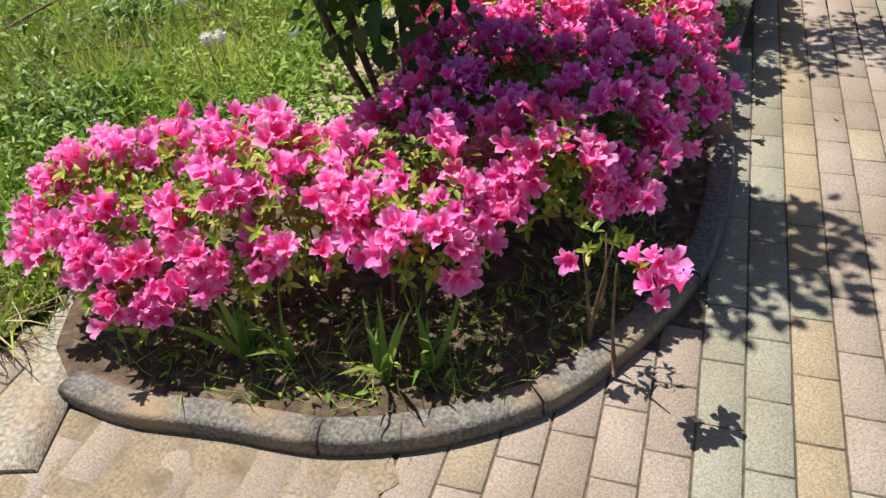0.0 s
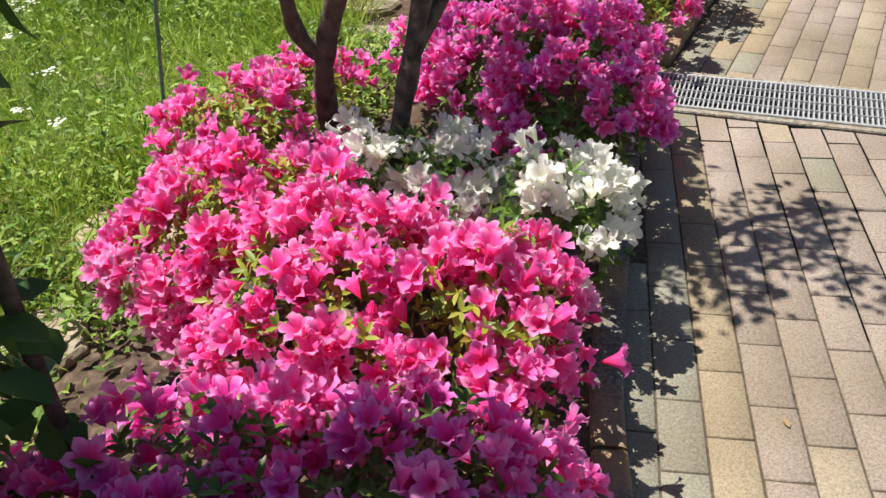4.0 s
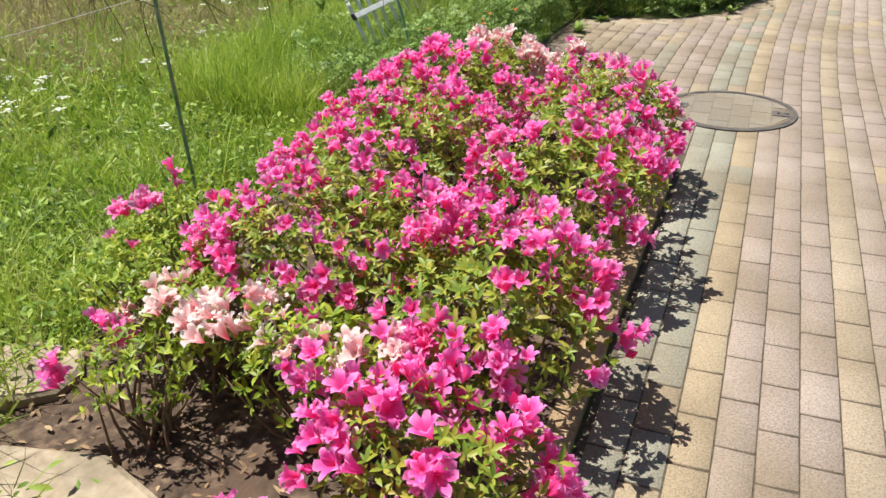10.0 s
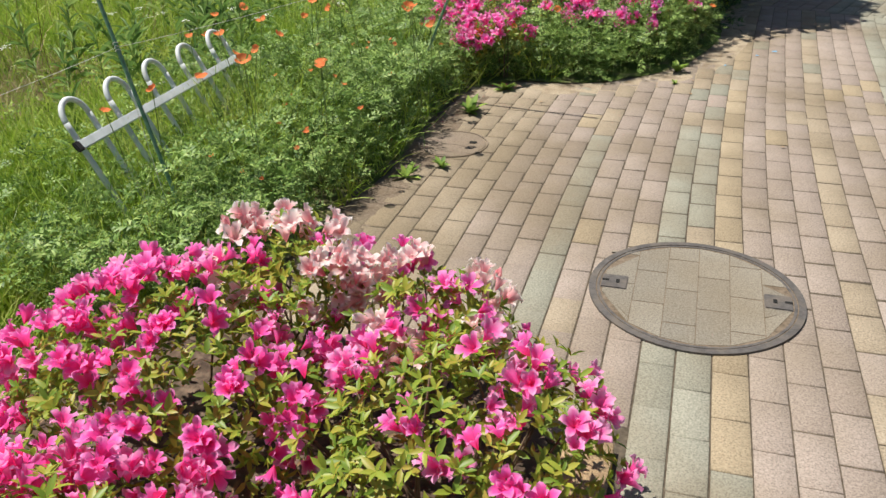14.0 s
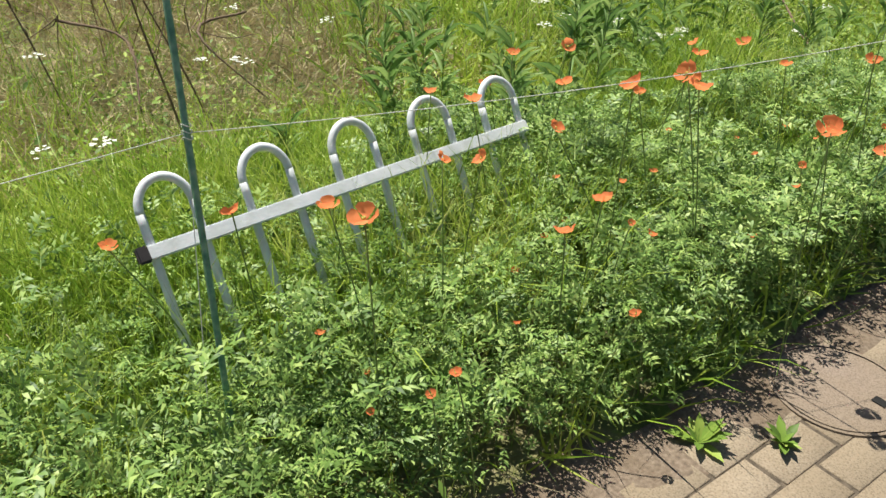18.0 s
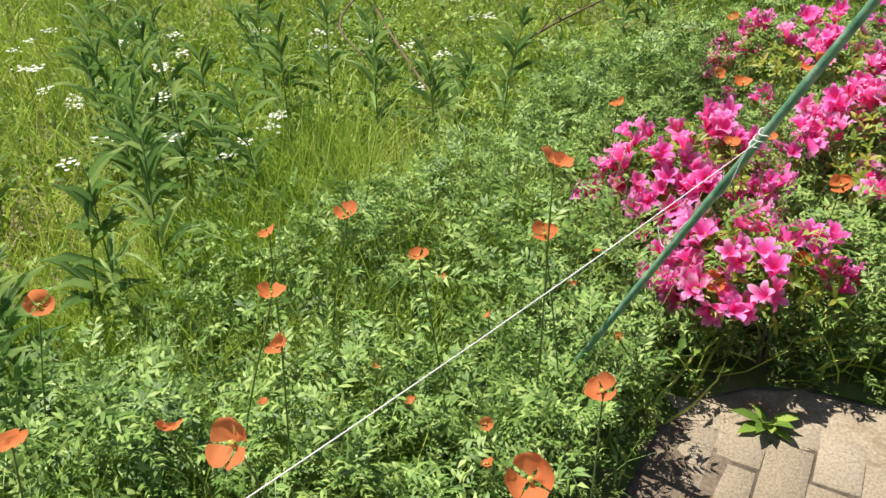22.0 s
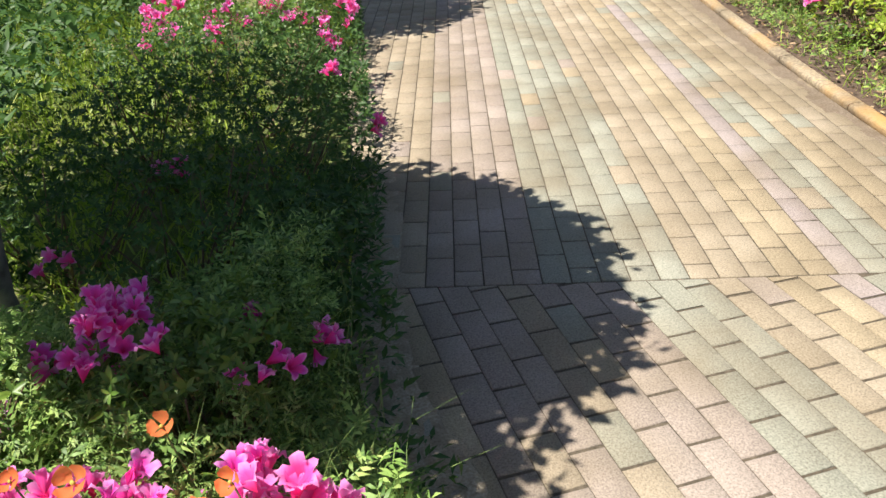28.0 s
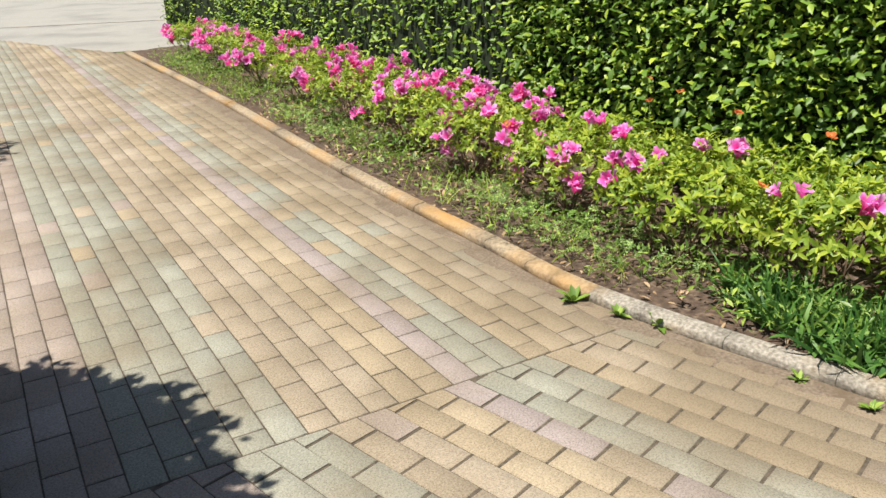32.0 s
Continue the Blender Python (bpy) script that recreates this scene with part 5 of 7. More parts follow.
for k, (x, y, z) in enumerate([(-0.395, -3.40, 1.105), (-0.36, -3.385, 1.10), (-0.43, -3.43, 1.05), (-0.345, -3.39, 1.075), (-0.455, -3.52, 0.845), (-0.475, -3.58, 0.79), (-0.50, -3.67, 0.71)]):
    limb("knob", [(x, y, z - 0.012), (x + 0.004, y + 0.003, z), (x + 0.008, y, z + 0.013)], [0.012, 0.014, 0.006], pruned, GREY_BARK if z > 1 else BARK, 8, seed=90 + k)
limb("knob", [(-0.45, -3.49, 0.85), (-0.437, -3.475, 0.88), (-0.43, -3.465, 0.90)], [0.014, 0.016, 0.007], pruned, BARK, 9, seed=12)
rng = np.random.default_rng(77)
SPURS = [(-0.69, -3.77, 0.86, 4), (-0.70, -3.78, 0.82, 5), (-0.62, -3.70, 1.12, 3), (-0.60, -3.64, 1.30, 4), (-0.78, -3.96, 1.3, 4), (-0.33, -3.39, 1.095, 6), (-0.365, -3.39, 1.1, 5), (-0.31, -3.388, 1.1, 6), (-0.455, -3.50, 0.85, 5), (-0.475, -3.56, 0.80, 4),
         (-0.74, -3.8, 1.3, 5), (-0.44, -3.48, 0.87, 5), (-0.54, -3.71, 1.34, 4), (-0.77, -3.9, 1.2, 4), (-0.70, -3.95, 1.34, 6), (-0.25, -3.66, 1.4, 3), (-0.8, -3.8, 1.42, 6), (-1.12, -3.86, 1.26, 6), (-1.06, -3.84, 1.3, 5), (-1.15, -3.9, 1.2, 4), (-0.86, -3.66, 1.3, 5), (-0.72, -3.58, 1.28, 4), (-0.60, -3.5, 1.28, 4)]
spur_rng = np.random.default_rng(9)
SPURS += [(x + spur_rng.normal(0, 0.05), y + spur_rng.normal(0, 0.05), z + spur_rng.uniform(-0.05, 0.12), 2) for x, y, z in [(-0.72, -3.92, 1.28), (-0.78, -3.8, 1.34), (-0.62, -3.66, 1.28), (-0.56, -3.62, 1.38), (-0.5, -3.66, 1.26), (-0.84, -3.84, 1.2), (-0.95, -3.9, 1.33), (-1.05, -3.88, 1.3), (-0.66, -3.6, 1.34), (-0.8, -3.98, 1.3), (-0.9, -3.7, 1.3), (-0.7, -3.7, 1.36)] for _ in range(2)]
for k, (x, y, z, many) in enumerate(SPURS):
    b = np.array((x, y, z))
    for j in range(many):
        e = b + rng.normal(0, 0.016 if y > -3.6 and z < 1.2 else 0.034, 3) + (0, 0, 0.012)
        limb("twig", [b, b * 0.5 + e * 0.5 + rng.normal(0, 0.014, 3), e, e + rng.normal(0, 0.01 if y > -3.6 and z < 1.2 else 0.022, 3)], [0.0042, 0.0034, 0.0026, 0.0018], pruned, BARK, 5, seed=k * 3 + j)
    small = y > -3.6 and z < 1.2
    leaf_cloud("leaf_tuft", b + (0, 0, 0.01), np.array((0.065, 0.065, 0.055)) * (0.62 if small else 1.0), ((16 + 7 * many) if z > 1 else 5) if small else 4 + 2 * many, 0.017 if small else 0.030, LEAF if small else BROAD, SHRUB_LEAF, pruned, 100 + k)
limb("limb", [(-0.80, -3.98, 1.34), (-0.95, -3.92, 1.36), (-1.08, -3.86, 1.30), (-1.18, -3.88, 1.24)], [0.012, 0.010, 0.008, 0.005], pruned, BARK, 8, seed=16)
for k, c in enumerate([(-1.15, -3.86, 1.42), (-0.52, -3.55, 1.52), (-0.95, -3.55, 1.5)]):
    leaf_cloud("leaf_spray", c, (0.2, 0.2, 0.11), 120, 0.045, BROAD, SHRUB_LEAF, pruned, 121 + k)
for k, (b, e) in enumerate([((-0.52, -3.6, 1.5), (-0.55, -3.35, 2.15)), ((-0.60, -3.8, 1.5), (-1.0, -3.5, 2.2)), ((-0.66, -4.0, 1.42), (-1.25, -3.75, 2.0)), ((-0.33, -3.30, 1.44), (-0.45, -3.15, 2.0)), ((-0.80, -3.8, 1.42), (-0.8, -3.5, 2.2)), ((-0.80, -3.8, 1.42), (-1.30, -3.35, 1.95)), ((-0.52, -3.6, 1.5), (-1.1, -3.1, 2.0))]):
    b, e = np.array(b), np.array(e) + (0.13, 0, 0)
    limb("branch", [b, b * 0.5 + e * 0.5 + (0.03, 0.04, 0), e], [0.012, 0.009, 0.005], pruned, BARK, 7, seed=130 + k)
    for j in range(7):
        s = np.random.default_rng(130 + 7 * k + j)
        q = b + (e - b) * s.uniform(0.4, 1.0)
        tip = q + unit(s.normal(0, 1, 3)) * 0.2
        limb("twig", [q, q * 0.5 + tip * 0.5 + s.normal(0, 0.02, 3), tip], [0.005, 0.004, 0.002], pruned, BARK, 5, seed=150 + 7 * k + j)
        leaf_cloud("leaf_tuft", tip, (0.09, 0.09, 0.07), 24, 0.04, BROAD, SHRUB_LEAF, pruned, 200 + 7 * k + j)

for k, c in enumerate([(-1.22, -3.34, 1.92), (-1.02, -3.12, 1.98), (-1.32, -3.12, 1.9)]):
    leaf_cloud("leaf_spray", c, (0.24, 0.22, 0.13), 130, 0.045, BROAD, SHRUB_LEAF, pruned, 290 + k)
SPRAYS = [((-0.70, -3.78, 0.84), (-0.86, -3.86, 0.93)), ((-0.70, -3.78, 0.82), (-0.82, -3.84, 0.80)), ((-0.70, -3.77, 0.90), (-0.78, -3.84, 1.0)), ((-0.66, -3.76, 0.92), (-0.54, -3.68, 0.97)), ((-0.66, -3.76, 0.88), (-0.55, -3.70, 0.90)),
          ((-0.74, -3.92, 1.26), (-1.0, -4.0, 1.36)), ((-0.78, -3.95, 1.3), (-1.1, -3.9, 1.25)), ((-0.80, -3.98, 1.34), (-1.15, -4.0, 1.38)), ((-0.64, -3.66, 1.22), (-0.80, -3.72, 1.36)), ((-0.60, -3.64, 1.33), (-0.46, -3.7, 1.38)),
          ((-0.52, -3.69, 1.3), (-0.64, -3.9, 1.36)), ((-0.82, -3.86, 1.1), (-0.94, -3.9, 1.12)), ((-0.66, -4.0, 1.4), (-0.9, -4.08, 1.3)), ((-0.74, -3.79, 1.3), (-0.95, -3.82, 1.34)), ((-0.46, -3.6, 1.2), (-0.58, -3.62, 1.22))]
for k, (b, e) in enumerate(SPRAYS):
    rng = np.random.default_rng(900 + k)
    b, e = np.array(b), np.array(e)
    way = smooth_path([b, b + (e - b) * 0.35 + rng.normal(0, 0.02, 3), b + (e - b) * 0.7 + rng.normal(0, 0.025, 3), e], 4)
    piece("twig", mesh_of("twig", *tube_arrays(way, np.linspace(0.0085, 0.003, len(way)), 6), BARK, True), pruned)
    for q in way[4::2]:
        tip = q + rng.normal(0, 0.03, 3)
        limb("twig", [q, q * 0.5 + tip * 0.5 + rng.normal(0, 0.012, 3), tip], [0.003, 0.0025, 0.0015], pruned, BARK, 5, seed=950 + k)
        leaf_cloud("leaf_tuft", tip, (0.035, 0.035, 0.03), 8, 0.019, BROAD, SHRUB_LEAF, pruned, 970 + k)

shrub = thing("leafy_shrub", "upright shrub with dark stems and broad dark green leaves", "shrub")
for k, (b, m, t) in enumerate([((-0.62, -5.0, 0), (-0.52, -5.1, 0.5), (-0.42, -5.2, 1.5)), ((-0.66, -4.98, 0), (-0.66, -5.15, 0.5), (-0.66, -5.3, 1.5)), ((-0.58, -4.95, 0), (-0.42, -5.0, 0.6), (-0.36, -4.88, 2.2)), ((-0.64, -5.02, 0), (-0.75, -5.2, 0.6), (-0.85, -5.3, 1.4))]):
    limb("stem", [b, m, t], [0.016, 0.012, 0.007], shrub, BARK, 7, seed=20 + k)
for k, (c, r, n) in enumerate([((-0.48, -5.22, 0.98), (0.27, 0.26, 0.42), 620), ((-0.60, -5.15, 1.45), (0.36, 0.36, 0.35), 700), ((-0.78, -5.22, 0.95), (0.18, 0.2, 0.25), 110), ((-0.34, -5.05, 1.25), (0.2, 0.24, 0.25), 150), ((-0.52, -5.15, 0.64), (0.24, 0.22, 0.2), 190), ((-0.55, -4.98, 1.9), (0.40, 0.36, 0.33), 650), ((-0.46, -4.76, 2.3), (0.20, 0.2, 0.2), 170), ((-0.42, -4.85, 2.0), (0.2, 0.2, 0.2), 130)]):
    leaf_cloud("foliage", c, r, n, 0.062, BROAD, SHRUB_LEAF, shrub, 140 + k)

shade_tree = thing("shade_tree", "grey-barked garden tree with a rounded leafy crown by the path", "tree")
limb("trunk", [(-0.99, 5.32, -0.03), (-0.97, 5.31, 0.25), (-0.94, 5.3, 0.7), (-0.92, 5.3, 1.3), (-0.90, 5.3, 1.9)], [0.14, 0.105, 0.095, 0.09, 0.07], shade_tree, GREY_BARK, 16, seed=30)
limb("trunk_rib", [(-0.90, 5.22, -0.03), (-0.875, 5.2, 0.3), (-0.85, 5.21, 0.8), (-0.86, 5.23, 1.4), (-0.75, 5.25, 1.9)], [0.09, 0.07, 0.06, 0.055, 0.045], shade_tree, GREY_BARK, 12, seed=31)
for k, (x, y, z) in enumerate([(-1.0, 5.7, 2.2), (-0.4, 5.9, 2.2), (-0.2, 5.1, 2.1), (-0.8, 4.8, 2.2)]):
    limb("limb", [(-0.9, 5.28, 1.6), ((x - 0.9) / 2, (y + 5.28) / 2, 1.9), (x, y, z)], [0.05, 0.035, 0.015], shade_tree, GREY_BARK, 8, seed=32 + k)
leaf_cloud("crown_west", (-1.0, 5.0, 1.95), (0.48, 0.6, 0.3), 5200, 0.07, PLAIN_BROAD, SHRUB_LEAF, shade_tree, 154, 0.15)
leaf_cloud("crown_tip", (-0.76, 4.52, 1.9), (0.32, 0.3, 0.22), 1100, 0.07, PLAIN_BROAD, SHRUB_LEAF, shade_tree, 153, 0.15)
leaf_cloud("crown", (-0.59, 5.46, 1.98), (0.81, 0.86, 0.52), 23000, 0.075, PLAIN_BROAD, SHRUB_LEAF, shade_tree, 150, 0.15)
leaf_cloud("crown_side", (-1.2, 6.35, 2.0), (0.75, 0.7, 0.5), 9000, 0.075, PLAIN_BROAD, SHRUB_LEAF, shade_tree, 152, 0.15)
limb("limb", [(-0.93, 5.3, 1.5), (-1.0, 5.8, 1.8), (-1.15, 6.3, 2.1)], [0.05, 0.035, 0.015], shade_tree, GREY_BARK, 8, seed=38)
far_tree = thing("far_garden_tree", "rounded leafy garden tree further along the path", "tree")
limb("trunk", [(0.2, 9.5, -0.03), (0.22, 9.5, 1.0), (0.25, 9.5, 1.8)], [0.12, 0.1, 0.08], far_tree, GREY_BARK, 12, seed=40)
leaf_cloud("crown", (0.44, 9.7, 2.1), (0.93, 0.9, 0.65), 12000, 0.08, PLAIN_BROAD, SHRUB_LEAF, far_tree, 151, 0.15)

# ---- bicycle-rack style hoop fence, poles and strings ----
rack = thing("hoop_fence", "white tubular hoop fence section leaning back in the meadow", "fence", (-2.17, 1.13, 0.0))
rack.rotation_euler[2] = radians(2.2)


def leaned(y, z):
    """A point of the fence, whose hoops lean away from the path."""
    return (0.20 - 0.47 * z, y, z)


for k in range(5):
    y = -0.49 + 0.245 * k
    arc = [(y - 0.061, -0.03), (y - 0.060, 0.25), (y - 0.060, 0.47)] + [(y - 0.060 * math.cos(t), 0.492 + 0.062 * math.sin(t)) for t in np.linspace(0, math.pi, 11)] + [(y + 0.060, 0.47), (y + 0.060, 0.25), (y + 0.062, -0.03)]
    piece("hoop", mesh_of("hoop", *tube_arrays(smooth_path([leaned(*p) for p in arc], 3), 0.0105, 10), WHITE_PAINT, True), rack)
rail = part("cross_rail", box((0.012, 1.13, 0.034), (0, 0.0, 0), 0.003), WHITE_PAINT, rack)
rail.matrix_basis = pose(0.20 - 0.47 * 0.42 + 0.013, 0.0, 0.42, 0, -40, 0)
part("end_cap", box((0.016, 0.03, 0.038), (0.0, -0.575, 0.0), 0.004), RUBBER, rail, "dark rusty rail end")


def garden_pole(base, top, radius, label, knot=None):
    b, t = np.array(base, float), np.array(top, float)
    ob = thing("garden_pole", label, "garden stake", tuple(b), "green garden stakes")
    p = np.linspace(0, 1, 26)[:, None] * (t - b)
    r = radius * (1 + 0.10 * (np.arange(26) % 5 == 0))
    shaft = piece("shaft", mesh_of("shaft", *tube_arrays(p, r, 9), GREEN_POLE, True), ob)
    u = unit(t - b)
    e = t - b
    piece("cap", mesh_of("cap", *tube_arrays([e - u * 0.035, e - u * 0.01, e, e + u * 0.008], [radius * 1.25, radius * 1.3, radius * 1.1, radius * 0.5], 10), GREEN_POLE, True), shaft, label="rounded pole cap")
    if knot is not None:
        for j in range(3):
            q = (t - b) * knot + u * (0.012 * j - 0.01)
            side = unit(np.cross(u, (0.3, 1, 0.1)))
            up = np.cross(side, u)
            ring = [q + (radius + 0.003) * (math.cos(s) * side + math.sin(s) * up) + u * 0.003 * math.sin(2 * s) for s in np.linspace(0, 2 * math.pi, 13)]
            piece("string_wrap", mesh_of("wrap", *tube_arrays(ring, 0.0010, 5), STRING, True), shaft, label="white string wrapped round")
    return ob


def cord(a, b, sag, label="thin white garden string tied between stakes", r=0.0009):
    ob = thing("garden_string", label, "string", tuple(a), "garden strings")
    piece("cord", mesh_of("cord", *tube_arrays(bend((0, 0, 0), np.subtract(b, a), sag, 14), r, 5), STRING), ob)


P0 = ((-1.541, -3.829, 0.0), (-1.205, -3.797, 1.31))
P1 = ((-1.83, -1.33, 0.0), (-1.53, -1.71, 1.12))
P2 = ((-1.715, 0.546, 0.0), (-2.085, 0.70, 1.15))
P3 = ((-1.644, 2.561, 0.0), (-1.111, 2.432, 1.18))
for (b, t), k, lab in ((P0, 0.82, "slim green garden stake beside the pruned tree"), (P1, 0.86, "slim green garden stake behind the azaleas"), (P2, 0.65, "green garden stake in front of the white hoops"), (P3, 0.70, "leaning green garden stake with tied string by the poppies")):
    garden_pole(b, t, 0.0062 if b[1] < 0 else 0.0068, lab, k)
knots = [np.array(b) + (np.array(t) - np.array(b)) * k for (b, t), k in ((P0, 0.82), (P1, 0.86), (P2, 0.65), (P3, 0.70))]
cord(knots[0], knots[1], 0.02)
cord(knots[1], knots[2], 0.03)
cord(knots[2], knots[3], 0.03)
cord(knots[2], np.array((-1.75, 0.50, 0.03)), 0.0, "slack string hanging from the stake to the grass")
axis = np.array(P3[1]) - np.array(P3[0])
side = unit(np.cross(axis, (0.0, 1.0, 0.2)))
over = np.cross(unit(axis), side)
coil = [np.array(P3[0]) + axis * (0.70 - 0.028 * s) + 0.0085 * (math.cos(s) * side + math.sin(s) * over) for s in np.linspace(0, 6.5, 40)]
hang = [coil[-1] + (-0.012 * s, 0.012 * s, -0.035 * math.sin(s)) for s in np.linspace(0.2, 3.0, 9)]
ob = thing("string_coil", "loose white string coiled down the leaning stake", "string", tuple(knots[3]))
piece("coil", mesh_of("coil", *tube_arrays(np.array(coil + hang) - knots[3], 0.0009, 5), STRING), ob)


# ---- poppies ----
def poppy_mesh(name, mat, seed):
    rng = np.random.default_rng(seed)
    v, f = [], []
    for k in range(4):
        a = k * math.pi / 2 + rng.uniform(-0.15, 0.15)
        b = len(v)
        rows = ((0.30, 0.55, 0.02), (0.66, 0.92, 0.30), (0.90, 0.95, 0.85), (0.98, 0.62, 1.15))
        v.append((0, 0, 0))
        for r, w, h in rows:
            for s in (-1, -0.35, 0.35, 1):
                t = a + s * 0.80 * w
                rr = 0.030 * r * rng.uniform(0.95, 1.05)
                v.append((rr * math.cos(t), rr * math.sin(t), 0.030 * (h * (0.62 if k % 2 else 0.42) + rng.uniform(-0.1, 0.1))))
        f += [(b, b + 1 + s, b + 2 + s) for s in range(3)]
        for r in range(3):
            for s in range(3):
                i = b + 1 + r * 4 + s
                f += [(i, i + 4, i + 5), (i, i + 5, i + 1)]
    return mesh_of(name, v, f, mat, True)


POPPY = [poppy_mesh("poppy_petals", ORANGE if k < 4 else PALE_ORANGE, k) for k in range(6)]
HEAD = bmesh.new()
bmesh.ops.create_icosphere(HEAD, subdivisions=1, radius=0.0048)
head_me = bpy.data.meshes.new("seed_head")
HEAD.to_mesh(head_me)
HEAD.free()
head_me.materials.append(POLLEN)


def poppy(x, y, z, label, seed, pale=False, scale=1.0):
    rng = np.random.default_rng(seed)
    lean = rng.normal(0, 0.05, 2)
    ob = thing("poppy", label, "poppy", (x - lean[0], y - lean[1], 0.02), "orange poppies")
    top = np.array((lean[0], lean[1], z - 0.02))
    stem = smooth_path([(0, 0, 0), (lean[0] * 0.3 + rng.normal(0, 0.01), lean[1] * 0.3, z * 0.5), top], 4)
    piece("stem", mesh_of("stem", *tube_arrays(stem, 0.0016, 5), STALK), ob)
    d = unit(np.array((-0.05, -0.12, 1.0)) + rng.normal(0, 0.36, 3))
    m = Matrix.Translation(top) @ Vector(d).to_track_quat("Z", "Y").to_matrix().to_4x4() @ pose(0, 0, 0, 0, 0, rng.uniform(0, 360)) @ Matrix.Scale(scale, 4)
    petals = piece("petals", POPPY[4 + seed % 2 if pale else seed % 4], ob, m)
    piece("seed_head", head_me, petals, Matrix.Translation((0, 0, 0.006)))
    return ob


MEADOW_POPPIES = [(-1.59, 0.805, 0.676), (-1.618, 1.427, 0.5), (-1.50, 1.194, 0.557), (-2.263, 1.622, 0.537), (-1.392, 1.886, 0.632), (-1.559, 1.619, 0.736), (-1.863, 2.024, 0.649), (-1.67, 1.541, 0.726), (-1.672, 1.728, 0.711),
                  (-1.348, 1.807, 0.66), (-1.56, 2.361, 0.643), (-1.4, 2.22, 0.476), (-1.554, 2.366, 0.776), (-1.89, 0.45, 0.6), (-1.88, 0.68, 0.6), (-1.79, 0.84, 0.6), (-1.83, 1.14, 0.6), (-1.78, 1.21, 0.6), (-2.06, 1.40, 0.6),
                  (-2.17, 1.35, 0.6), (-2.28, 1.72, 0.6), (-2.23, 1.89, 0.6), (-1.85, 1.78, 0.6), (-1.82, 1.98, 0.6), (-1.94, 2.34, 0.6), (-2.03, 2.22, 0.6), (-1.81, 1.45, 0.6), (-2.01, 1.67, 0.6), (-1.75, 2.27, 0.6)]
MIXED_POPPIES = [(-1.335, 2.875, 0.282), (-1.169, 3.034, 0.29), (-0.922, 3.067, 0.396), (-1.124, 3.158, 0.438), (-0.08, 3.72, 0.305), (-0.2, 3.84, 0.54), (-0.84, 3.98, 0.62), (-0.64, 3.52, 0.70), (-0.45, 3.56, 0.73), (-0.53, 3.31, 0.70),
                 (-1.71, 3.31, 0.48), (-1.51, 3.65, 0.48), (-1.43, 3.60, 0.48), (-1.07, 4.25, 0.48), (-0.96, 3.79, 0.48), (-1.25, 3.88, 0.48), (-1.39, 3.19, 0.48), (-1.31, 3.27, 0.48), (-0.44, 3.29, 0.48), (-0.75, 4.17, 0.55), (-0.66, 4.13, 0.55),
                 (-0.57, 4.09, 0.55), (-0.44, 4.17, 0.55), (-0.58, 3.95, 0.55), (-0.41, 3.95, 0.55), (-0.35, 4.0, 0.55), (-0.38, 3.85, 0.55), (-0.61, 3.56, 0.58), (-1.27, 3.59, 0.55), (-1.56, 4.15, 0.5)]
VERGE_POPPIES = [(3.87, 4.70, 0.5), (3.75, 5.1, 0.55), (3.1, 5.54, 0.5), (2.58, 3.67, 0.45), (2.99, 2.42, 0.5), (2.76, 2.36, 0.48), (2.80, 4.22, 0.48), (3.504, 4.164, 0.526), (3.97, 5.21, 0.62), (3.7, 4.92, 0.62), (3.34, 4.51, 0.62), (3.11, 4.08, 0.62)]
for k, (x, y, z) in enumerate(MEADOW_POPPIES):
    poppy(x, y, z, "orange poppy standing above feathery leaves", k, scale=(0.95, 0.85, 0.75, 0.9)[k % 4] if k < 13 else (0.8, 0.6, 0.7)[k % 3])
for k, (x, y, z) in enumerate(MIXED_POPPIES):
    poppy(x, y, z, "pale orange poppy among the azaleas", 40 + k, True, (0.9, 0.75, 0.65)[k % 3])
for k, (x, y, z) in enumerate(VERGE_POPPIES):
    poppy(x, y, z, "orange poppy between the azaleas and the hedge", 80 + k, True, 0.7)
rng = np.random.default_rng(31)
for k in range(26):
    poppy(rng.uniform(-1.95, -1.4), rng.uniform(0.7, 2.8), rng.uniform(0.25, 0.42), "closing orange poppy deep among the leaves", 100 + k, scale=rng.uniform(0.28, 0.45))


# ---- stuff: grasses, weeds, feathery foliage ----
def blades(name, label, n, xr, yr, poly, height, width, mat, seed, keep=None, curl=0.5, base_z=0.015, out=(), shape=BLADE):
    rng = np.random.default_rng(seed)
    x, y = rng.uniform(*xr, n), rng.uniform(*yr, n)
    ok = inside(x, y, poly)
    for p in out:
        ok &= ~inside(x, y, p)
    if keep is not None:
        ok &= rng.random(n) < keep(x, y)
    x, y = x[ok], y[ok]
    n = len(x)
    h = rng.uniform(*height, n) * (1 + 0.35 * ripple(x, y, seed, 1.2))
    d = unit(np.c_[rng.normal(0, curl, n), rng.normal(0, curl, n), np.ones(n)])
    v, f = scatter(shape, np.c_[x, y, np.full(n, base_z - 0.02)], d, unit(np.c_[rng.normal(size=(n, 2)), np.full(n, 0.15)]), np.c_[rng.uniform(*width, n), h, h])
    return tagged(new(name, mesh_of(name, v, f, mat)), label, "grass", kind="stuff")


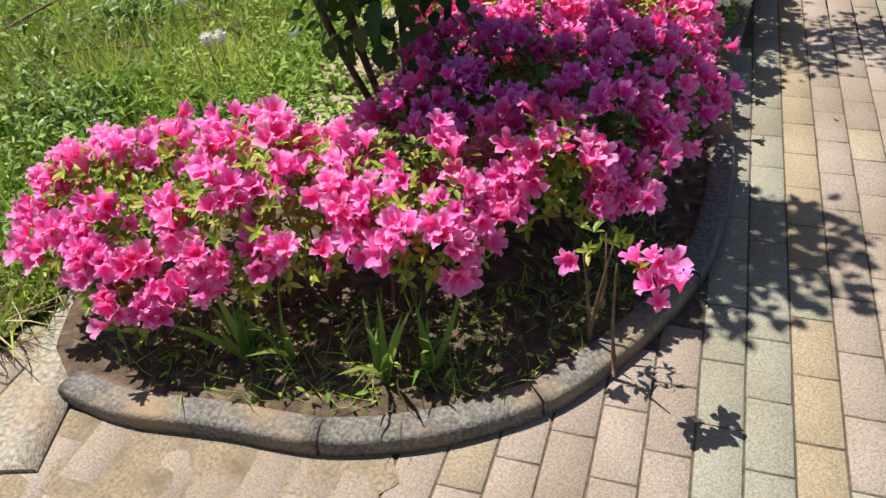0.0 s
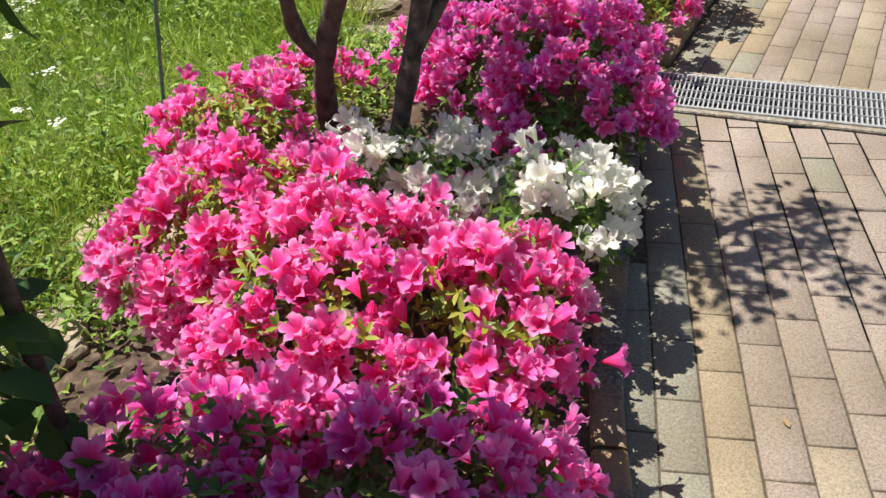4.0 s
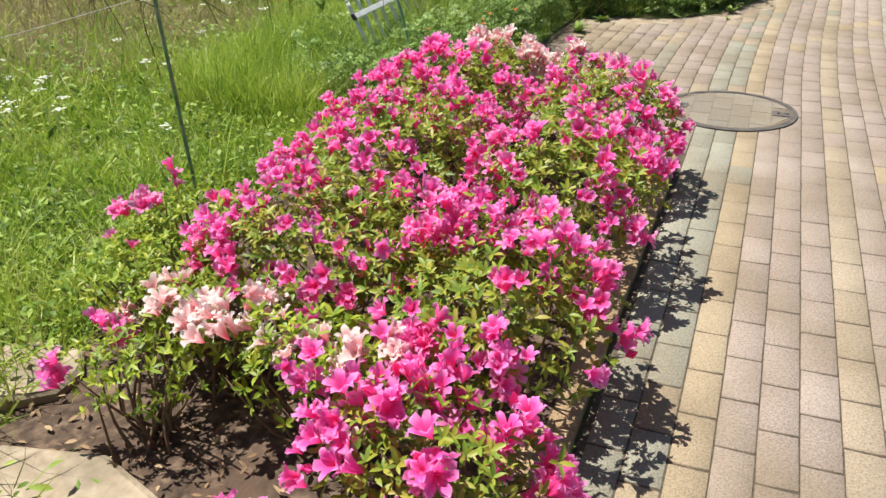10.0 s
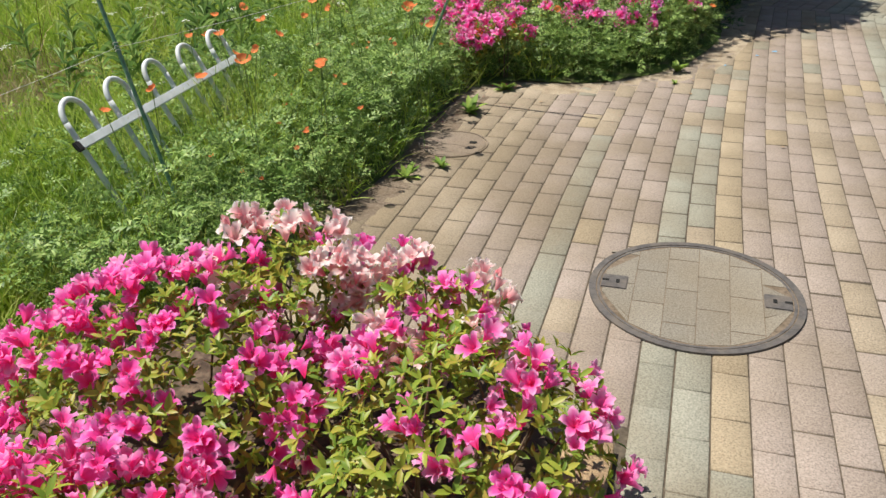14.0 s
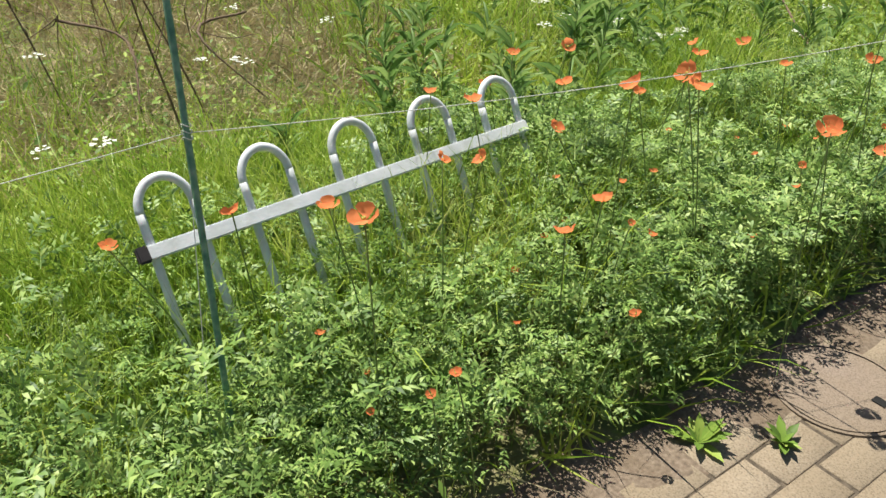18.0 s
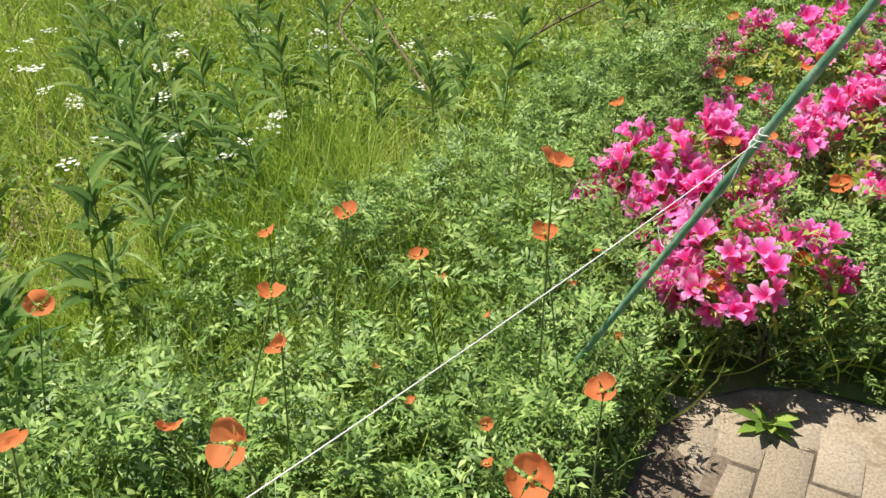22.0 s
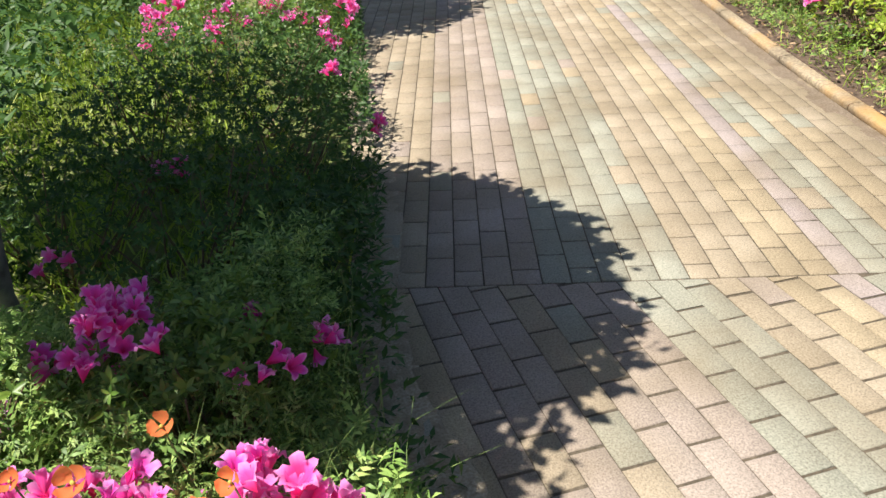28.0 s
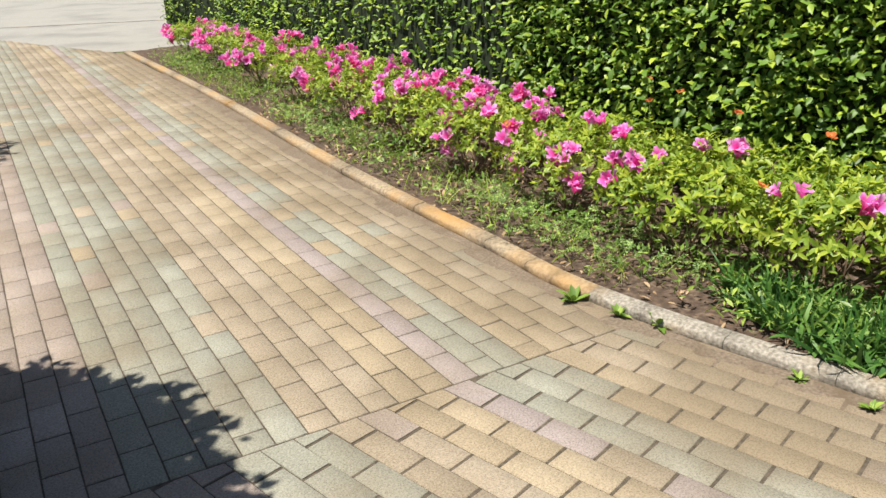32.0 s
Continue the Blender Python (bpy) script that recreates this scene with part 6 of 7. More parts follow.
def leafy(name, label, n, xr, yr, poly, z, size, template, mat, seed, category="weeds", keep=None, out=(), upright=0.6, stems=0):
    """Low leafy growth: leaves between the ground and a wandering top height."""
    rng = np.random.default_rng(seed)
    x, y = rng.uniform(*xr, n), rng.uniform(*yr, n)
    ok = inside(x, y, poly)
    for p in out:
        ok &= ~inside(x, y, p)
    if keep is not None:
        ok &= rng.random(n) < keep(x, y)
    x, y = x[ok], y[ok]
    n = len(x)
    top = z[0] + (z[1] - z[0]) * (0.5 + 0.5 * ripple(x, y, seed + 1, 2.2))
    zz = top * rng.uniform(0.12, 1.0, n) ** 0.7
    d = unit(np.c_[rng.normal(0, 1, n), rng.normal(0, 1, n), rng.normal(upright, 0.5, n)])
    v, f = scatter(template, np.c_[x, y, zz], d, unit(np.c_[rng.normal(0, 0.5, (n, 2)), np.ones(n)]), rng.uniform(*size, n))
    return tagged(new(name, mesh_of(name, v, f, mat)), label, category, kind="stuff")


PBED = [(x - 0.05, y + 0.02) for x, y in POPPY_EDGE[:15]] + [(-0.6, 5.2), (-1.8, 5.0), (-2.3, 3.2), (-2.6, 1.6), (-2.5, 0.3), (-1.9, 0.0)]
DRY_SPOT = [(-6.5, -0.5), (-3.6, -0.2), (-3.3, 1.2), (-3.7, 2.6), (-5.0, 3.0), (-7.0, 2.0)]
dry = lambda x, y: 1.0 - 0.85 * inside(x, y, DRY_SPOT)
blades("meadow_grass", "long green meadow grass beside the flower beds", 90000, (-3.4, -0.9), (-8.5, 5.2), LAWN, (0.08, 0.24), (0.004, 0.009), GRASS, 1, curl=0.75, out=(NORTH_BED, SOUTH_BED), keep=lambda x, y: np.where((x > -1.75) & (y > -0.1), 0.25, 1.0))
blades("meadow_grass", "long green meadow grass further from the path", 50000, (-6.5, -3.4), (-8.0, 9.0), LAWN, (0.14, 0.34), (0.006, 0.012), GRASS, 2, curl=0.7, keep=dry, shape=PLAIN_BLADE)
blades("meadow_grass", "far rough meadow grass", 26000, (-16, -6.5), (-4.0, 16.0), [(-16, -4), (-6.5, -4), (-6.5, 16), (-16, 16)], (0.25, 0.55), (0.012, 0.025), GRASS, 3, shape=PLAIN_BLADE)
blades("meadow_grass", "rough grass beyond the flower beds", 22000, (-6.0, 0.2), (5.2, 14.0), LAWN, (0.15, 0.4), (0.006, 0.012), GRASS, 4, shape=PLAIN_BLADE)
blades("dry_grass", "pale dry straw lying among the grass", 34000, (-7.5, -1.2), (-7.5, 6.0), LAWN, (0.10, 0.30), (0.003, 0.006), DRY, 5, curl=1.6, keep=lambda x, y: np.clip(0.14 + 0.30 * (y < -4.4) * (0.5 + 0.5 * ripple(x, y, 14, 1.5)) + 0.86 * inside(x, y, DRY_SPOT), 0, 1), out=(SOUTH_BED,))
blades("dry_grass", "pale trampled straw in the bare part of the meadow", 24000, (-7.0, -3.3), (-0.5, 3.0), DRY_SPOT, (0.10, 0.26), (0.004, 0.009), DRY, 51, curl=2.2)
blades("dry_grass", "dead brown stems standing in the far meadow", 2600, (-9.0, -3.6), (-2.5, 6.0), LAWN, (0.35, 0.75), (0.003, 0.006), LITTER, 52, curl=0.3, keep=lambda x, y: 0.1 + 0.9 * (ripple(x, y, 17, 0.9) > 0.2))
leafy("meadow_weeds", "broad-leaved weeds growing through the meadow", 26000, (-4.5, -1.0), (-8.0, 5.5), LAWN, (0.06, 0.24), (0.03, 0.065), PLAIN_LEAF, WEED, 6, upright=0.25, out=(NORTH_BED, SOUTH_BED, PBED), keep=lambda x, y: 0.3 + 0.6 * (ripple(x, y, 3, 1.0) > 0.1))
leafy("feathery_foliage", "dense feathery green poppy foliage spilling onto the bricks", 40000, (-2.7, 0.15), (0.0, 5.2), PBED, (0.14, 0.48), (0.04, 0.088), FEATHER, FERNY, 7, "poppy foliage", upright=0.35, keep=lambda x, y: 1.0 - 0.6 * ((x < -1.9) & (y > 0.3) & (y < 0.95)))
leafy("poppy_leaves", "broad cut leaves of the poppies and weeds between them", 9000, (-2.7, 0.15), (0.0, 5.2), PBED, (0.16, 0.50), (0.05, 0.095), FEATHER, FERNY, 27, "poppy foliage", upright=0.45, keep=lambda x, y: 1.0 - 0.6 * ((x < -1.9) & (y > 0.3) & (y < 0.95)))
blades("poppy_grass", "bright grass growing through the poppies", 26000, (-2.9, -1.4), (-0.2, 3.4), [(-2.9, -0.2), (-2.1, -0.2), (-1.85, 0.8), (-1.8, 3.2), (-2.9, 3.4)], (0.2, 0.42), (0.003, 0.006), GRASS, 28, curl=0.4, keep=lambda x, y: 1.0 - 0.45 * ((x > -2.4) & (y > 0.3) & (y < 0.95)))
leafy("feathery_foliage", "feathery foliage drooping over the edge of the bed", 2600, (-1.75, 0.15), (0.2, 5.0), [(x + 0.02, y - 0.01) for x, y in POPPY_EDGE[:15]] + [(x - 0.14, y + 0.05) for x, y in POPPY_EDGE[14::-1]], (0.06, 0.24), (0.04, 0.085), FEATHER, FERNY, 8, "poppy foliage", upright=0.1)
leafy("edge_shrubs", "low dark leafy growth along the shaded edge of the path", 60000, (-0.4, 1.6), (4.3, 9.5), [(x + 0.12, y) for x, y in POPPY_EDGE[12:19]] + [(x - 0.30, y) for x, y in POPPY_EDGE[18:11:-1]], (0.10, 0.40), (0.03, 0.055), PLAIN_LEAF, SHRUB_LEAF, 53, "shrub", upright=0.3, keep=lambda x, y: 0.25 + 0.75 * (ripple(x, y, 27, 2.5) > -0.1))
blades("poppy_stalks", "thin grassy stalks standing among the poppies", 5000, (-2.6, 0.0), (0.2, 4.8), PBED, (0.25, 0.52), (0.002, 0.0035), STALK, 9, curl=0.22)
WEEDY = [verge_spot(y, 0.12) for y in np.arange(1, 13.1, 0.5)] + [verge_spot(y, 0.6) for y in np.arange(13, 0.9, -0.5)]
leafy("verge_weeds", "low leafy weeds along the kerb", 90000, (2.3, 6.6), (0.7, 13.2), WEEDY, (0.11, 0.20), (0.02, 0.05), PLAIN_LEAF, WEED, 10, upright=0.35, keep=lambda x, y: 0.16 + 0.84 * (ripple(x, y, 2, 3.2) > 0.2))
leafy("verge_weeds", "feathery weeds under the azalea row", 30000, (2.3, 6.6), (0.7, 13.2), WEEDY, (0.10, 0.24), (0.03, 0.07), FEATHER, FERNY, 40, upright=0.35, keep=lambda x, y: 0.05 + 0.95 * (ripple(x, y, 6, 2.2) > 0.1))
blades("verge_grass", "thin grass tufts along the kerb", 15000, (2.3, 6.6), (0.7, 13.2), WEEDY, (0.06, 0.16), (0.003, 0.006), GRASS, 41, curl=0.7, base_z=0.06, keep=lambda x, y: 0.2 + 0.8 * (ripple(x, y, 9, 2.0) > 0.0))
blades("lily_grass", "dark strappy lily-turf leaves arching over the kerb", 14500, (2.2, 3.2), (1.2, 4.6), [verge_spot(y, 0.085) for y in np.arange(1.2, 3.9, 0.3)] + [verge_spot(4.1, 0.2), verge_spot(4.35, 0.34)] + [verge_spot(y, 0.48) for y in np.arange(4.35, 1.1, -0.3)], (0.09, 0.21), (0.012, 0.021),
       material("lily_leaf", [(0.018, 0.06, 0.012), (0.045, 0.125, 0.02), (0.09, 0.20, 0.035), (0.20, 0.30, 0.05)], 0.5, 5, island=0.8, sheer=0.12, spec=0.35), 11, curl=0.9, base_z=0.07, keep=lambda x, y: 1.0 - (np.hypot(x - 2.40, y - 2.86) < 0.10))
leafy("verge_undergrowth", "dark leafy undergrowth below the azalea row", 42000, (2.3, 6.6), (0.7, 13.2), [verge_spot(y, 0.22) for y in np.arange(1, 13.1, 0.5)] + [verge_spot(y, 0.62) for y in np.arange(13, 0.9, -0.5)], (0.16, 0.40), (0.028, 0.055), PLAIN_LEAF, DARK_LEAF, 54, upright=0.35, keep=lambda x, y: 0.25 + 0.75 * (ripple(x, y, 33, 2.6) > -0.05))
blades("dry_grass", "tangled straw and dead stems beside the planter", 15000, (-3.2, -1.0), (-6.6, -4.3), LAWN, (0.08, 0.30), (0.003, 0.006), DRY, 55, curl=1.5, out=(SOUTH_BED,), keep=lambda x, y: 0.12 + 0.88 * (ripple(x, y, 35, 1.8) > 0.0))
leafy("lawn_weeds", "dark low weeds in the rough grass beside the planter", 9000, (-3.2, -0.95), (-6.6, -4.3), LAWN, (0.08, 0.22), (0.03, 0.07), LEAF, DARK_LEAF, 56, upright=0.4, out=(SOUTH_BED,), keep=lambda x, y: 0.05 + 0.95 * (ripple(x, y, 37, 1.9) > 0.4))
leafy("fallen_leaves", "dry fallen leaves on the planting soil", 1500, (-1.7, 0.4), (-6.3, 0.2), SOUTH_BED, (0.045, 0.055), (0.02, 0.04), LEAF, LITTER, 12, "leaf litter", upright=0.05)
leafy("fallen_leaves", "dry fallen leaves under the pale azalea", 1300, (-1.7, -0.3), (-2.7, 0.2), NORTH_BED, (0.042, 0.05), (0.02, 0.04), LEAF, LITTER, 13, "leaf litter", upright=0.05)
leafy("fallen_leaves", "dry leaves behind the kerb", 6000, (2.3, 5.0), (2.0, 9.0), VERGE, (0.07, 0.10), (0.02, 0.05), LEAF, LITTER, 14, "leaf litter", upright=0.05)

for k, (x, y, r) in enumerate([(-9.5, 4.6, 0.9), (-12.5, 2.0, 1.1), (-8.0, 9.5, 0.9), (-10.5, 6.5, 0.8)]):
    ob = thing("far_shrub", "dark rounded shrub at the far side of the meadow", "shrub", group="far shrubs")
    limb("stem", [(x, y, -0.02), (x + 0.05, y, 0.5), (x, y + 0.1, 1.0)], [0.04, 0.03, 0.015], ob, BARK, 7, seed=60 + k)
    leaf_cloud("foliage", (x, y, 0.7), (r, r, 0.7), 1300, 0.10, BROAD, SHRUB_LEAF, ob, 160 + k)

leafy("tall_weeds", "tall dark leafy weeds behind the shade tree", 15000, (-4.2, -0.2), (5.4, 11.0), [(-4.2, 6.2), (-1.7, 5.7), (-1.25, 6.2), (-0.9, 7.4), (-0.4, 9.0), (-0.2, 11.0), (-4.2, 11.0)], (0.25, 0.75), (0.06, 0.13), PLAIN_LEAF, SHRUB_LEAF, 42, upright=0.4)
leafy("meadow_clover", "dense small-leaved clover and vetch in the meadow", 42000, (-4.2, -1.5), (-6.5, 6.5), LAWN, (0.05, 0.26), (0.018, 0.04), PLAIN_BROAD, WEED, 43, upright=0.5, out=(NORTH_BED, SOUTH_BED, PBED), keep=lambda x, y: (0.1 + 0.9 * (ripple(x, y, 12, 1.4) > 0.05)) * dry(x, y))
blades("tall_grass", "tall seeding grass stems in dark and pale tufts", 26000, (-5.0, -1.6), (-6.0, 7.0), LAWN, (0.22, 0.5), (0.0025, 0.005), GRASS, 44, curl=0.3, out=(NORTH_BED, SOUTH_BED), keep=lambda x, y: 0.04 + 0.96 * (ripple(x, y, 21, 1.6) > 0.25))
leafy("bed_weeds", "low weeds and runners at the lawn edge of the bed", 16000, (-1.7, -0.5), (-6.2, -2.5), [(-1.45, -6.2), (-0.95, -6.1), (-0.85, -5.3), (-0.95, -4.4), (-1.0, -3.0), (-0.9, -2.6), (-1.7, -2.6), (-1.7, -6.2)], (0.06, 0.17), (0.022, 0.055), LEAF, WEED, 45, upright=0.4, keep=lambda x, y: 0.1 + 0.9 * (ripple(x, y, 23, 3.0) > -0.1))
# dead branches and bare twigs lying in the meadow
rng = np.random.default_rng(71)
for k, run_of in enumerate([[(-2.49, -5.31, 0.2), (-2.59, -5.02, 0.2), (-2.55, -4.87, 0.22), (-2.27, -4.72, 0.22), (-1.85, -4.72, 0.16)], [(-2.3, -5.26, 0.1), (-2.17, -5.16, 0.12), (-1.94, -4.99, 0.12), (-2.03, -4.94, 0.16), (-2.23, -4.89, 0.15)],
                            [(-2.46, 4.48, 0.2), (-2.37, 4.70, 0.24), (-2.22, 5.12, 0.28)], [(-3.3, 4.6, 0.22), (-3.0, 4.27, 0.2), (-2.65, 3.92, 0.16), (-2.5, 3.85, 0.1)], [(-3.4, 4.7, 0.3), (-3.24, 4.2, 0.25), (-2.9, 4.0, 0.15)],
                            [(-4.4, 0.9, 0.35), (-4.1, 1.1, 0.3), (-3.7, 1.0, 0.12)], [(-4.2, 1.7, 0.3), (-3.9, 1.35, 0.34), (-3.6, 1.5, 0.1)]]):
    ob = thing("dead_branch", "dry bare branch lying in the long grass", "branch", group="dead branches in the meadow")
    limb("stem", run_of, [0.007, 0.006, 0.004], ob, TWIG, 6, seed=300 + k)
    for j in range(6):
        q = np.array(run_of[int(rng.integers(len(run_of)))]) + rng.normal(0, 0.02, 3)
        e = q + rng.normal(0, 0.13, 3) * (1, 1, 0.8)
        limb("twig", [q, q * 0.5 + e * 0.5 + rng.normal(0, 0.02, 3), e], [0.003, 0.0025, 0.0015], ob, TWIG, 5, seed=310 + 9 * k + j)

# dark dry stalks standing in the meadow
for k, (b, t) in enumerate([((-2.968, 0.979), (-2.934, 0.822, 1.0)), ((-3.55, 1.25), (-3.75, 1.05, 0.75)), ((-3.2, 0.1), (-3.1, -0.05, 0.6)), ((-4.3, 2.4), (-4.2, 2.2, 0.9)), ((-4.2, -0.1), (-4.45, -0.3, 0.8)), ((-4.6, 0.3), (-4.75, 0.05, 0.9)), ((-4.9, -0.5), (-5.1, -0.6, 0.85)), ((-5.2, 0.6), (-5.3, 0.4, 0.9)), ((-4.0, 0.8), (-4.25, 0.65, 0.8)), ((-5.6, 1.6), (-5.5, 1.4, 0.9)), ((-5.0, 1.3), (-5.25, 1.2, 0.8))]):
    ob = thing("dry_stalk", "thin dark dry stalk standing in the long grass", "stalk", (*b, 0.0), "dry stalks in the meadow")
    top = np.array(t) - (*b, 0)
    limb("stem", [(0, 0, -0.02), top * 0.35 + (0.01, 0, 0), top * 0.7 - (0.008, 0.004, 0), top], [0.0045, 0.004, 0.0032, 0.002], ob, TWIG, 6, seed=360 + k)
    for j, h in enumerate((0.45, 0.6, 0.78, 0.9)):
        s = np.random.default_rng(370 + 5 * k + j)
        limb("twig", [top * h, top * h + s.normal(0, 0.03, 3) + (0, 0, 0.03), top * h + s.normal(0, 0.05, 3) + (0, 0, 0.07)], [0.0022, 0.0018, 0.0012], ob, TWIG, 5, seed=380 + 5 * k + j)
# leafless brambles at the far side of the meadow
for k, (x, y, r) in enumerate([(-11.5, 0.6, 1.3), (-12.3, 2.6, 1.4), (-10.6, 3.6, 0.9), (-13.0, -1.0, 1.3)]):
    s = np.random.default_rng(390 + k)
    ob = thing("bramble", "tangle of grey-brown leafless bramble canes", "bramble", (x, y, 0.0), "brambles beyond the meadow")
    arrays = []
    for j in range(110):
        foot, reach = s.normal(0, r * 0.4, 2), s.normal(0, r * 0.45, 2)
        arrays.append(tube_arrays(smooth_path([(*foot, 0), (*(foot + reach * 0.4), s.uniform(0.4, 1.0)), (*(foot + reach), s.uniform(0.1, 0.9))], 4), s.uniform(0.005, 0.010), 5))
    for j in range(6):
        piece("cane", mesh_of("cane", *arrays[j], TWIG, True), ob)
    piece("canes", mesh_of("canes", *join(arrays[6:]), GREY_BARK, True), ob, kind="stuff")

# white umbels in the meadow
rng = np.random.default_rng(17)
pos, grow, face, size = [], [], [], []
SPOTS = [(-2.88, -3.62, 7), (-2.95, -3.33, 9), (-3.15, -3.22, 6), (-2.13, -3.9, 4), (-1.86, -3.93, 3), (-3.7, -1.25, 9), (-3.14, -2.31, 6), (-3.9, -2.6, 5), (-3.11, -0.9, 4), (-2.82, 0.59, 1), (-2.42, 0.26, 1), (-5.9, -2.1, 6), (-2.75, -2.33, 6), (-3.69, -0.55, 3), (-3.32, -1.17, 4),
         (-3.05, -1.04, 4), (-3.07, 4.0, 3), (-2.61, 3.78, 2), (-2.45, 3.69, 3), (-2.05, 4.17, 2), (-2.04, 3.82, 2), (-2.74, 4.45, 2), (-3.45, 3.21, 3), (-3.32, 3.46, 3), (-2.8, 3.22, 3), (-2.72, 3.01, 2), (-3.06, 2.74, 2), (-2.97, 2.9, 2), (-3.69, 3.04, 3), (-4.37, 3.56, 4), (-3.93, 3.65, 4)]
spots = [(x + rng.normal(0, 0.10), y + rng.normal(0, 0.10)) for x, y, many in SPOTS for _ in range(many)]
for k in range(60 + len(spots)):
    x, y = spots[k] if k < len(spots) else (rng.uniform(-5.5, -1.9), rng.uniform(-6.5, 5.5))
    if not inside([x], [y], LAWN)[0] or (y > -0.2 and x > -2.5):
        continue
    z = rng.uniform(0.22, 0.42)
    for _ in range(14):
        pos.append((x + rng.normal(0, 0.016), y + rng.normal(0, 0.016), z + rng.normal(0, 0.004)))
        a = rng.uniform(0, 6.28)
        grow.append((math.cos(a), math.sin(a), 0.15))
        size.append(rng.uniform(0.012, 0.02))
pos = np.array(pos)
v, f = scatter((SMALL_LEAF[0] * (2.6, 1, 1), SMALL_LEAF[1]), pos, np.array(grow), np.tile((0.0, 0, 1), (len(pos), 1)), np.array(size))
tagged(new("white_wildflowers", mesh_of("white_wildflowers", v, f, YARROW)), "flat white wildflower heads scattered in the meadow", "wildflowers", kind="stuff")
arrays = [tube_arrays([(x, y, 0.0), (x, y, z)], 0.0012, 4) for x, y, z in pos[::14]]
tagged(new("wildflower_stalks", mesh_of("wildflower_stalks", *join(arrays), STALK)), "thin stalks of the white wildflowers", "wildflowers", kind="stuff")

# dandelion clocks
for k, (x, y, z) in enumerate([(-1.20, -5.27, 0.40), (-1.17, -5.24, 0.405), (-1.48, -5.14, 0.44)]):
    ob = thing("dandelion_clock", "white dandelion seed head on a thin stalk in the grass", "dandelion", (x, y, 0.0), "dandelion clocks")
    piece("stalk", mesh_of("stalk", *tube_arrays([(0, 0, 0), (0.01, 0, z * 0.5), (0, 0, z)], 0.0015, 5), STALK), ob)
    d = unit(np.random.default_rng(k).normal(size=(160, 3)))
    v, f = scatter((SMALL_LEAF[0] * (0.5, 1, 1), SMALL_LEAF[1]), d * 0.004 + (0, 0, z), d, np.roll(d, 1, 1), np.full(160, 0.023))
    piece("seed_fluff", mesh_of("seed_fluff", v, f, FLUFF), ob)

# weeds in the joints of the paving
for k, (x, y, s) in enumerate([(-1.286, 1.47, 0.09), (-1.172, 1.622, 0.07), (-1.24, 2.35, 0.12), (-0.238, 3.326, 0.10), (2.455, 4.78, 0.09), (2.45, 4.42, 0.08), (2.44, 4.58, 0.07), (2.27, 3.07, 0.06), (2.35, 3.9, 0.05), (2.30, 3.68, 0.05), (2.28, 3.52, 0.06), (-1.15, 2.78, 0.10), (-0.237, 3.083, 0.04)]):
    rng = np.random.default_rng(400 + k)
    ob = thing("joint_weed", "small green weed rooted in a joint of the paving", "weed", (x, y, 0.0), "weeds in the paving")
    n = 16
    a = rng.uniform(0, 6.28, n)
    v, f = scatter(LEAF, np.zeros((n, 3)), unit(np.c_[np.cos(a), np.sin(a), rng.uniform(0.2, 1.4, n)]), np.tile((0.0, 0, 1), (n, 1)), s * rng.uniform(0.5, 1.0, n))
    piece("leaves", mesh_of("leaves", v, f, WEED), ob)

# broad strap leaves in the planter
for k, (x, y) in enumerate([(-0.25, -5.93), (-0.02, -5.86), (-0.35, -5.98), (0.05, -5.78)]):
    rng = np.random.default_rng(500 + k)
    ob = thing("strap_leaf_plant", "tuft of upright green strap leaves in the planter soil", "plant", (x, y, 0.03), "strap-leaved tufts")
    n = 10
    v, f = scatter(BLADE, np.zeros((n, 3)), unit(np.c_[rng.normal(0, 0.22, (n, 2)), np.ones(n)]), unit(np.c_[rng.normal(size=(n, 2)), np.zeros(n)]), np.c_[rng.uniform(0.012, 0.022, n), rng.uniform(0.12, 0.26, n), rng.uniform(0.12, 0.26, n)])
    piece("leaves", mesh_of("leaves", v, f, WEED), ob)

FRONT = [(-0.75, -6.2), (-0.3, -6.12), (0.05, -5.93), (0.22, -5.76), (0.32, -5.5), (0.36, -5.1), (0.2, -4.95), (0.0, -5.5), (-0.4, -5.85)]
blades("planter_grass", "thin grass blades sprouting from the planter soil", 2600, (-0.8, 0.4), (-6.2, -4.9), FRONT, (0.05, 0.16), (0.002, 0.004), GRASS, 46, curl=0.9, base_z=0.04)
leafy("planter_weeds", "small weeds on the planter soil", 1500, (-0.8, 0.4), (-6.2, -4.9), FRONT, (0.05, 0.10), (0.015, 0.035), LEAF, WEED, 47, upright=0.3)

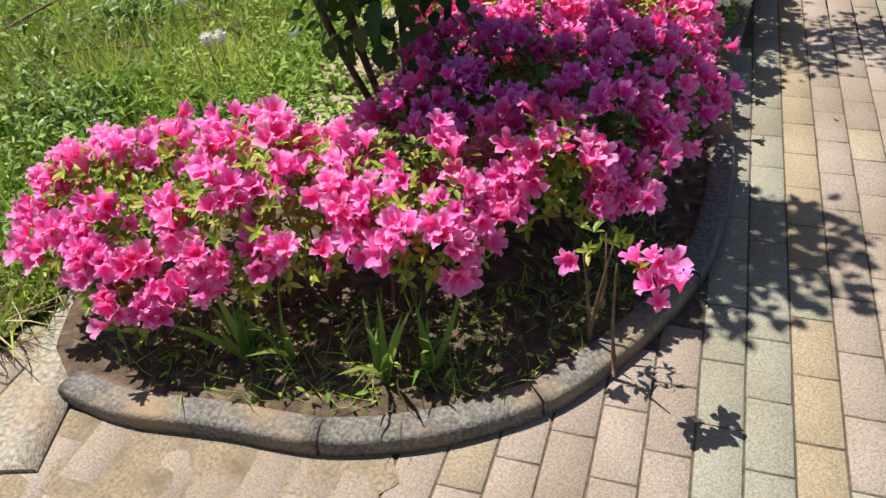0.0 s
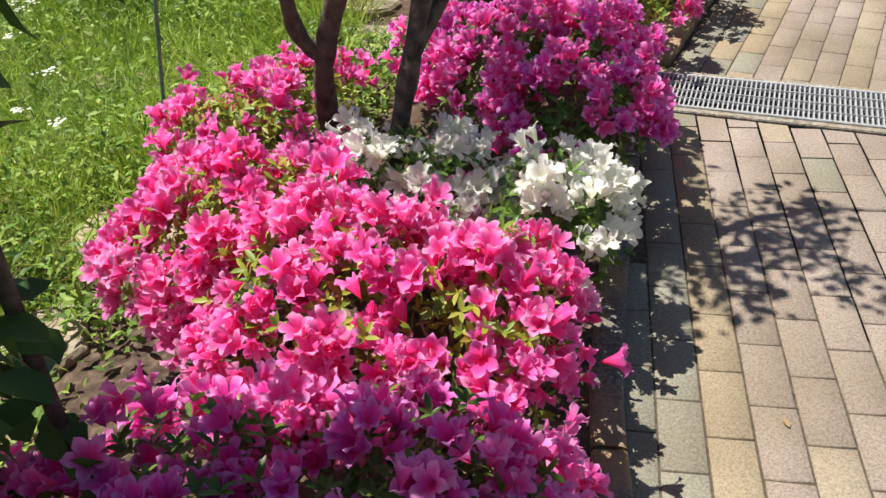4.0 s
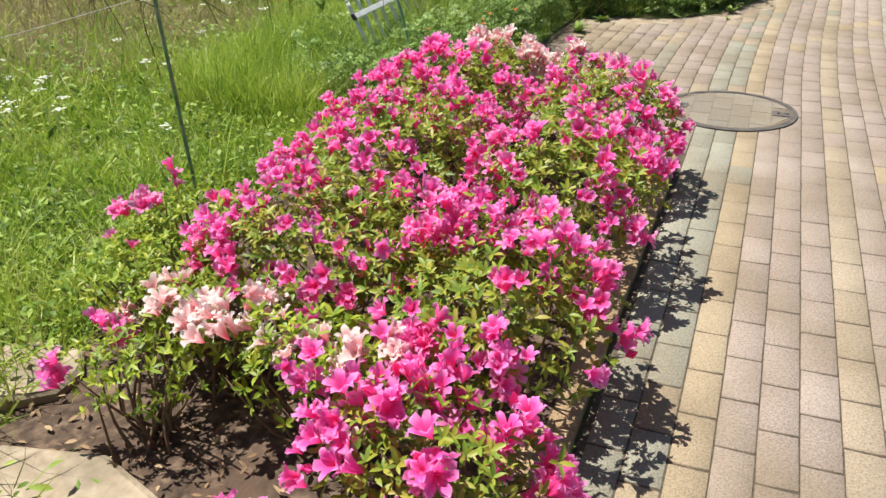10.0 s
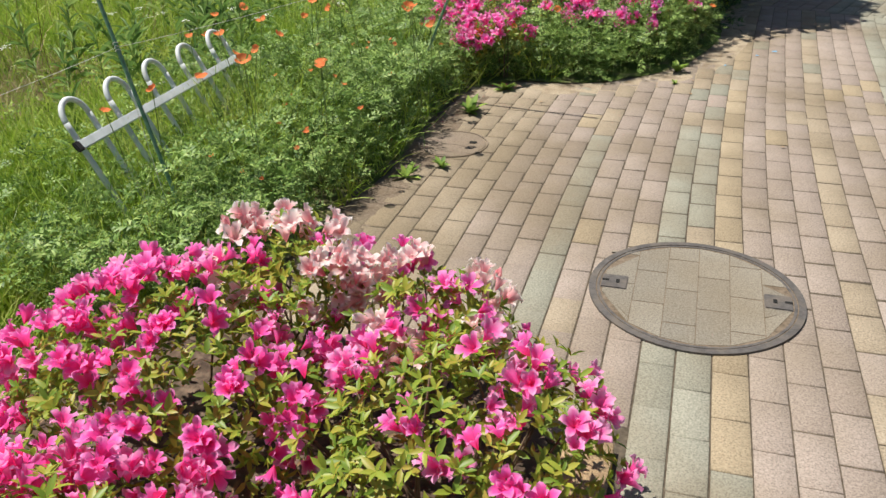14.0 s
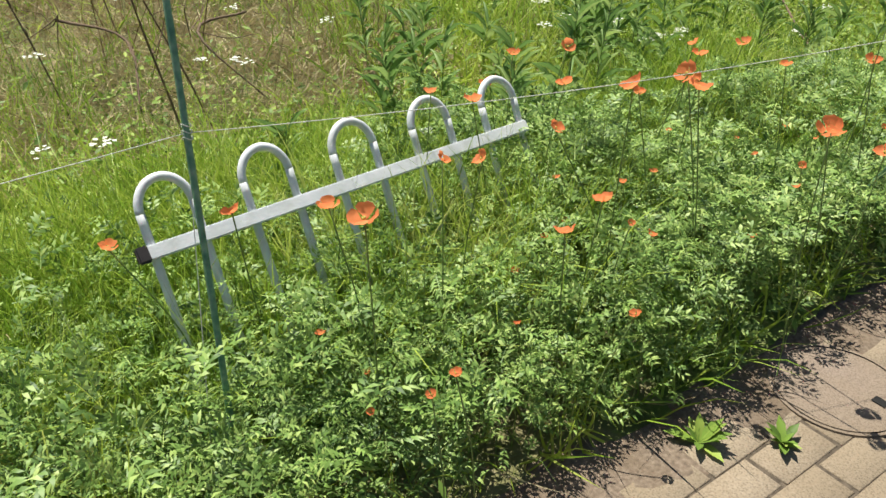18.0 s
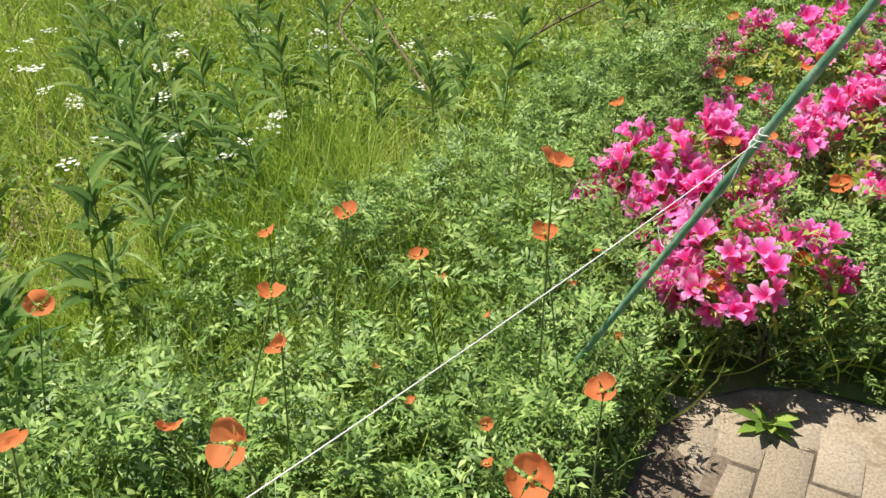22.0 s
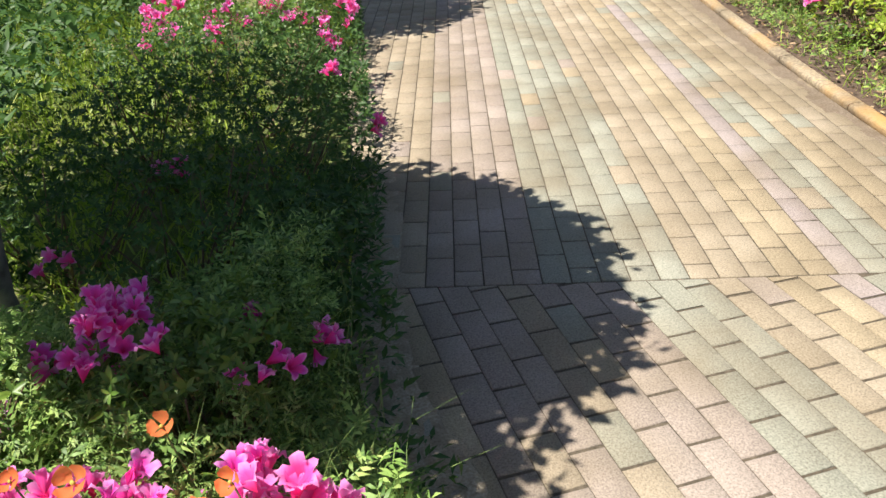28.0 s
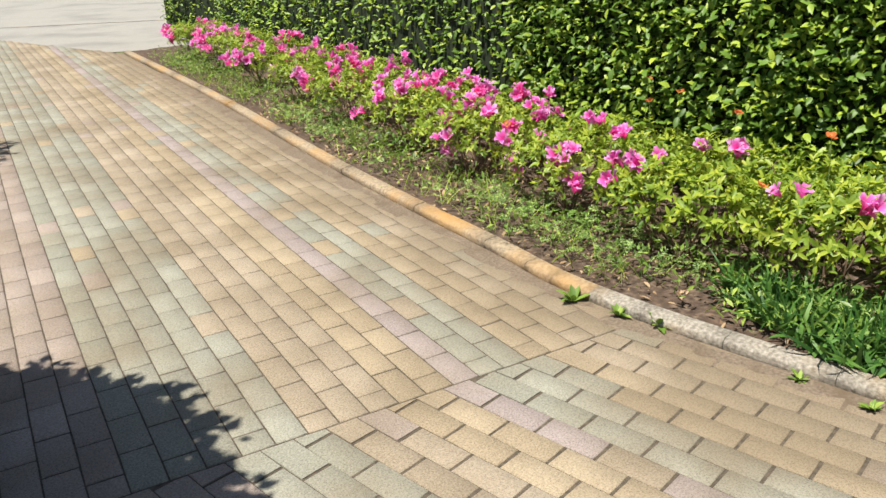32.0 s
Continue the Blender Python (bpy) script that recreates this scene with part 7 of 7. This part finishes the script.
# tall willow-leaved weeds in the meadow, several stems to a clump
for k, (x, y, z, many) in enumerate([(-2.42, 1.95, 0.52, 2), (-2.75, 2.45, 0.55, 4), (-3.05, 2.75, 0.6, 5), (-2.70, 2.95, 0.5, 4), (-3.35, 3.1, 0.6, 5), (-2.6, 3.8, 0.5, 4), (-3.5, 2.3, 0.5, 4), (-2.1, 5.0, 0.5, 3), (-2.5, 1.35, 0.5, 3), (-3.0, 3.6, 0.55, 5), (-2.95, 1.9, 0.5, 4)]):
    rng = np.random.default_rng(600 + k)
    ob = thing("tall_weed", "clump of tall weeds with long narrow pale green leaves", "weed", (x, y, 0.0), "tall meadow weeds")
    pos, grow, size = [], [], []
    for j in range(many):
        foot, lean, high = rng.normal(0, 0.16, 2) * (many > 1), rng.normal(0, 0.05, 2), z * rng.uniform(0.75, 1.1)
        top = np.array((*(foot + lean), high))
        run_up = smooth_path([(*foot, 0), (*(foot + lean * 0.3), high * 0.5), top], 4)
        piece("stalk", mesh_of("stalk", *tube_arrays(run_up, np.linspace(0.0035, 0.0015, len(run_up)), 6), STALK), ob)
        n = 22
        h, a = rng.uniform(0.2, 1.0, n), rng.uniform(0, 6.28, n)
        pos.append(np.c_[foot[0] + lean[0] * h**2, foot[1] + lean[1] * h**2, high * h])
        grow.append(unit(np.c_[np.cos(a), np.sin(a), rng.uniform(0.1, 0.9, n) + h]))
        size.append(rng.uniform(0.10, 0.19, n) * (1.15 - 0.5 * h))
    pos, grow, size = np.concatenate(pos), np.concatenate(grow), np.concatenate(size)
    v, f = scatter((LEAF[0] * (0.36, 1, 2.2), LEAF[1]), pos, grow, np.tile((0.0, 0, 1), (len(pos), 1)), size)
    piece("leaves", mesh_of("leaves", v, f, WILLOWY), ob)

# small litter and marks on the paving
bm = bmesh.new()
rng = np.random.default_rng(730)
bmesh.ops.create_grid(bm, x_segments=7, y_segments=4, size=0.5)
for q in bm.verts:
    q.co = Vector((q.co.x * 0.085 + rng.normal(0, 0.003), q.co.y * 0.04 + rng.normal(0, 0.003), 0.005 + rng.uniform(0, 0.009)))
ob = part("paper_scrap", bm, PAPER)
ob.matrix_basis = pose(2.345, 2.86, 0.044, 0, 0, 70)
tagged(ob, "crumpled white paper scrap lying on the kerb", "litter")

BLUE_PAINT = material("faded_blue_paint", [(0.12, 0.32, 0.55), (0.22, 0.44, 0.62)], 0.7, 60)
for k, (x, y, r) in enumerate([(2.0, 3.47, 0.014), (1.92, 3.51, 0.011), (0.34, 3.90, 0.022), (0.23, 3.78, 0.013), (0.04, 3.52, 0.012)]):
    rng = np.random.default_rng(700 + k)
    bm = bmesh.new()
    bm.faces.new([bm.verts.new((r * math.cos(a) * rng.uniform(0.6, 1.2), r * 0.7 * math.sin(a) * rng.uniform(0.6, 1.2), 0.0)) for a in np.linspace(0, 2 * math.pi, 11, endpoint=False)])
    ob = part("paint_mark", bm, BLUE_PAINT)
    ob.matrix_basis = pose(x, y, 0.0035, 0, 0, rng.uniform(0, 90))
    tagged(ob, "small faded blue paint spot on a paving brick", "paint mark", "blue paint spots")
for k, (x, y, r, turn) in enumerate([(2.25, 2.88, 0.05, 20), (2.24, 2.79, 0.06, -35), (-0.13, 3.15, 0.03, 60), (-0.14, 2.89, 0.035, 10), (0.02, 3.73, 0.03, 140), (-0.48, 3.05, 0.03, 80), (-0.62, 2.93, 0.025, 30), (2.2, 3.30, 0.03, 50), (1.4, 2.4, 0.03, 15), (0.3, 2.2, 0.025, 100), (-0.9, 2.6, 0.03, 130), (-1.2, 2.5, 0.035, 70), (0.5, -4.1, 0.03, 40), (0.9, -5.6, 0.03, 110)]):
    ob = piece("dry_leaf", mesh_of("dry_leaf", LEAF[0] * (1.3, 1, 1) * r, LEAF[1], LITTER), None, pose(x, y, 0.006, 4, 3, turn))
    tagged(ob, "single curled brown leaf lying on the paving", "leaf", "dry leaves on the paving")
kerb_weed = thing("kerb_weed", "tall broad-leaved weed growing from the kerb joint", "weed", (2.27, 2.68, 0.0))
piece("stalk", mesh_of("stalk", *tube_arrays(smooth_path([(0, 0, 0), (0.01, -0.01, 0.12), (-0.01, -0.02, 0.25)], 4), 0.003, 6), STALK), kerb_weed)
n = 13
rng = np.random.default_rng(720)
h, a = np.linspace(0.02, 0.25, n), np.arange(n) * 2.4
v, f = scatter(BROAD, np.c_[0 * h, -0.05 * h, h], unit(np.c_[np.cos(a), np.sin(a), rng.uniform(-0.1, 0.7, n)]), np.tile((0.0, 0, 1), (n, 1)), rng.uniform(0.05, 0.085, n))
piece("leaves", mesh_of("leaves", v, f, WEED), kerb_weed)
creeper = thing("fallen_twig", "thin dry twig lying on the paving beside the kerb", "twig", (2.26, 3.34, 0.0))
piece("stem", mesh_of("stem", *tube_arrays(smooth_path([(0.03, 0.16, 0.006), (0.0, 0.05, 0.008), (-0.005, -0.08, 0.006), (0.03, -0.17, 0.008)], 5), 0.002, 5), DRY), creeper)

# the paving, last
pave("path_main", "bands of yellow, pink and grey-green paving bricks in running bond", main_cells, lambda x, y: abs(x - 0.45) + 0.25 * abs(y - 1.5))
pave("path_far", "brick paving laid at an angle beyond a straight joint", far_cells, lambda x, y: math.hypot(x - 1.6, y - 5.0))
pave("path_south", "brick paving in courses slanting past the planter", south_cells, lambda x, y: math.hypot(x - 0.75, 0.5 * (y + 4.6)))
